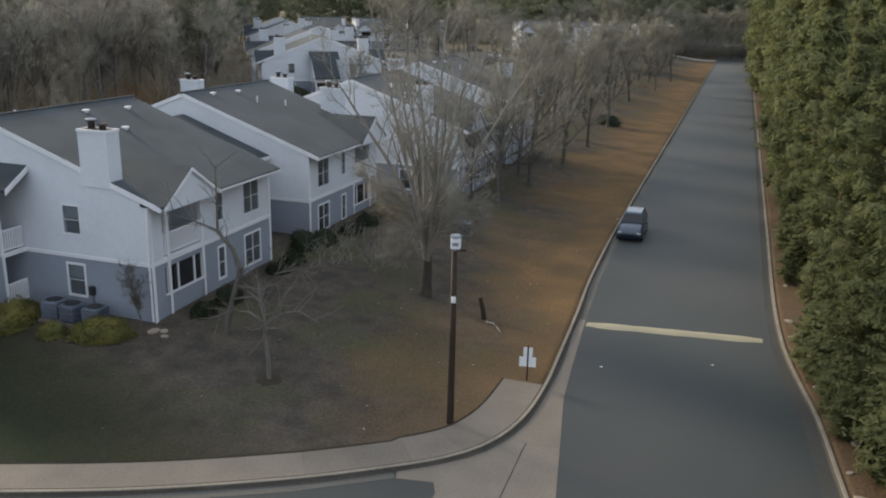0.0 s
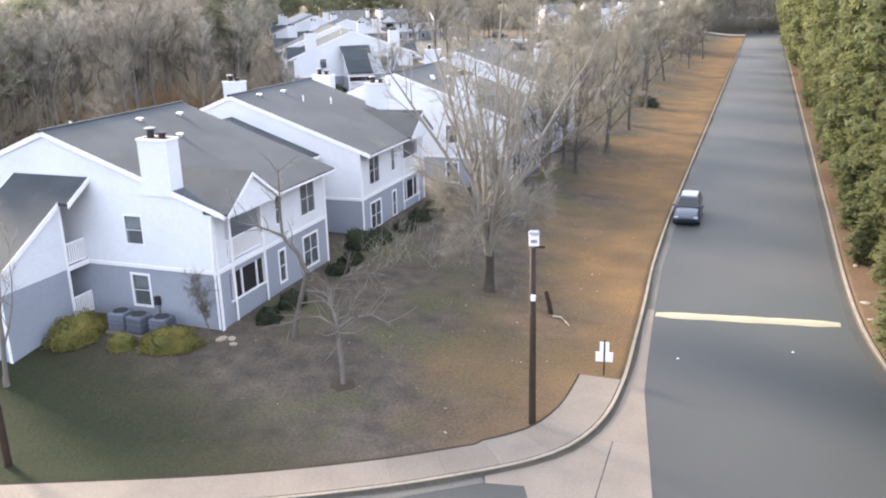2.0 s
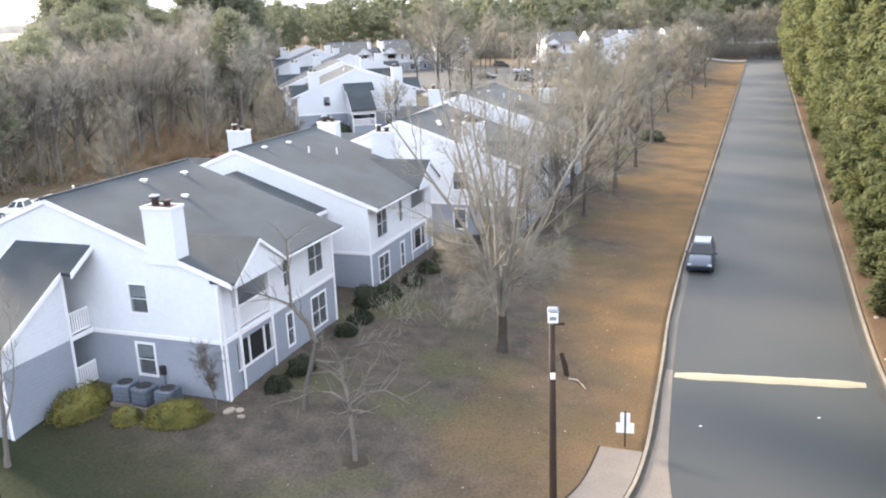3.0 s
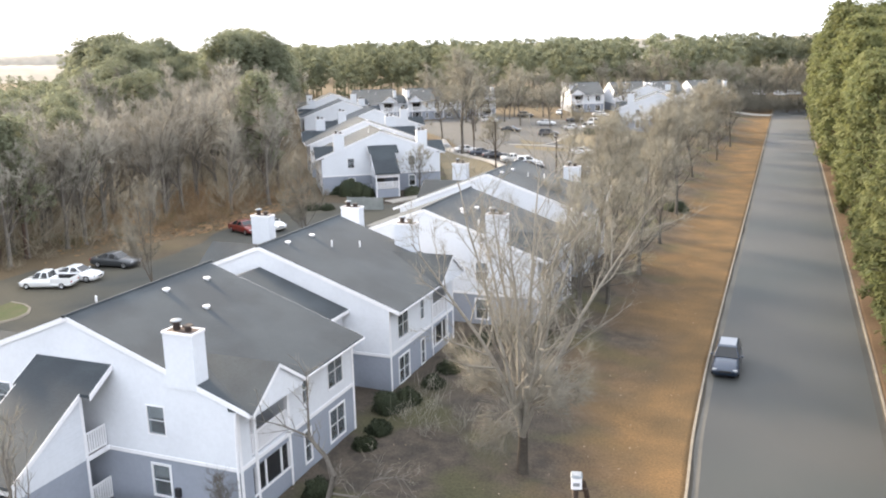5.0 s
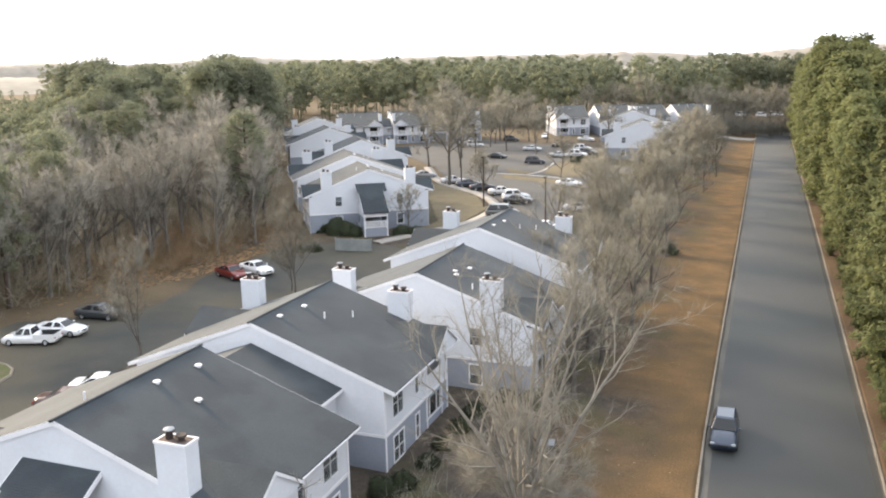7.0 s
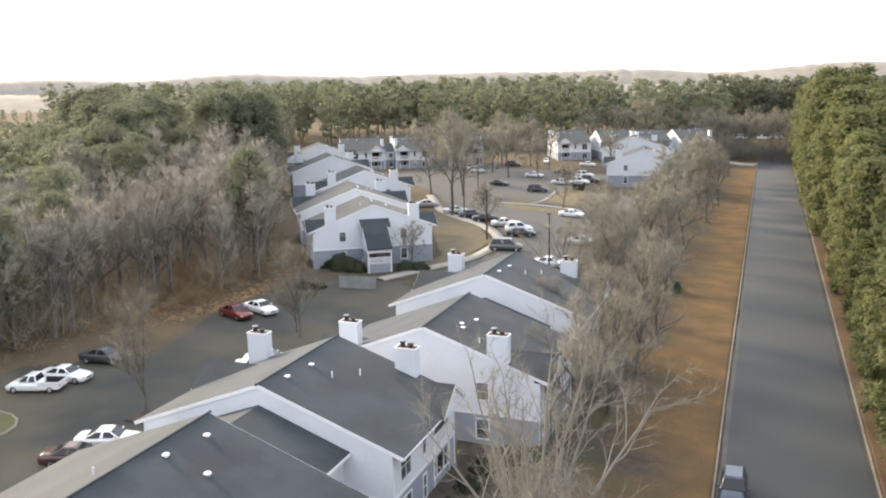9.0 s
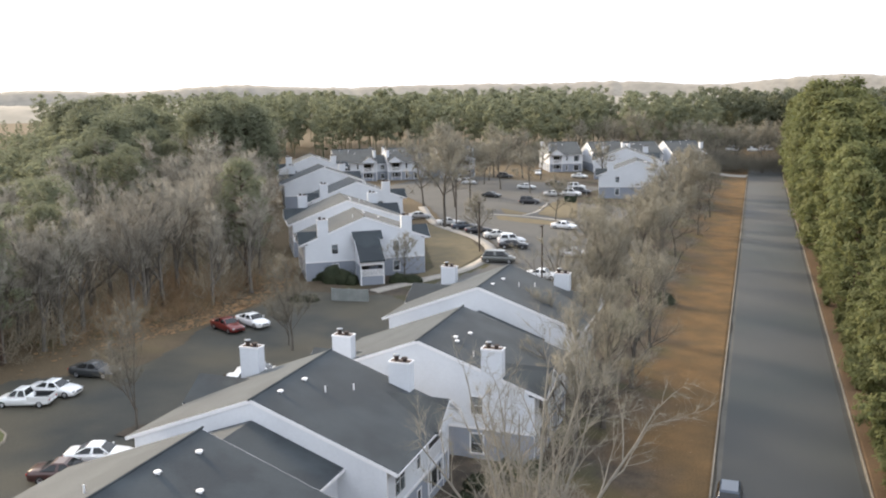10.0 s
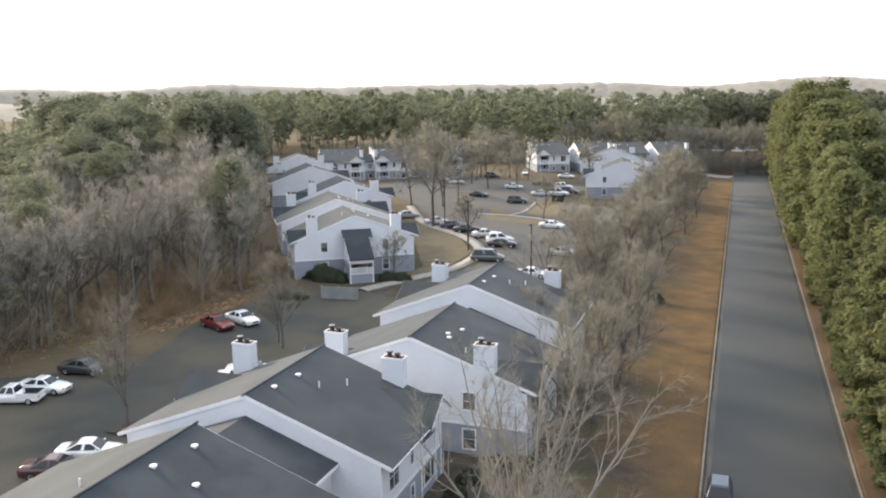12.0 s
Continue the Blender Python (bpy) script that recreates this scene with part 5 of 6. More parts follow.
for x, y, k in ((-48.1, 53.9, 1.3), (-47.4, 75.6, 1.25), (-48.6, 77.0, 0.8)):
    plant("lot_tree", LOT_TREES[int(y) % 2], pose(x, y, height(x, y), 0, 0, rnd.uniform(0, 360)) @ Matrix.Scale(k, 4), "small many-stemmed bare tree behind the houses", group="lot trees")

for i in range(8):
    x, y = rnd.uniform(-92, -52), rnd.uniform(205, 236)
    plant("bare_tree", BARE_FAR[i % 3], pose(x, y, height(x, y), 0, 0, rnd.uniform(0, 360)) @ Matrix.Scale(rnd.uniform(1.0, 1.4), 4), "bare grey tree before the far houses", group="lot trees")

for i in range(16):
    x, y = -62 + 68 * (i + rnd.random()) / 16, rnd.uniform(277, 300)
    plant("bare_tree", BARE_FAR[i % 3], pose(x, y, height(x, y), 0, 0, rnd.uniform(0, 360)) @ Matrix.Scale(rnd.uniform(1.2, 1.6), 4), "bare grey tree before the far pines", group="lot trees")

# the pine row on the other side of the street
rnd_row = random.Random(21)
for i in range(64):
    row = i % 2
    y = 33 + 275 * ((i // 2 + rnd_row.uniform(0.1, 0.9)) / 32) ** 1.15
    x = (4.9 if row == 0 else 9.6) + rnd_row.uniform(-0.5, 0.8) + 0.7 * smooth01(-y, -52, -36)
    k = float(np.interp(y, [33, 60, 105, 135, 150, 220, 300], [0.9, 1.0, 1.15, 1.5, 1.78, 1.65, 1.38])) * rnd_row.uniform(0.88, 1.06)
    plant("pine", (PINES if y < 62 else PINES_MID if y < 100 else PINES_OLD)[i % 3], pose(x, y, height(x, y), 0, 0, rnd_row.uniform(0, 360)) @ Matrix.Diagonal((k, k, k * rnd_row.uniform(0.94, 1.06), 1)), "olive green pine beside the street", group="street pines")

rnd_wood = random.Random(33)
# woods beyond the near parking lot
def edge_of_woods(y):
    return np.interp(y, [20, 68, 80, 96, 110, 130, 150, 175, 205, 250], [-69, -69, -64, -62, -69, -84, -101, -115, -130, -148])


def woods_top(x, y):
    """How high the crowns stand: tall at the back of the wood, lower towards its thin side."""
    a, d = math.degrees(math.atan2(-(x + 3.5), y - 2.7)), math.hypot(x + 3.5, y - 2.7)
    rise = np.interp(a, [28, 31, 32, 34, 36, 38, 42, 43, 44, 45, 46, 52], [0.011, 0.018, 0.03, 0.040, 0.036, 0.027, 0.037, 0.035, 0.022, 0.008, -0.005, -0.012])
    return 16.4 + float(rise) * d - height(x, y)


for i in range(320):
    y = 26 + 225 * rnd_wood.random() ** 1.1
    back = 40 * rnd_wood.random() ** 1.35
    x = edge_of_woods(y) - 1.5 - back
    if rnd_wood.random() < (0.04 if back < 12 else 0.14 if back < 22 else 0.56):
        k = min(rnd_wood.uniform(0.8, 1.08), woods_top(x, y) / 19.0 * rnd_wood.uniform(0.9, 1.0))
        plant("pine", PINES_TALL[i % 3], pose(x, y, height(x, y), 0, 0, rnd_wood.uniform(0, 360)) @ Matrix.Scale(k, 4), "tall dark green pine in the woods", group="woodland pines")
    else:
        k = min(rnd_wood.uniform(0.75, 1.15), woods_top(x, y) / 14.0 * rnd_wood.uniform(0.85, 0.97))
        plant("bare_tree", WOODS[i % 3], pose(x, y, height(x, y), 0, 0, rnd_wood.uniform(0, 360)) @ Matrix.Scale(k, 4), "bare brown woodland tree", group="woodland trees")


# broad old pines that stand over the woods
for i in range(26):
    a, d = radians((32.6 + 3.0 * rnd_wood.random()) if i < 13 else (39.5 + 3.8 * rnd_wood.random())), rnd_wood.uniform(165, 212)
    x, y = -3.5 - d * math.sin(a), 2.7 + d * math.cos(a)
    k = woods_top(x, y) / 19.0 * rnd_wood.uniform(1.0, 1.14)
    plant("pine", PINES_TALL[i % 3], pose(x, y, height(x, y), 0, 0, rnd_wood.uniform(0, 360)) @ Matrix.Diagonal((k * 1.2, k * 1.2, k, 1)), "tall broad dark green pine above the woods", group="woodland pines")


def thicket(name, seed, count, region, label, mat, tall=(0.8, 3.2), sticks=26):
    """Undergrowth: sheaves of thin bare stems, uncounted."""
    rng = np.random.default_rng(seed)
    st, wa, le = [], [], []
    for _ in range(count):
        x, y = region(rng)
        h = rng.uniform(*tall)
        n = sticks
        st.append(np.stack([x + rng.normal(size=n) * h * 0.25, y + rng.normal(size=n) * h * 0.25, height(x, y) + rng.uniform(0, 0.5, n) * h], 1))
        wa.append(rng.normal(size=(n, 3)) * [0.55, 0.55, 0.25] + [0, 0, 0.8])
        le.append(h * rng.uniform(0.4, 1.0, n))
    le = np.concatenate(le)
    v, t = spikes(np.concatenate(st), np.concatenate(wa), le, 0.008 + le * 0.005)
    return tagged(new(name, soup(name, v, t, mat)), label, "undergrowth", kind="stuff")


def woods_front(r):
    y = r.uniform(28, 200)
    return edge_of_woods(y) - 2 - 26 * r.random() ** 1.3, y


def woods_spot(r):
    y = r.uniform(26, 230)
    return edge_of_woods(y) - 40 * r.random() ** 1.6, y


# rust brush, its colour brightened to hold the orange sunlight of a clearing
M_BRUSH = material("sunlit_rusty_brush", (0.33, 0.215, 0.12), (0.25, 0.17, 0.10), 0.95, 3, 0.15, bump=0)
M_SCRUB = material("green_scrub", (0.13, 0.125, 0.055), (0.10, 0.095, 0.045), 0.95, 3, 0.15, bump=0)
for i in range(26):
    y = 35 + 110 * (i + rnd.random()) / 26
    x = rnd.uniform(4.2, 7.5) + 0.8 * smooth01(-y, -50, -36)
    plant("pine", PINES_MID[i % 3], pose(x, y, height(x, y), 0, 0, rnd.uniform(0, 360)) @ Matrix.Diagonal((0.5, 0.5, rnd.uniform(0.25, 0.42), 1)), "young olive green pine beside the street", group="street pines")
for x, y, k in ((4.7, 38.4, 0.40), (4.9, 36.0, 0.36), (5.3, 33.4, 0.38), (5.5, 30.8, 0.36), (5.7, 28.3, 0.32), (6.1, 25.6, 0.34), (7.6, 37.0, 0.5), (7.8, 32.0, 0.46), (9.2, 34.5, 0.62), (9.8, 30.0, 0.56), (10.4, 25.5, 0.5), (8.3, 38.5, 0.66), (8.6, 24.0, 0.3), (12.5, 28, 0.7), (12.0, 33, 0.8)):
    plant("pine", PINES_MID[int(y) % 3], pose(x, y, height(x, y), 0, 0, 60 * y) @ Matrix.Diagonal((k * 1.6, k * 1.6, k, 1)), "young olive green pine beside the street", group="street pines")
for i in range(14):
    y = 25 + 14 * (i + rnd.random()) / 14
    x = kerb_x(KERB_R, y)[0] + rnd.uniform(0.7, 2.2)
    k = rnd.uniform(0.12, 0.2)
    plant("pine", SEEDLINGS[i % 3], pose(x, y, height(x, y), 0, 0, rnd.uniform(0, 360)) @ Matrix.Diagonal((k * 1.8, k * 1.8, k, 1)), "low pine seedling beside the kerb", group="street pines")
for i in range(26):
    y = 33 + 95 * ((i + rnd.random()) / 26) ** 1.3
    x = rnd.uniform(3.2, 4.3) + 0.9 * smooth01(-y, -48, -34)
    k = rnd.uniform(0.12, 0.2)
    plant("pine", SEEDLINGS[i % 3], pose(x, y, height(x, y), 0, 0, rnd.uniform(0, 360)) @ Matrix.Diagonal((k * 1.7, k * 1.7, k, 1)), "low pine seedling beside the kerb", group="street pines")
thicket("undergrowth", 24, 420, lambda r: (r.uniform(3.6, 9.5), 33 + 200 * r.random() ** 1.4), "olive seedlings and scrub under the street pines", M_SCRUB, (0.25, 0.9), 22)
thicket("undergrowth", 36, 34, lambda r: (-21.6 + 4.5 * r.random() ** 1.5, r.uniform(38, 56)), "tangled pale bare brush before the house fronts", M_PALETWIG, (0.5, 1.7), 16)
thicket("undergrowth", 21, 600, woods_spot, "brown bare undergrowth along the woods", M_UNDERWOOD, (0.6, 2.2))
thicket("saplings", 26, 420, lambda r: woods_front(r), "grey brown bare saplings along the woods", M_UNDERWOOD, (3.0, 7.0), 30)
thicket("undergrowth", 22, 420, lambda r: (edge_of_woods(84) - 1.5 - 13 * r.random(), r.normal(85, 6)), "rust brown brush at the edge of the woods, coloured as sunlit", M_BRUSH, (0.7, 2.2))
thicket("undergrowth", 27, 150, lambda r: (-63 - 16 * r.random(), r.normal(92, 5)), "tall rust brown brush before the woods, coloured as sunlit", M_BRUSH, (1.2, 3.2), 30)
thicket("undergrowth", 23, 500, woods_spot, "dull green scrub under the trees", M_SCRUB, (0.5, 2.2))


# fallen leaves whose bright orange paints the sunlit ground as well
M_DRYLEAF = material("sunlit_rusty_leaf_litter", (0.34, 0.205, 0.105), (0.23, 0.145, 0.08), 0.95, 6, 0.3, bump=0)
rng_w = np.random.default_rng(41)
n_w = 2600
wy = rng_w.normal(87, 9, n_w)
wx = np.array([float(edge_of_woods(y)) for y in wy]) + 2.5 - 17 * rng_w.random(n_w) ** 1.4
wc = np.stack([wx, wy, np.array([height(x, y) + 0.05 for x, y in zip(wx, wy)])], 1)
wu, ww = rng_w.normal(size=(n_w, 3)) * [0.16, 0.16, 0.02], rng_w.normal(size=(n_w, 3)) * [0.16, 0.16, 0.02]
wv = np.stack([wc - wu, wc - ww, wc + wu, wc + ww], 1).reshape(-1, 3)
tagged(new("leaf_litter", soup("leaf_litter", wv, np.arange(n_w * 4).reshape(-1, 4), M_DRYLEAF)), "rust brown fallen leaves at the edge of the woods, coloured as sunlit", "leaves", kind="stuff")


def far_woods(name, seed, count, region, label, mat=None):
    """Far pine woods, uncounted: rounded crowns of coarse needle sprays on thin trunks."""
    rng = np.random.default_rng(seed)
    vs, fs, k = [], [], 0
    for _ in range(count):
        x, y, tall = region(rng)
        at, face, _mids = dome_crown(rng, tall, rng.uniform(0.2, 0.4), rng.uniform(0.2, 0.27), 15, 42)
        q, _f = sprays(at + [x, y, height(x, y)], face, rng, tall * 0.030, tall * 0.015)
        tr = np.array([[x - 0.22, y - 0.13, 0], [x + 0.22, y - 0.13, 0], [x, y, tall * 0.85], [x + 0.22, y - 0.13, 0], [x, y + 0.25, 0], [x, y, tall * 0.85], [x, y + 0.25, 0], [x - 0.22, y - 0.13, 0], [x, y, tall * 0.85]])
        vs += [q, tr]
        n = len(q) + 9
        fs.append(k + np.arange(n).reshape(-1, 3))
        k += n
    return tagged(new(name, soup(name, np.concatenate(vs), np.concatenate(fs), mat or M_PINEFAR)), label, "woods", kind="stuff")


far_woods("woods", 1, 220, lambda r: (r.uniform(-230, -20), r.uniform(285, 380), r.uniform(18, 24)), "dark green pine woods behind the far houses")
def woods_behind(r):
    y = 40 + 215 * r.random()
    x = edge_of_woods(y) - r.uniform(34, 85)
    return x, y, min(r.uniform(16.5, 21), woods_top(x, y) * r.uniform(0.9, 0.99))


far_woods("woods", 5, 230, woods_behind, "dense pine woods behind the bare trees")
far_woods("woods", 2, 190, lambda r: (r.uniform(-270, -150), r.uniform(90, 300), r.uniform(10, 13)), "dark green pine woods at the side")
far_woods("woods", 6, 190, lambda r: (r.uniform(-480, -95), r.uniform(470, 600), r.uniform(21, 27)), "distant pine woods behind the far houses")
far_woods("woods", 3, 90, lambda r: (r.uniform(14, 40), r.uniform(70, 320), r.uniform(14, 20)), "olive pine woods behind the street pines")
far_woods("woods", 4, 130, lambda r: (r.uniform(-30, 70), r.uniform(394, 450), r.uniform(19, 26)), "dull green woods at the end of the street")
far_woods("woods", 7, 130, lambda r: (r.uniform(-520, -275), r.uniform(140, 470), r.uniform(8, 12)), "low hazy woods far to the side")
thicket("undergrowth", 31, 500, lambda r: (r.uniform(-130, 10), r.uniform(276, 290)), "grey bare thicket before the far pines", M_GREYTWIG, (4, 9), 30)
thicket("undergrowth", 32, 200, lambda r: (r.uniform(-12, 4.5), r.uniform(293, 298)), "dark thicket at the end of the street", M_DARKTWIG, (1.4, 3.0), 30)
thicket("undergrowth", 33, 200, lambda r: (r.uniform(-34, 20), r.uniform(386, 392)), "grey bare thicket beyond the junction", M_GREYTWIG, (5, 11), 30)
# wooded hills in a pale tan, with distance haze mixed into the colour
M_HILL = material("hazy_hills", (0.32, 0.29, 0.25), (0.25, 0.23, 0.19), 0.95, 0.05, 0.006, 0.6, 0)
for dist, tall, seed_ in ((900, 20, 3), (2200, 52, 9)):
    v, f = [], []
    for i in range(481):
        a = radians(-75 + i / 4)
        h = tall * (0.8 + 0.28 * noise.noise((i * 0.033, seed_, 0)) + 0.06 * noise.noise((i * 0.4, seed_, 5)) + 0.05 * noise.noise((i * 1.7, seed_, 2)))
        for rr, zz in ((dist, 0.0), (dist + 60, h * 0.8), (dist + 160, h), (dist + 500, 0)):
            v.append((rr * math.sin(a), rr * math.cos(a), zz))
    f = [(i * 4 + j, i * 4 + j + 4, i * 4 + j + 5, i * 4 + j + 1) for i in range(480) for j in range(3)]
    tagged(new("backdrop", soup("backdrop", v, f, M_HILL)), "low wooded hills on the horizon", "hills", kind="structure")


# ---- cars ----
M_TYRE = material("tyre_rubber", (0.02, 0.02, 0.02), None, 0.8, 20, 2)
M_RIM = paint("alloy_rim", (0.45, 0.46, 0.48), 0.35, 0.8)
M_LAMP = paint("clear_lamp", (0.40, 0.41, 0.42), 0.2)
M_TAIL = paint("red_lamp", (0.35, 0.02, 0.02), 0.2)
M_BLACK = paint("black_plastic", (0.02, 0.02, 0.022), 0.5)


def hull(stations):
    """A body skin through cross-sections: (y, half width, z low, z belt, z top)."""
    b = Build()
    for y, w, zl, zb, zt in stations:
        ring = [(-w * 0.90, zl), (-w, zl + 0.14), (-w, zb - 0.12), (-w * 0.965, zb), (-w * 0.80, zt - 0.015), (-w * 0.4, zt), (w * 0.4, zt), (w * 0.80, zt - 0.015), (w * 0.965, zb), (w, zb - 0.12), (w, zl + 0.14), (w * 0.90, zl)]
        b.v += [(x, y, z) for x, z in ring]
    n = 12
    for i in range(len(stations) - 1):
        for k in range(n):
            a, c = i * n + k, i * n + (k + 1) % n
            b.f.append((a, c, c + n, a + n))
    b.f += [tuple(range(n)), tuple(range((len(stations) - 1) * n, len(stations) * n))]
    return b


def car(kind, label, colour, m, group="parked cars", size=1.0):
    """A car that faces -y: body, cabin, glass, lamps, wheels."""
    root = thing("car" if kind != "pickup" else "pickup_truck", label, "car", group)
    body_paint = paint("car_paint", colour, 0.28, 0.15, 0.6)
    L, W, H, hood, belt = {"sedan": (4.75, 0.90, 1.43, 0.98, 0.98), "suv": (4.65, 0.93, 1.72, 1.08, 1.10), "van": (5.05, 0.97, 1.78, 1.08, 1.12), "pickup": (5.5, 0.96, 1.75, 1.08, 1.12)}[kind]
    f, r = -L / 2, L / 2
    trunk = 1.05 if kind == "sedan" else belt
    st = [(f, W * 0.72, 0.35, 0.58, 0.66), (f + 0.12, W * 0.90, 0.24, 0.62, 0.74), (f + 0.5, W * 0.98, 0.20, 0.72, hood - 0.12), (f + 1.25, W, 0.20, 0.80, hood), (f + 1.7, W, 0.20, 0.84, belt + 0.02)]
    if kind == "pickup":
        st += [(f + 3.36, W, 0.22, 0.9, belt + 0.02), (f + 3.38, W, 0.22, 0.60, 0.66), (r - 0.1, W, 0.34, 0.60, 0.66), (r, W * 0.97, 0.42, 0.60, 0.65)]
    else:
        st += [(r - 1.2, W, 0.20, 0.88, trunk), (r - 0.35, W * 0.98, 0.24, 0.86, trunk - 0.01), (r - 0.08, W * 0.92, 0.28, 0.80, trunk - 0.08), (r, W * 0.80, 0.36, 0.70, trunk - 0.22)]
    body = part("body", hull(st), body_paint, root, smooth=True)
    # cabin: base and roof outlines
    yb0, yb1 = f + 1.35, (r - 0.75 if kind == "sedan" else r - 0.12 if kind in ("suv", "van") else f + 3.25)
    yt0, yt1 = f + 2.05, (r - 1.65 if kind == "sedan" else r - 0.55 if kind in ("suv", "van") else f + 3.05)
    if kind == "van":
        yb0, yt0 = f + 0.95, f + 1.7
    zb, zt, wb, wt = belt - 0.02, H, W * 0.93, W * 0.70
    c = Build()
    low = [(-wb, yb0, zb), (wb, yb0, zb), (wb, yb1, zb), (-wb, yb1, zb)]
    up = [(-wt, yt0, zt - 0.04), (wt, yt0, zt - 0.04), (wt, yt1, zt - 0.04), (-wt, yt1, zt - 0.04)]
    c.hexa(low + up)
    cabin = part("cabin", c, body_paint, root, bevel=0.05, smooth=False)
    t = Build()
    t.hexa([(-wt, yt0, zt - 0.05), (wt, yt0, zt - 0.05), (wt, yt1, zt - 0.05), (-wt, yt1, zt - 0.05), (-wt * 0.86, yt0 + 0.18, zt + 0.02), (wt * 0.86, yt0 + 0.18, zt + 0.02), (wt * 0.86, yt1 - 0.18, zt + 0.02), (-wt * 0.86, yt1 - 0.18, zt + 0.02)])
    part("roof", t, body_paint, root)

    def quad_on(a, b_, c_, d, inset, out, name):
        pts = [Vector(p) for p in (a, b_, c_, d)]
        mid = sum(pts, Vector()) / 4
        nrm = (pts[1] - pts[0]).cross(pts[3] - pts[0]).normalized()
        if nrm.dot(mid - Vector((0, (yb0 + yb1) / 2, (zb + zt) / 2))) < 0:
            nrm = -nrm
        q = [p + (mid - p) * inset + nrm * out for p in pts]
        b2 = Build()
        b2.prism([tuple(p) for p in q], tuple(nrm * 0.012))
        part(name, b2, M_ROOMGLASS, root, "dark tinted glass")

    quad_on(low[0], low[1], up[1], up[0], 0.10, 0.004, "windscreen")
    quad_on(low[2], low[3], up[3], up[2], 0.12, 0.004, "rear_window")
    for side in (0, 1):
        a, d, e, h = (low[1], low[2], up[2], up[1]) if side else (low[3], low[0], up[0], up[3])
        a, d, e, h = map(Vector, (a, d, e, h))
        for u0, u1 in ((0.03, 0.47), (0.53, 0.97)):
            quad_on(a.lerp(d, u0), a.lerp(d, u1), h.lerp(e, u1), h.lerp(e, u0), 0.12, 0.004, "side_window")
    for sx in (-1, 1):
        for yy in (f + 0.9, r - 0.95):
            wheel = Build()
            ring = [(sx * (W - 0.20), 0.30), (sx * (W - 0.20), 0.335), (sx * (W - 0.03), 0.335), (sx * (W + 0.005), 0.30), (sx * (W + 0.005), 0.21)]
            n = 16
            for xx, rad in ring:
                wheel.v += [(xx, yy + rad * math.cos(2 * math.pi * i / n), 0.335 + rad * math.sin(2 * math.pi * i / n)) for i in range(n)]
            for j in range(len(ring) - 1):
                for i in range(n):
                    k0, k1 = j * n + i, j * n + (i + 1) % n
                    wheel.f.append((k0, k1, k1 + n, k0 + n))
            wheel.f.append(tuple(range(n)))
            w_ob = part("wheel", wheel, M_TYRE, root)
            rim = Build()
            rim.v = [(sx * (W + 0.007), yy + 0.2 * math.cos(2 * math.pi * i / n), 0.335 + 0.2 * math.sin(2 * math.pi * i / n)) for i in range(n)] + [(sx * (W - 0.03), yy, 0.335)]
            rim.f = [(i, (i + 1) % n, n) for i in range(n)]
            part("rim", rim, M_RIM, w_ob)
        part("headlight", Build().box(sx * W * 0.72 - 0.15, f + 0.02, 0.58, sx * W * 0.72 + 0.15, f + 0.16, 0.72), M_LAMP, root, bevel=0.02)
        part("tail_light", Build().box(sx * W * 0.74 - 0.13, r - 0.14, 0.68, sx * W * 0.74 + 0.13, r + 0.01, 0.84), M_TAIL, root, bevel=0.02)
        part("mirror", Build().box(sx * (W + 0.08) - 0.09, f + 1.62, belt, sx * (W + 0.08) + 0.09, f + 1.74, belt + 0.13), body_paint, root, bevel=0.03)
    part("grille", Build().box(-W * 0.42, f - 0.012, 0.48, W * 0.42, f + 0.05, 0.62), M_BLACK, root, bevel=0.01)
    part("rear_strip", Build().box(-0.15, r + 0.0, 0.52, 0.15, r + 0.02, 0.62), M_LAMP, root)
    if kind == "pickup":
        part("cargo_bed", Build().box(-W + 0.09, f + 3.40, 0.665, W - 0.09, r - 0.09, 0.70), M_BLACK, root, "dark open cargo bed")
        for sx in (-1, 1):
            part("bed_side", Build().box(min(sx * W, sx * (W - 0.085)), f + 3.385, 0.56, max(sx * W, sx * (W - 0.085)), r - 0.02, belt + 0.03), body_paint, root, bevel=0.02)
            part("bed_liner", Build().box(min(sx * (W - 0.088), sx * (W - 0.10)), f + 3.40, 0.70, max(sx * (W - 0.088), sx * (W - 0.10)), r - 0.09, belt + 0.01), M_BLACK, root, "black bed liner")
        part("tailgate", Build().box(-W + 0.088, r - 0.085, 0.56, W - 0.088, r - 0.01, belt + 0.02), body_paint, root, bevel=0.015)
    root.matrix_basis = m @ Matrix.Scale(size, 4)
    return root


def parked(kind, label, colour, x, y, turn, size=0.95):
    return car(kind, label, colour, pose(x, y, height(x, y) + 0.055, 0, 0, turn), size=size)


car("suv", "dark blue car parked against the kerb", (0.022, 0.036, 0.062), pose(-6.2, 57.25, 0.0), "", 0.9)
parked("pickup", "white pickup truck in the parking lot", (0.75, 0.76, 0.76), -60.9, 55.9, -72, 0.84)
parked("sedan", "white sedan beside a pickup truck", (0.78, 0.79, 0.80), -60.3, 58.5, 100, 0.92)
parked("sedan", "dark grey sedan at the edge of the woods", (0.045, 0.05, 0.055), -60.6, 63.5, 96)
parked("sedan", "dark red sedan at the edge of the woods", (0.15, 0.014, 0.011), -57.6, 79.8, 66)
parked("sedan", "white sedan beside a red car", (0.78, 0.79, 0.80), -55.9, 82.0, 68)
parked("sedan", "dark red sedan behind the near house", (0.06, 0.025, 0.022), -47.3, 46.0, 112)
parked("sedan", "white sedan behind the near house", (0.78, 0.79, 0.80), -47.1, 48.9, 112)
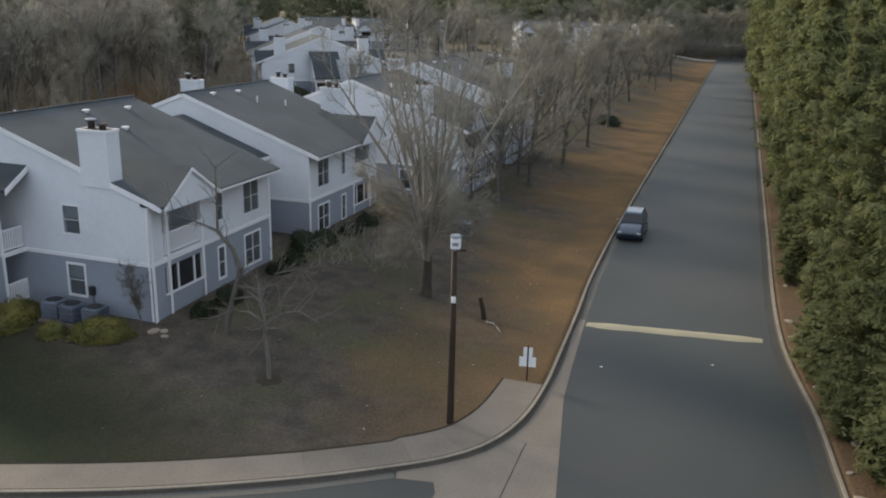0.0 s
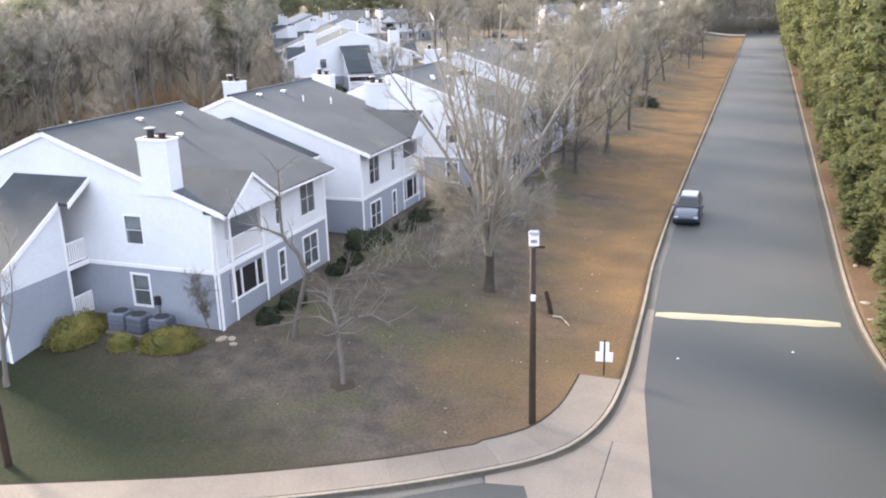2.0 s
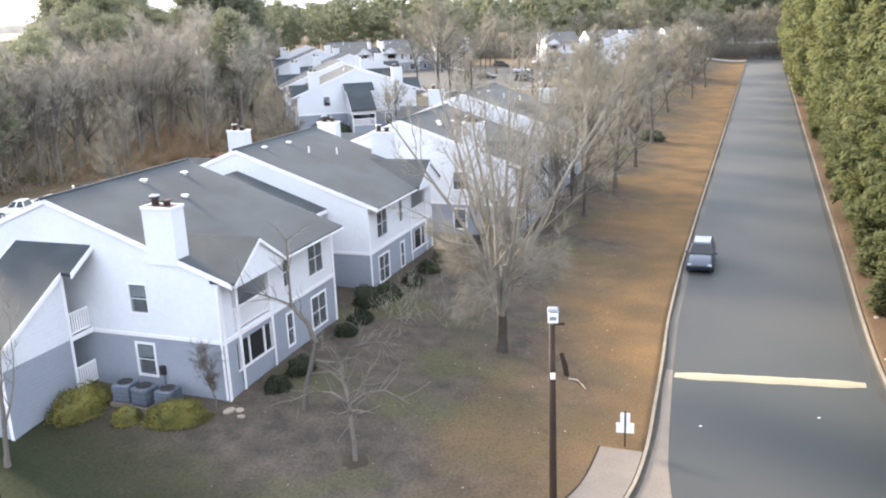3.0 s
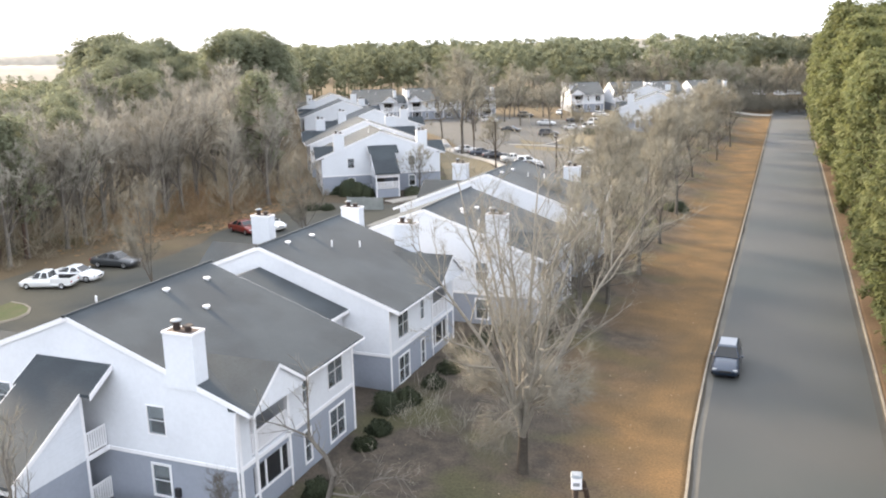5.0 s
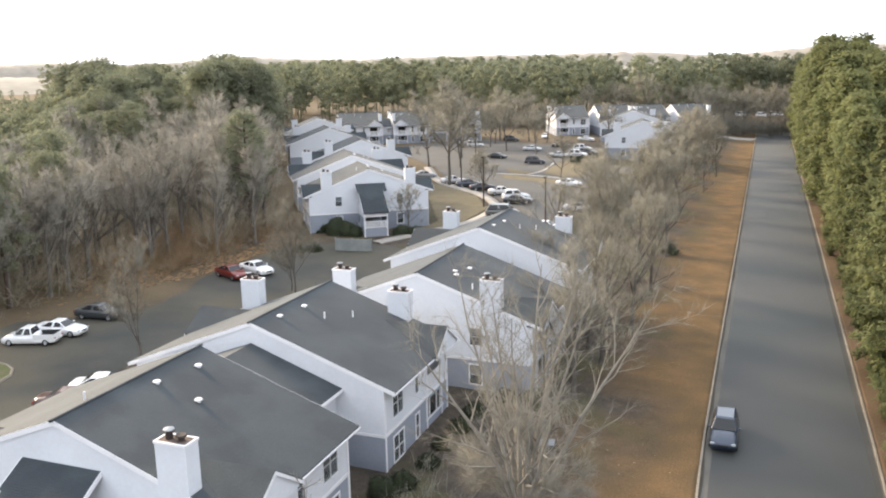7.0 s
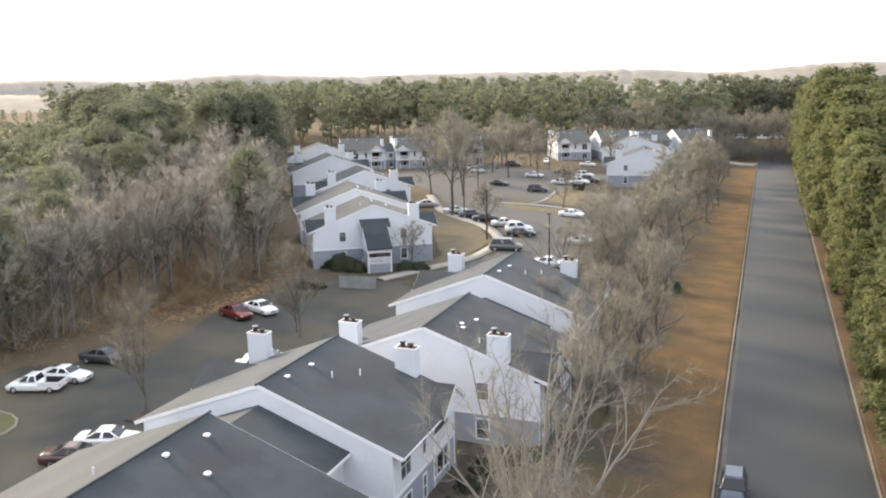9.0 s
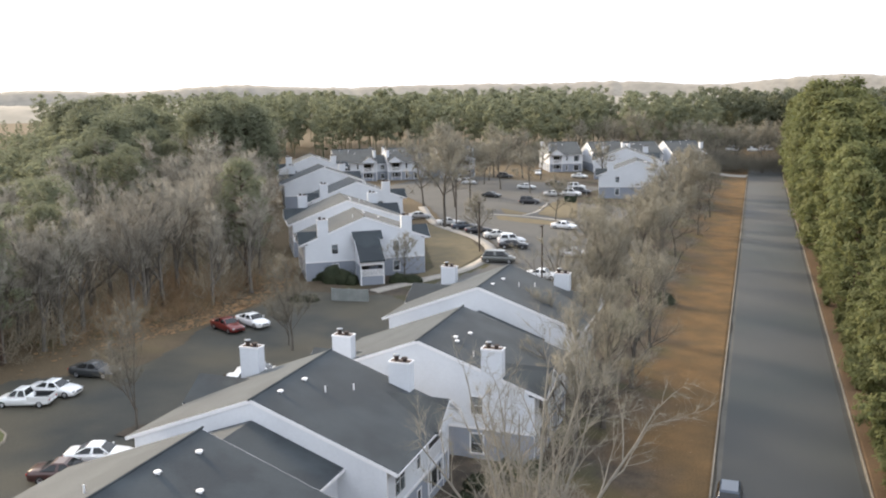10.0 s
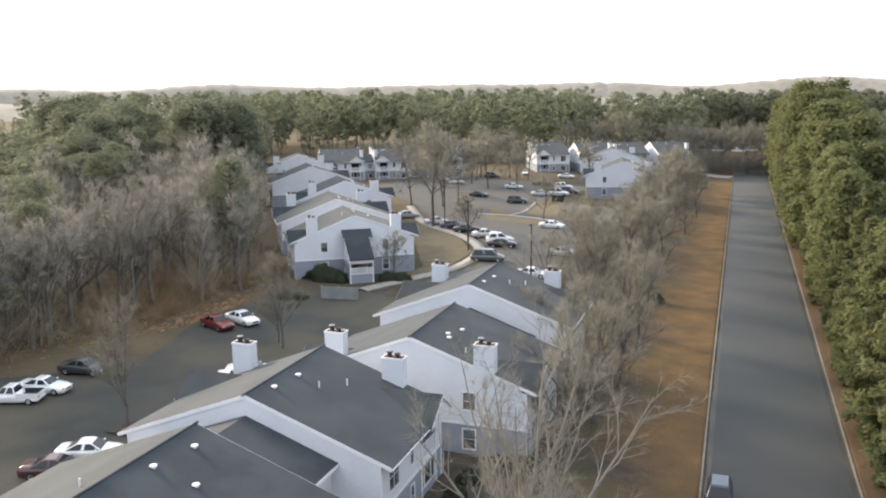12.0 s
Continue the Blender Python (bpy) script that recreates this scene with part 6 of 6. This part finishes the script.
parked("sedan", "white sedan behind the joined house", (0.75, 0.76, 0.77), -46.3, 64.2, 112)
parked("sedan", "white sedan behind the joined house", (0.75, 0.76, 0.77), -45.8, 67.4, 112)
M_ISLAND = material("island_grass", (0.10, 0.115, 0.045), (0.13, 0.12, 0.06), 0.95, 6, 0.8, bump=0.4)
ISLAND = [(-60, 46), (-57.2, 46.2), (-56.3, 47.0), (-56.0, 48.2), (-56.3, 49.4), (-57.2, 50.4), (-58.4, 51.0), (-60, 51.2)]
draped("island", ISLAND, 0.16, 0.15, M_ISLAND, "green grass island in the parking lot", "lawn")
strip("kerb", ISLAND, 0.18, 0.19, M_KERB, "pale concrete kerb round a grass island", "kerb")
draped("island", [(-49.3, 52.9), (-47.3, 52.7), (-46.5, 54.6), (-47.8, 55.6), (-49.2, 54.9)], 0.14, 0.15, M_GRASS, "bare earth island round a small tree", "lawn")
for x, y, turn, kind in ((-13.8, 367, 80, "van"), (-6.2, 370, 95, "suv"), (-1.2, 375, 90, "van")):
    parked(kind, "white car beyond the end of the street", (0.72, 0.73, 0.74), x, y, turn, 1.1)
FAR_CARS = [("van", "grey van in the far lot", (0.10, 0.105, 0.10), -39.2, 119.5), ("sedan", "black sedan in the far lot", (0.02, 0.022, 0.028), -40.0, 130.5), ("suv", "white car in the far lot", (0.72, 0.73, 0.75), -41.3, 134.0),
            ("sedan", "silver sedan in the far lot", (0.55, 0.55, 0.54), -45.0, 138.5), ("sedan", "black sedan in the far lot", (0.02, 0.022, 0.03), -49.6, 142.5), ("sedan", "dark blue sedan in the far lot", (0.04, 0.05, 0.07), -53.3, 146.0),
            ("sedan", "silver sedan in the far lot", (0.5, 0.5, 0.5), -57.5, 149.5), ("sedan", "grey sedan in the far lot", (0.3, 0.3, 0.31), -65.5, 155.5)]
for kind, label, colour, x, y in FAR_CARS:
    parked(kind, label, colour, x, y, 118 if y > 132 else 100)
for i, (x, y, turn) in enumerate(((-50.3, 236, 80), (-70.3, 232, 95), (-58, 208, 85), (-46, 210, 90), (-53, 217, 100), (-75, 215, 95), (-80, 222, 110), (-43, 201, 85))):
    dark = i % 3 == 1
    parked("suv" if i % 2 else "sedan", "dark car before the far houses" if dark else "pale car before the far houses", (0.03, 0.032, 0.036) if dark else (0.6, 0.61, 0.62), x, y, turn)
for kind, label, colour, x, y, turn in (("sedan", "black sedan across the far lot", (0.02, 0.022, 0.025), -61.5, 190, 80), ("suv", "dark car across the far lot", (0.03, 0.03, 0.035), -50.5, 181.5, 100), ("sedan", "silver sedan across the far lot", (0.5, 0.5, 0.5), -48.3, 195, 90),
                                        ("suv", "white car across the far lot", (0.7, 0.7, 0.7), -44.5, 197, 90), ("sedan", "white sedan by the tan island", (0.72, 0.72, 0.73), -36.5, 151, 80), ("sedan", "white sedan before the far houses", (0.72, 0.72, 0.73), -63.5, 243, 10), ("sedan", "silver sedan behind bare trees", (0.5, 0.5, 0.52), -30, 128, 90), ("sedan", "white sedan behind bare trees", (0.7, 0.7, 0.7), -31, 112, 90)):
    parked(kind, label, colour, x, y, turn)


# ---- lawn furniture and planting ----
def shrub_mesh(name, seed, rx, ry, rz, mat, count=900, leaf=0.05):
    """A clipped shrub: many small leaves through an uneven rounded body."""
    rng = np.random.default_rng(seed)
    d = rng.normal(size=(count, 3))
    d /= np.linalg.norm(d, axis=1, keepdims=True)
    d[:, 2] = np.abs(d[:, 2]) * 1.0 - 0.08
    lump = np.array([1 + 0.34 * noise.noise((p[0] * 2.2 + seed, p[1] * 2.2, p[2] * 2.2)) for p in d])
    c = d * (lump * rng.uniform(0.72, 1.04, count) ** 0.6)[:, None] * [rx, ry, rz]
    way = d * 0.7 + rng.normal(size=(count, 3)) * 0.7
    way /= np.linalg.norm(way, axis=1, keepdims=True)
    side = np.cross(way, rng.normal(size=(count, 3)))
    side /= np.linalg.norm(side, axis=1, keepdims=True)
    v = np.stack([c - way * leaf, c + side * leaf * 0.6, c + way * leaf, c - side * leaf * 0.6], 1).reshape(-1, 3)
    core = Build()
    n, m_ = 14, 7
    for j in range(m_):
        for i in range(n):
            a, e = 2 * math.pi * i / n, math.pi / 2 * j / (m_ - 1) * 0.98
            p = (math.cos(a) * math.cos(e), math.sin(a) * math.cos(e), math.sin(e))
            q = 0.84 * (1 + 0.34 * noise.noise((p[0] * 2.2 + seed, p[1] * 2.2, p[2] * 2.2)))
            core.v.append((p[0] * rx * q, p[1] * ry * q, p[2] * rz * q - (0.1 if j == 0 else 0)))
    core.f = [(j * n + i, j * n + (i + 1) % n, (j + 1) * n + (i + 1) % n, (j + 1) * n + i) for j in range(m_ - 1) for i in range(n)] + [tuple((m_ - 1) * n + i for i in range(n))]
    return core.mesh(name + "_body", mat, smooth=True), soup(name + "_leaves", v, np.arange(count * 4).reshape(-1, 4), mat)


def shrub(seed, x, y, rx, ry, rz, mat, label, turn=0, group="shrubs", count=900):
    plant("shrub", shrub_mesh("shrub", seed, rx, ry, rz, mat, count), pose(x, y, height(x, y) - 0.02, 0, 0, turn), label, "shrub", group, ("body", "leaves"))


shrub(1, -28.9, 27.3, 1.0, 1.5, 1.15, M_YSHRUB, "large yellow-green shrub beside the stair tower", 0, count=3200)
shrub(2, -26.55, 27.2, 0.62, 0.55, 0.62, M_YSHRUB, "small yellow-green shrub before the air conditioners")
shrub(3, -24.6, 27.75, 1.4, 0.8, 0.95, M_YSHRUB, "long yellow-green shrub before the air conditioners", 22, count=3200)
for i, (x, y, r, h) in enumerate(((-21.9, 31.2, 0.6, 0.65), (-21.7, 32.9, 0.7, 0.8), (-21.8, 37.6, 0.6, 0.6), (-21.9, 39.4, 0.7, 0.7), (-22.6, 42.0, 0.9, 1.2), (-22.0, 43.2, 0.8, 1.0), (-21.6, 46.0, 0.7, 0.8), (-21.6, 48.4, 0.75, 0.8), (-21.5, 51.0, 0.8, 0.9), (-21.4, 53.5, 0.8, 0.9), (-20.0, 56.0, 1.1, 1.1), (-18.4, 57.0, 1.0, 1.0))):
    shrub(20 + i, x, y, r, r * 1.05, h, M_HEDGE, "rounded dark green shrub along the house front", count=1500)
for i, (x, y, r, h) in enumerate(((-57.7, 102.6, 1.7, 1.9), (-56.2, 101.6, 1.9, 2.5), (-54.6, 101.4, 1.6, 2.0), (-53.4, 101.2, 1.2, 1.4), (-59.5, 103.5, 1.4, 1.4), (-58.8, 102.2, 1.2, 1.2), (-47.8, 103.6, 1.5, 1.3), (-46.0, 103.9, 1.4, 1.2), (-54.4, 92.4, 1.0, 0.9), (-56.2, 92.0, 1.1, 0.9))):
    shrub(50 + i, x, y, r, r * 0.9, h, M_HEDGE, "large dark shrub before the far house", count=1500)


M_AC = material("blue_grey_enamel", (0.145, 0.165, 0.205), (0.105, 0.122, 0.155), 0.5, 8, 1.5, per_object=0.35)


def ac_unit(x, y, turn):
    root = thing("air_conditioner", "grey outdoor air conditioner unit on a pad", "air conditioner", "air conditioners")
    part("pad", Build().box(-0.5, -0.5, -0.1, 0.5, 0.5, 0.06), M_CONCRETE, root)
    part("cabinet", Build().box(-0.4, -0.4, 0.06, 0.4, 0.4, 0.84), M_AC, root, bevel=0.05)
    for i in range(8):
        z = 0.14 + i * 0.085
        part("louvre", Build().box(-0.412, -0.412, z, 0.412, 0.412, z + 0.03), M_AC, root)
    part("fan_grille", Build().lathe(0, 0, [(0.84, 0.33), (0.87, 0.33), (0.875, 0.28), (0.85, 0.26), (0.85, 0.05)], 20), M_BLACK, root, "dark round fan grille")
    root.matrix_basis = pose(x, y, height(x, y) + 0.02, 0, 0, turn)


ac_unit(-27.55, 28.5, 4)
ac_unit(-26.55, 28.45, -6)
ac_unit(-25.45, 28.55, 3)

meter = thing("meter_box", "dark electricity meter box on the grey wall", "meter box")
part("box", Build().box(-26.5, 29.44, 1.95, -26.25, 29.597, 2.35), M_BLACK, meter, bevel=0.01)
part("conduit", Build().box(-26.4, 29.53, 1.2, -26.34, 29.595, 1.95), M_STEEL, meter)
tagged(part("downspout", Build().tube([(-23.28, 29.53, 1.15), (-23.28, 29.53, 3.6), (-23.2, 29.53, 6.1)], [0.05, 0.05, 0.05], 8), M_TRIM), "white rain downspout at the house corner", "downspout")


def lamp_pole(x, y, tall, turn):
    """A dark wooden pole that carries a box lantern."""
    root = thing("street_lamp", "dark pole with a white box lantern", "street lamp", "lamp poles")
    part("pole", Build().lathe(0, 0, [(-0.3, 0.13), (0.0, 0.13), (tall * 0.5, 0.115), (tall, 0.095)], 12), M_POLE, root, "dark stained wooden pole", smooth=True)
    part("bracket", Build().box(-0.05, -0.05, tall - 0.1, 0.05, 0.05, tall + 0.12), M_STEEL, root)
    lantern = part("lantern", Build().box(-0.13, -0.16, tall + 0.08, 0.2, 0.16, tall + 0.44), M_TRIM, root, "white box lantern", bevel=0.02)
    part("lens", Build().box(-0.07, -0.17, tall + 0.2, 0.14, -0.162, tall + 0.31), M_STEEL, lantern)
    part("bracket", Build().box(0.06, -0.03, tall - 0.02, 0.4, 0.03, tall + 0.06), M_POLE, root, "dark steel bracket")
    part("cap", Build().hexa([(-0.15, -0.18, tall + 0.48), (0.22, -0.18, tall + 0.48), (0.22, 0.18, tall + 0.48), (-0.15, 0.18, tall + 0.48), (-0.11, -0.14, tall + 0.55), (0.18, -0.14, tall + 0.55), (0.18, 0.14, tall + 0.55), (-0.11, 0.14, tall + 0.55)]), M_STEEL, lantern)
    part("neck", Build().box(-0.06, -0.1, tall + 0.44, 0.13, 0.1, tall + 0.48), M_STEEL, lantern)
    part("plate", Build().box(-0.06, -0.16, tall * 0.715, 0.1, -0.10, tall * 0.715 + 0.23), M_TRIM, root, "small white plate", bevel=0.02)
    root.matrix_basis = pose(x, y, height(x, y), 0, 0, turn)


lamp_pole(-9.05, 27.3, 6.45, 12)
lamp_pole(-24.75, 19.4, 6.45, 30)

board = thing("sign", "white stepped sign boards on a dark post", "sign")
part("post", Build().box(-0.03, -0.03, -0.2, 0.03, 0.03, 1.5), M_POLE, board)
part("board", Build().box(-0.18, -0.06, 0.98, -0.035, -0.035, 1.42), M_TRIM, board)
part("board", Build().box(0.035, -0.06, 0.98, 0.18, -0.035, 1.42), M_TRIM, board)
part("board", Build().box(-0.33, -0.06, 0.6, -0.035, -0.035, 1.0), M_TRIM, board)
part("board", Build().box(0.035, -0.06, 0.6, 0.33, -0.035, 1.0), M_TRIM, board)
board.matrix_basis = pose(-7.34, 31.9, height(-7.34, 31.9), 0, 0, 8)

stump = thing("post", "short dark leaning wooden post on the lawn", "post")
part("timber", Build().tube([(0, 0, -0.2), (-0.12, 0.02, 0.5), (-0.28, 0.05, 1.05)], [0.12, 0.12, 0.1], 8), M_POLE, stump)
stump.matrix_basis = pose(-10.75, 37.6, height(-10.75, 37.6))
branch = thing("branch", "pale fallen branch lying on the grass", "branch")
part("stick", Build().tube([(0, 0, 0.06), (0.4, -0.1, 0.1), (0.7, -0.5, 0.07), (0.95, -0.9, 0.05)], [0.05, 0.05, 0.04, 0.02], 6), M_TWIG, branch)
branch.matrix_basis = pose(-10.6, 37.2, height(-10.6, 37.2))
M_BOX = material("dull_grey_paint", (0.075, 0.082, 0.10), (0.055, 0.062, 0.075), 0.7, 8, 1.5)
box_ = thing("utility_box", "grey metal utility cabinet behind the lawn tree", "utility box")
part("pad", Build().box(-0.9, -0.7, -0.1, 0.9, 0.7, 0.08), M_CONCRETE, box_)
part("cabinet", Build().box(-0.75, -0.55, 0.08, 0.75, 0.55, 1.0), M_BOX, box_, bevel=0.04)
part("lid", Build().box(-0.8, -0.6, 1.0, 0.8, 0.6, 1.07), M_STEEL, box_, "pale grey lid", bevel=0.02)
box_.matrix_basis = pose(-16.0, 50.4, height(-16.0, 50.4), 0, 0, 10) @ Matrix.Scale(0.72, 4)

# torn white sheets left on the asphalt behind the houses
M_SHEET = material("white_plastic_sheet", (0.62, 0.62, 0.62), (0.5, 0.5, 0.49), 0.6, 5, 1.5, bump=0.3)
rng_d = random.Random(5)
for i in range(7):
    x, y, r = -49.4 + 0.36 * i + rng_d.uniform(-0.2, 0.2), 66.0 + 0.35 * i + rng_d.uniform(-0.35, 0.35), rng_d.uniform(0.25, 0.5)
    b = Build().lathe(0, 0, [(0.0, r), (0.07, r * 0.95), (0.16, r * 0.6), (0.2, r * 0.2)], 9)
    b.v = [(px * (1 + 0.4 * noise.noise((px * 3, py * 3, i))), py * 0.7 * (1 + 0.4 * noise.noise((py * 3, i, px))), pz * (1 + 0.6 * noise.noise((px * 4, py * 4, i + 9)))) for px, py, pz in b.v]
    sheet_ob = tagged(part("plastic_sheet", b, M_SHEET), "crumpled white plastic sheet on the asphalt", "litter", "litter")
    sheet_ob.matrix_basis = pose(x, y, height(x, y) + 0.05, 0, 0, rng_d.uniform(0, 360))
M_BIN = material("dark_green_paint", (0.018, 0.035, 0.018), (0.03, 0.045, 0.024), 0.6, 6, 1.0)
bin_ = thing("dumpster", "dark green steel dumpster in the far lot", "dumpster")
part("body", Build().hexa([(-1.1, -0.75, 0.15), (1.1, -0.75, 0.15), (1.1, 0.6, 0.15), (-1.1, 0.6, 0.15), (-1.2, -0.8, 1.4), (1.2, -0.8, 1.4), (1.2, 0.8, 1.75), (-1.2, 0.8, 1.75)]), M_BIN, bin_, bevel=0.02)
for sx in (-0.6, 0.6):
    part("lid", Build().hexa([(sx - 0.58, -0.84, 1.41), (sx + 0.58, -0.84, 1.41), (sx + 0.58, 0.82, 1.765), (sx - 0.58, 0.82, 1.765), (sx - 0.58, -0.84, 1.46), (sx + 0.58, -0.84, 1.46), (sx + 0.58, 0.82, 1.815), (sx - 0.58, 0.82, 1.815)]), M_BLACK, bin_, "black lid")
for sx in (-0.9, 0.9):
    part("skid", Build().box(sx - 0.08, -0.7, 0.0, sx + 0.08, 0.6, 0.149), M_BIN, bin_)
bin_.matrix_basis = pose(-42.4, 185.5, height(-42.4, 185.5) + 0.12, 0, 0, -12)

# fence round the bins before the far house, lamp pole beside it
M_FENCE = material("weathered_fence", (0.29, 0.31, 0.30), (0.22, 0.24, 0.235), 0.85, 8, 1.0)
fence = thing("bin_screen", "grey boarded bin screen beside the parking lot", "fence")
for i in range(15):
    part("board", Build().box(-1.8 + i * 0.3, -0.03, 0.05, -1.51 + i * 0.3, 0.03, 1.5 + 0.03 * (i % 2)), M_FENCE, fence)
for x in (-1.8, 0.3, 2.65):
    part("post", Build().box(x - 0.06, 0.034, -0.3, x + 0.06, 0.15, 1.6), M_FENCE, fence)
fence.matrix_basis = pose(-50.3, 93.4, height(-50.3, 93.4), 0, 0, 8)
for x, y in ((-44.2, 126.3), (-54.5, 145.4), (-62, 176), (-30.4, 109.0)):
    pole = thing("light_pole", "tall dark light pole beside the parking lot", "light pole", "lot light poles")
    part("pole", Build().lathe(0, 0, [(-0.2, 0.12), (4, 0.1), (7.6, 0.07)], 8), M_POLE, pole)
    part("lamp_head", Build().box(-0.15, -0.6, 7.5, 0.15, 0.1, 7.66), M_POLE, pole, bevel=0.02)
    pole.matrix_basis = pose(x, y, height(x, y))

# pale stones under the pines, scraps on the street, bare soil round the small tree
M_STONE = material("pale_stone", (0.36, 0.30, 0.24), (0.27, 0.22, 0.18), 0.9, 10, 2.0, bump=0.5)
for i, (x, y, r) in enumerate(((3.07, 49.1, 0.15), (3.0, 43.2, 0.19), (3.05, 41.0, 0.15), (3.75, 35.5, 0.2), (4.65, 31.0, 0.16), (4.4, 27.2, 0.18), (4.25, 28.8, 0.11), (-22.9, 29.0, 0.22), (-22.5, 29.2, 0.17), (-22.2, 28.8, 0.14))):
    rock = Build().lathe(0, 0, [(-0.05, r * 0.9), (r * 0.18, r), (r * 0.36, r * 0.7), (r * 0.42, r * 0.2)], 7)
    rock.v = [(px * (1 + 0.3 * noise.noise((px * 3, i, pz))), py * 1.4, pz * (1 + 0.4 * noise.noise((i, py * 4, pz)))) for px, py, pz in rock.v]
    stone = tagged(part("stone", rock, M_STONE), "pale weathered stone lying on bare soil", "stone", "pale stones")
    stone.matrix_basis = pose(x, y, height(x, y), 0, 0, 50 * i)
for x, y in ((-4.76, 34.55), (-0.33, 36.51)):
    scrap = tagged(part("paper_scrap", Build().prism([(-0.06, -0.04, 0.02), (0.05, -0.05, 0.024), (0.06, 0.03, 0.03), (-0.03, 0.05, 0.022)], (0, 0, 0.006)), M_TRIM), "small white scrap on the asphalt", "litter", "litter")
    scrap.matrix_basis = pose(x, y, 0)
for x, y, r in ((-16.5, 27.5, 0.5),):
    ring = [(x + r * (1 + 0.25 * noise.noise((k, x, 0))) * math.cos(k * math.pi / 8), y + r * (1 + 0.25 * noise.noise((k, y, 3))) * math.sin(k * math.pi / 8)) for k in range(16)]
    v = [(x, y, height(x, y) + 0.09)] + [(a, c_, height(a, c_) + 0.03) for a, c_ in ring]
    tagged(new("bare_soil", soup("bare_soil", v, [(0, k + 1, (k + 1) % 16 + 1) for k in range(16)], M_SOILSHADE)), "dark bare soil round a tree trunk", "soil", kind="structure")
shrub(70, -15.4, 107.8, 1.9, 1.4, 1.5, M_HEDGE, "dark rounded shrub on the tan verge", count=900)

# litter and leaves on the lawn
rng_l = np.random.default_rng(77)
n_l = 420
lx, ly = rng_l.uniform(-24, -7.8, n_l), rng_l.uniform(22, 75, n_l)
keep = np.array([ly[i] > 33 or ly[i] > 26 + 0.45 * (lx[i] + 7.5) + 1.5 for i in range(n_l)])
lx, ly = lx[keep], ly[keep]
lz = np.array([height(x, y) + 0.06 for x, y in zip(lx, ly)])
c = np.stack([lx, ly, lz], 1)
size = rng_l.uniform(0.012, 0.034, (len(lx), 1))
u_, w_ = rng_l.normal(size=(len(lx), 3)) * [1, 1, 0.3], rng_l.normal(size=(len(lx), 3)) * [1, 1, 0.3]
v = np.stack([c - u_ * size, c - w_ * size, c + u_ * size, c + w_ * size], 1).reshape(-1, 3)
M_LEAF = material("dry_leaf", (0.30, 0.22, 0.14), (0.45, 0.40, 0.34), 0.9, 3, 1.5, bump=0)
tagged(new("fallen_leaves", soup("fallen_leaves", v, np.arange(len(v)).reshape(-1, 4), M_LEAF)), "dry pale leaves scattered on the lawn", "leaves", kind="stuff")
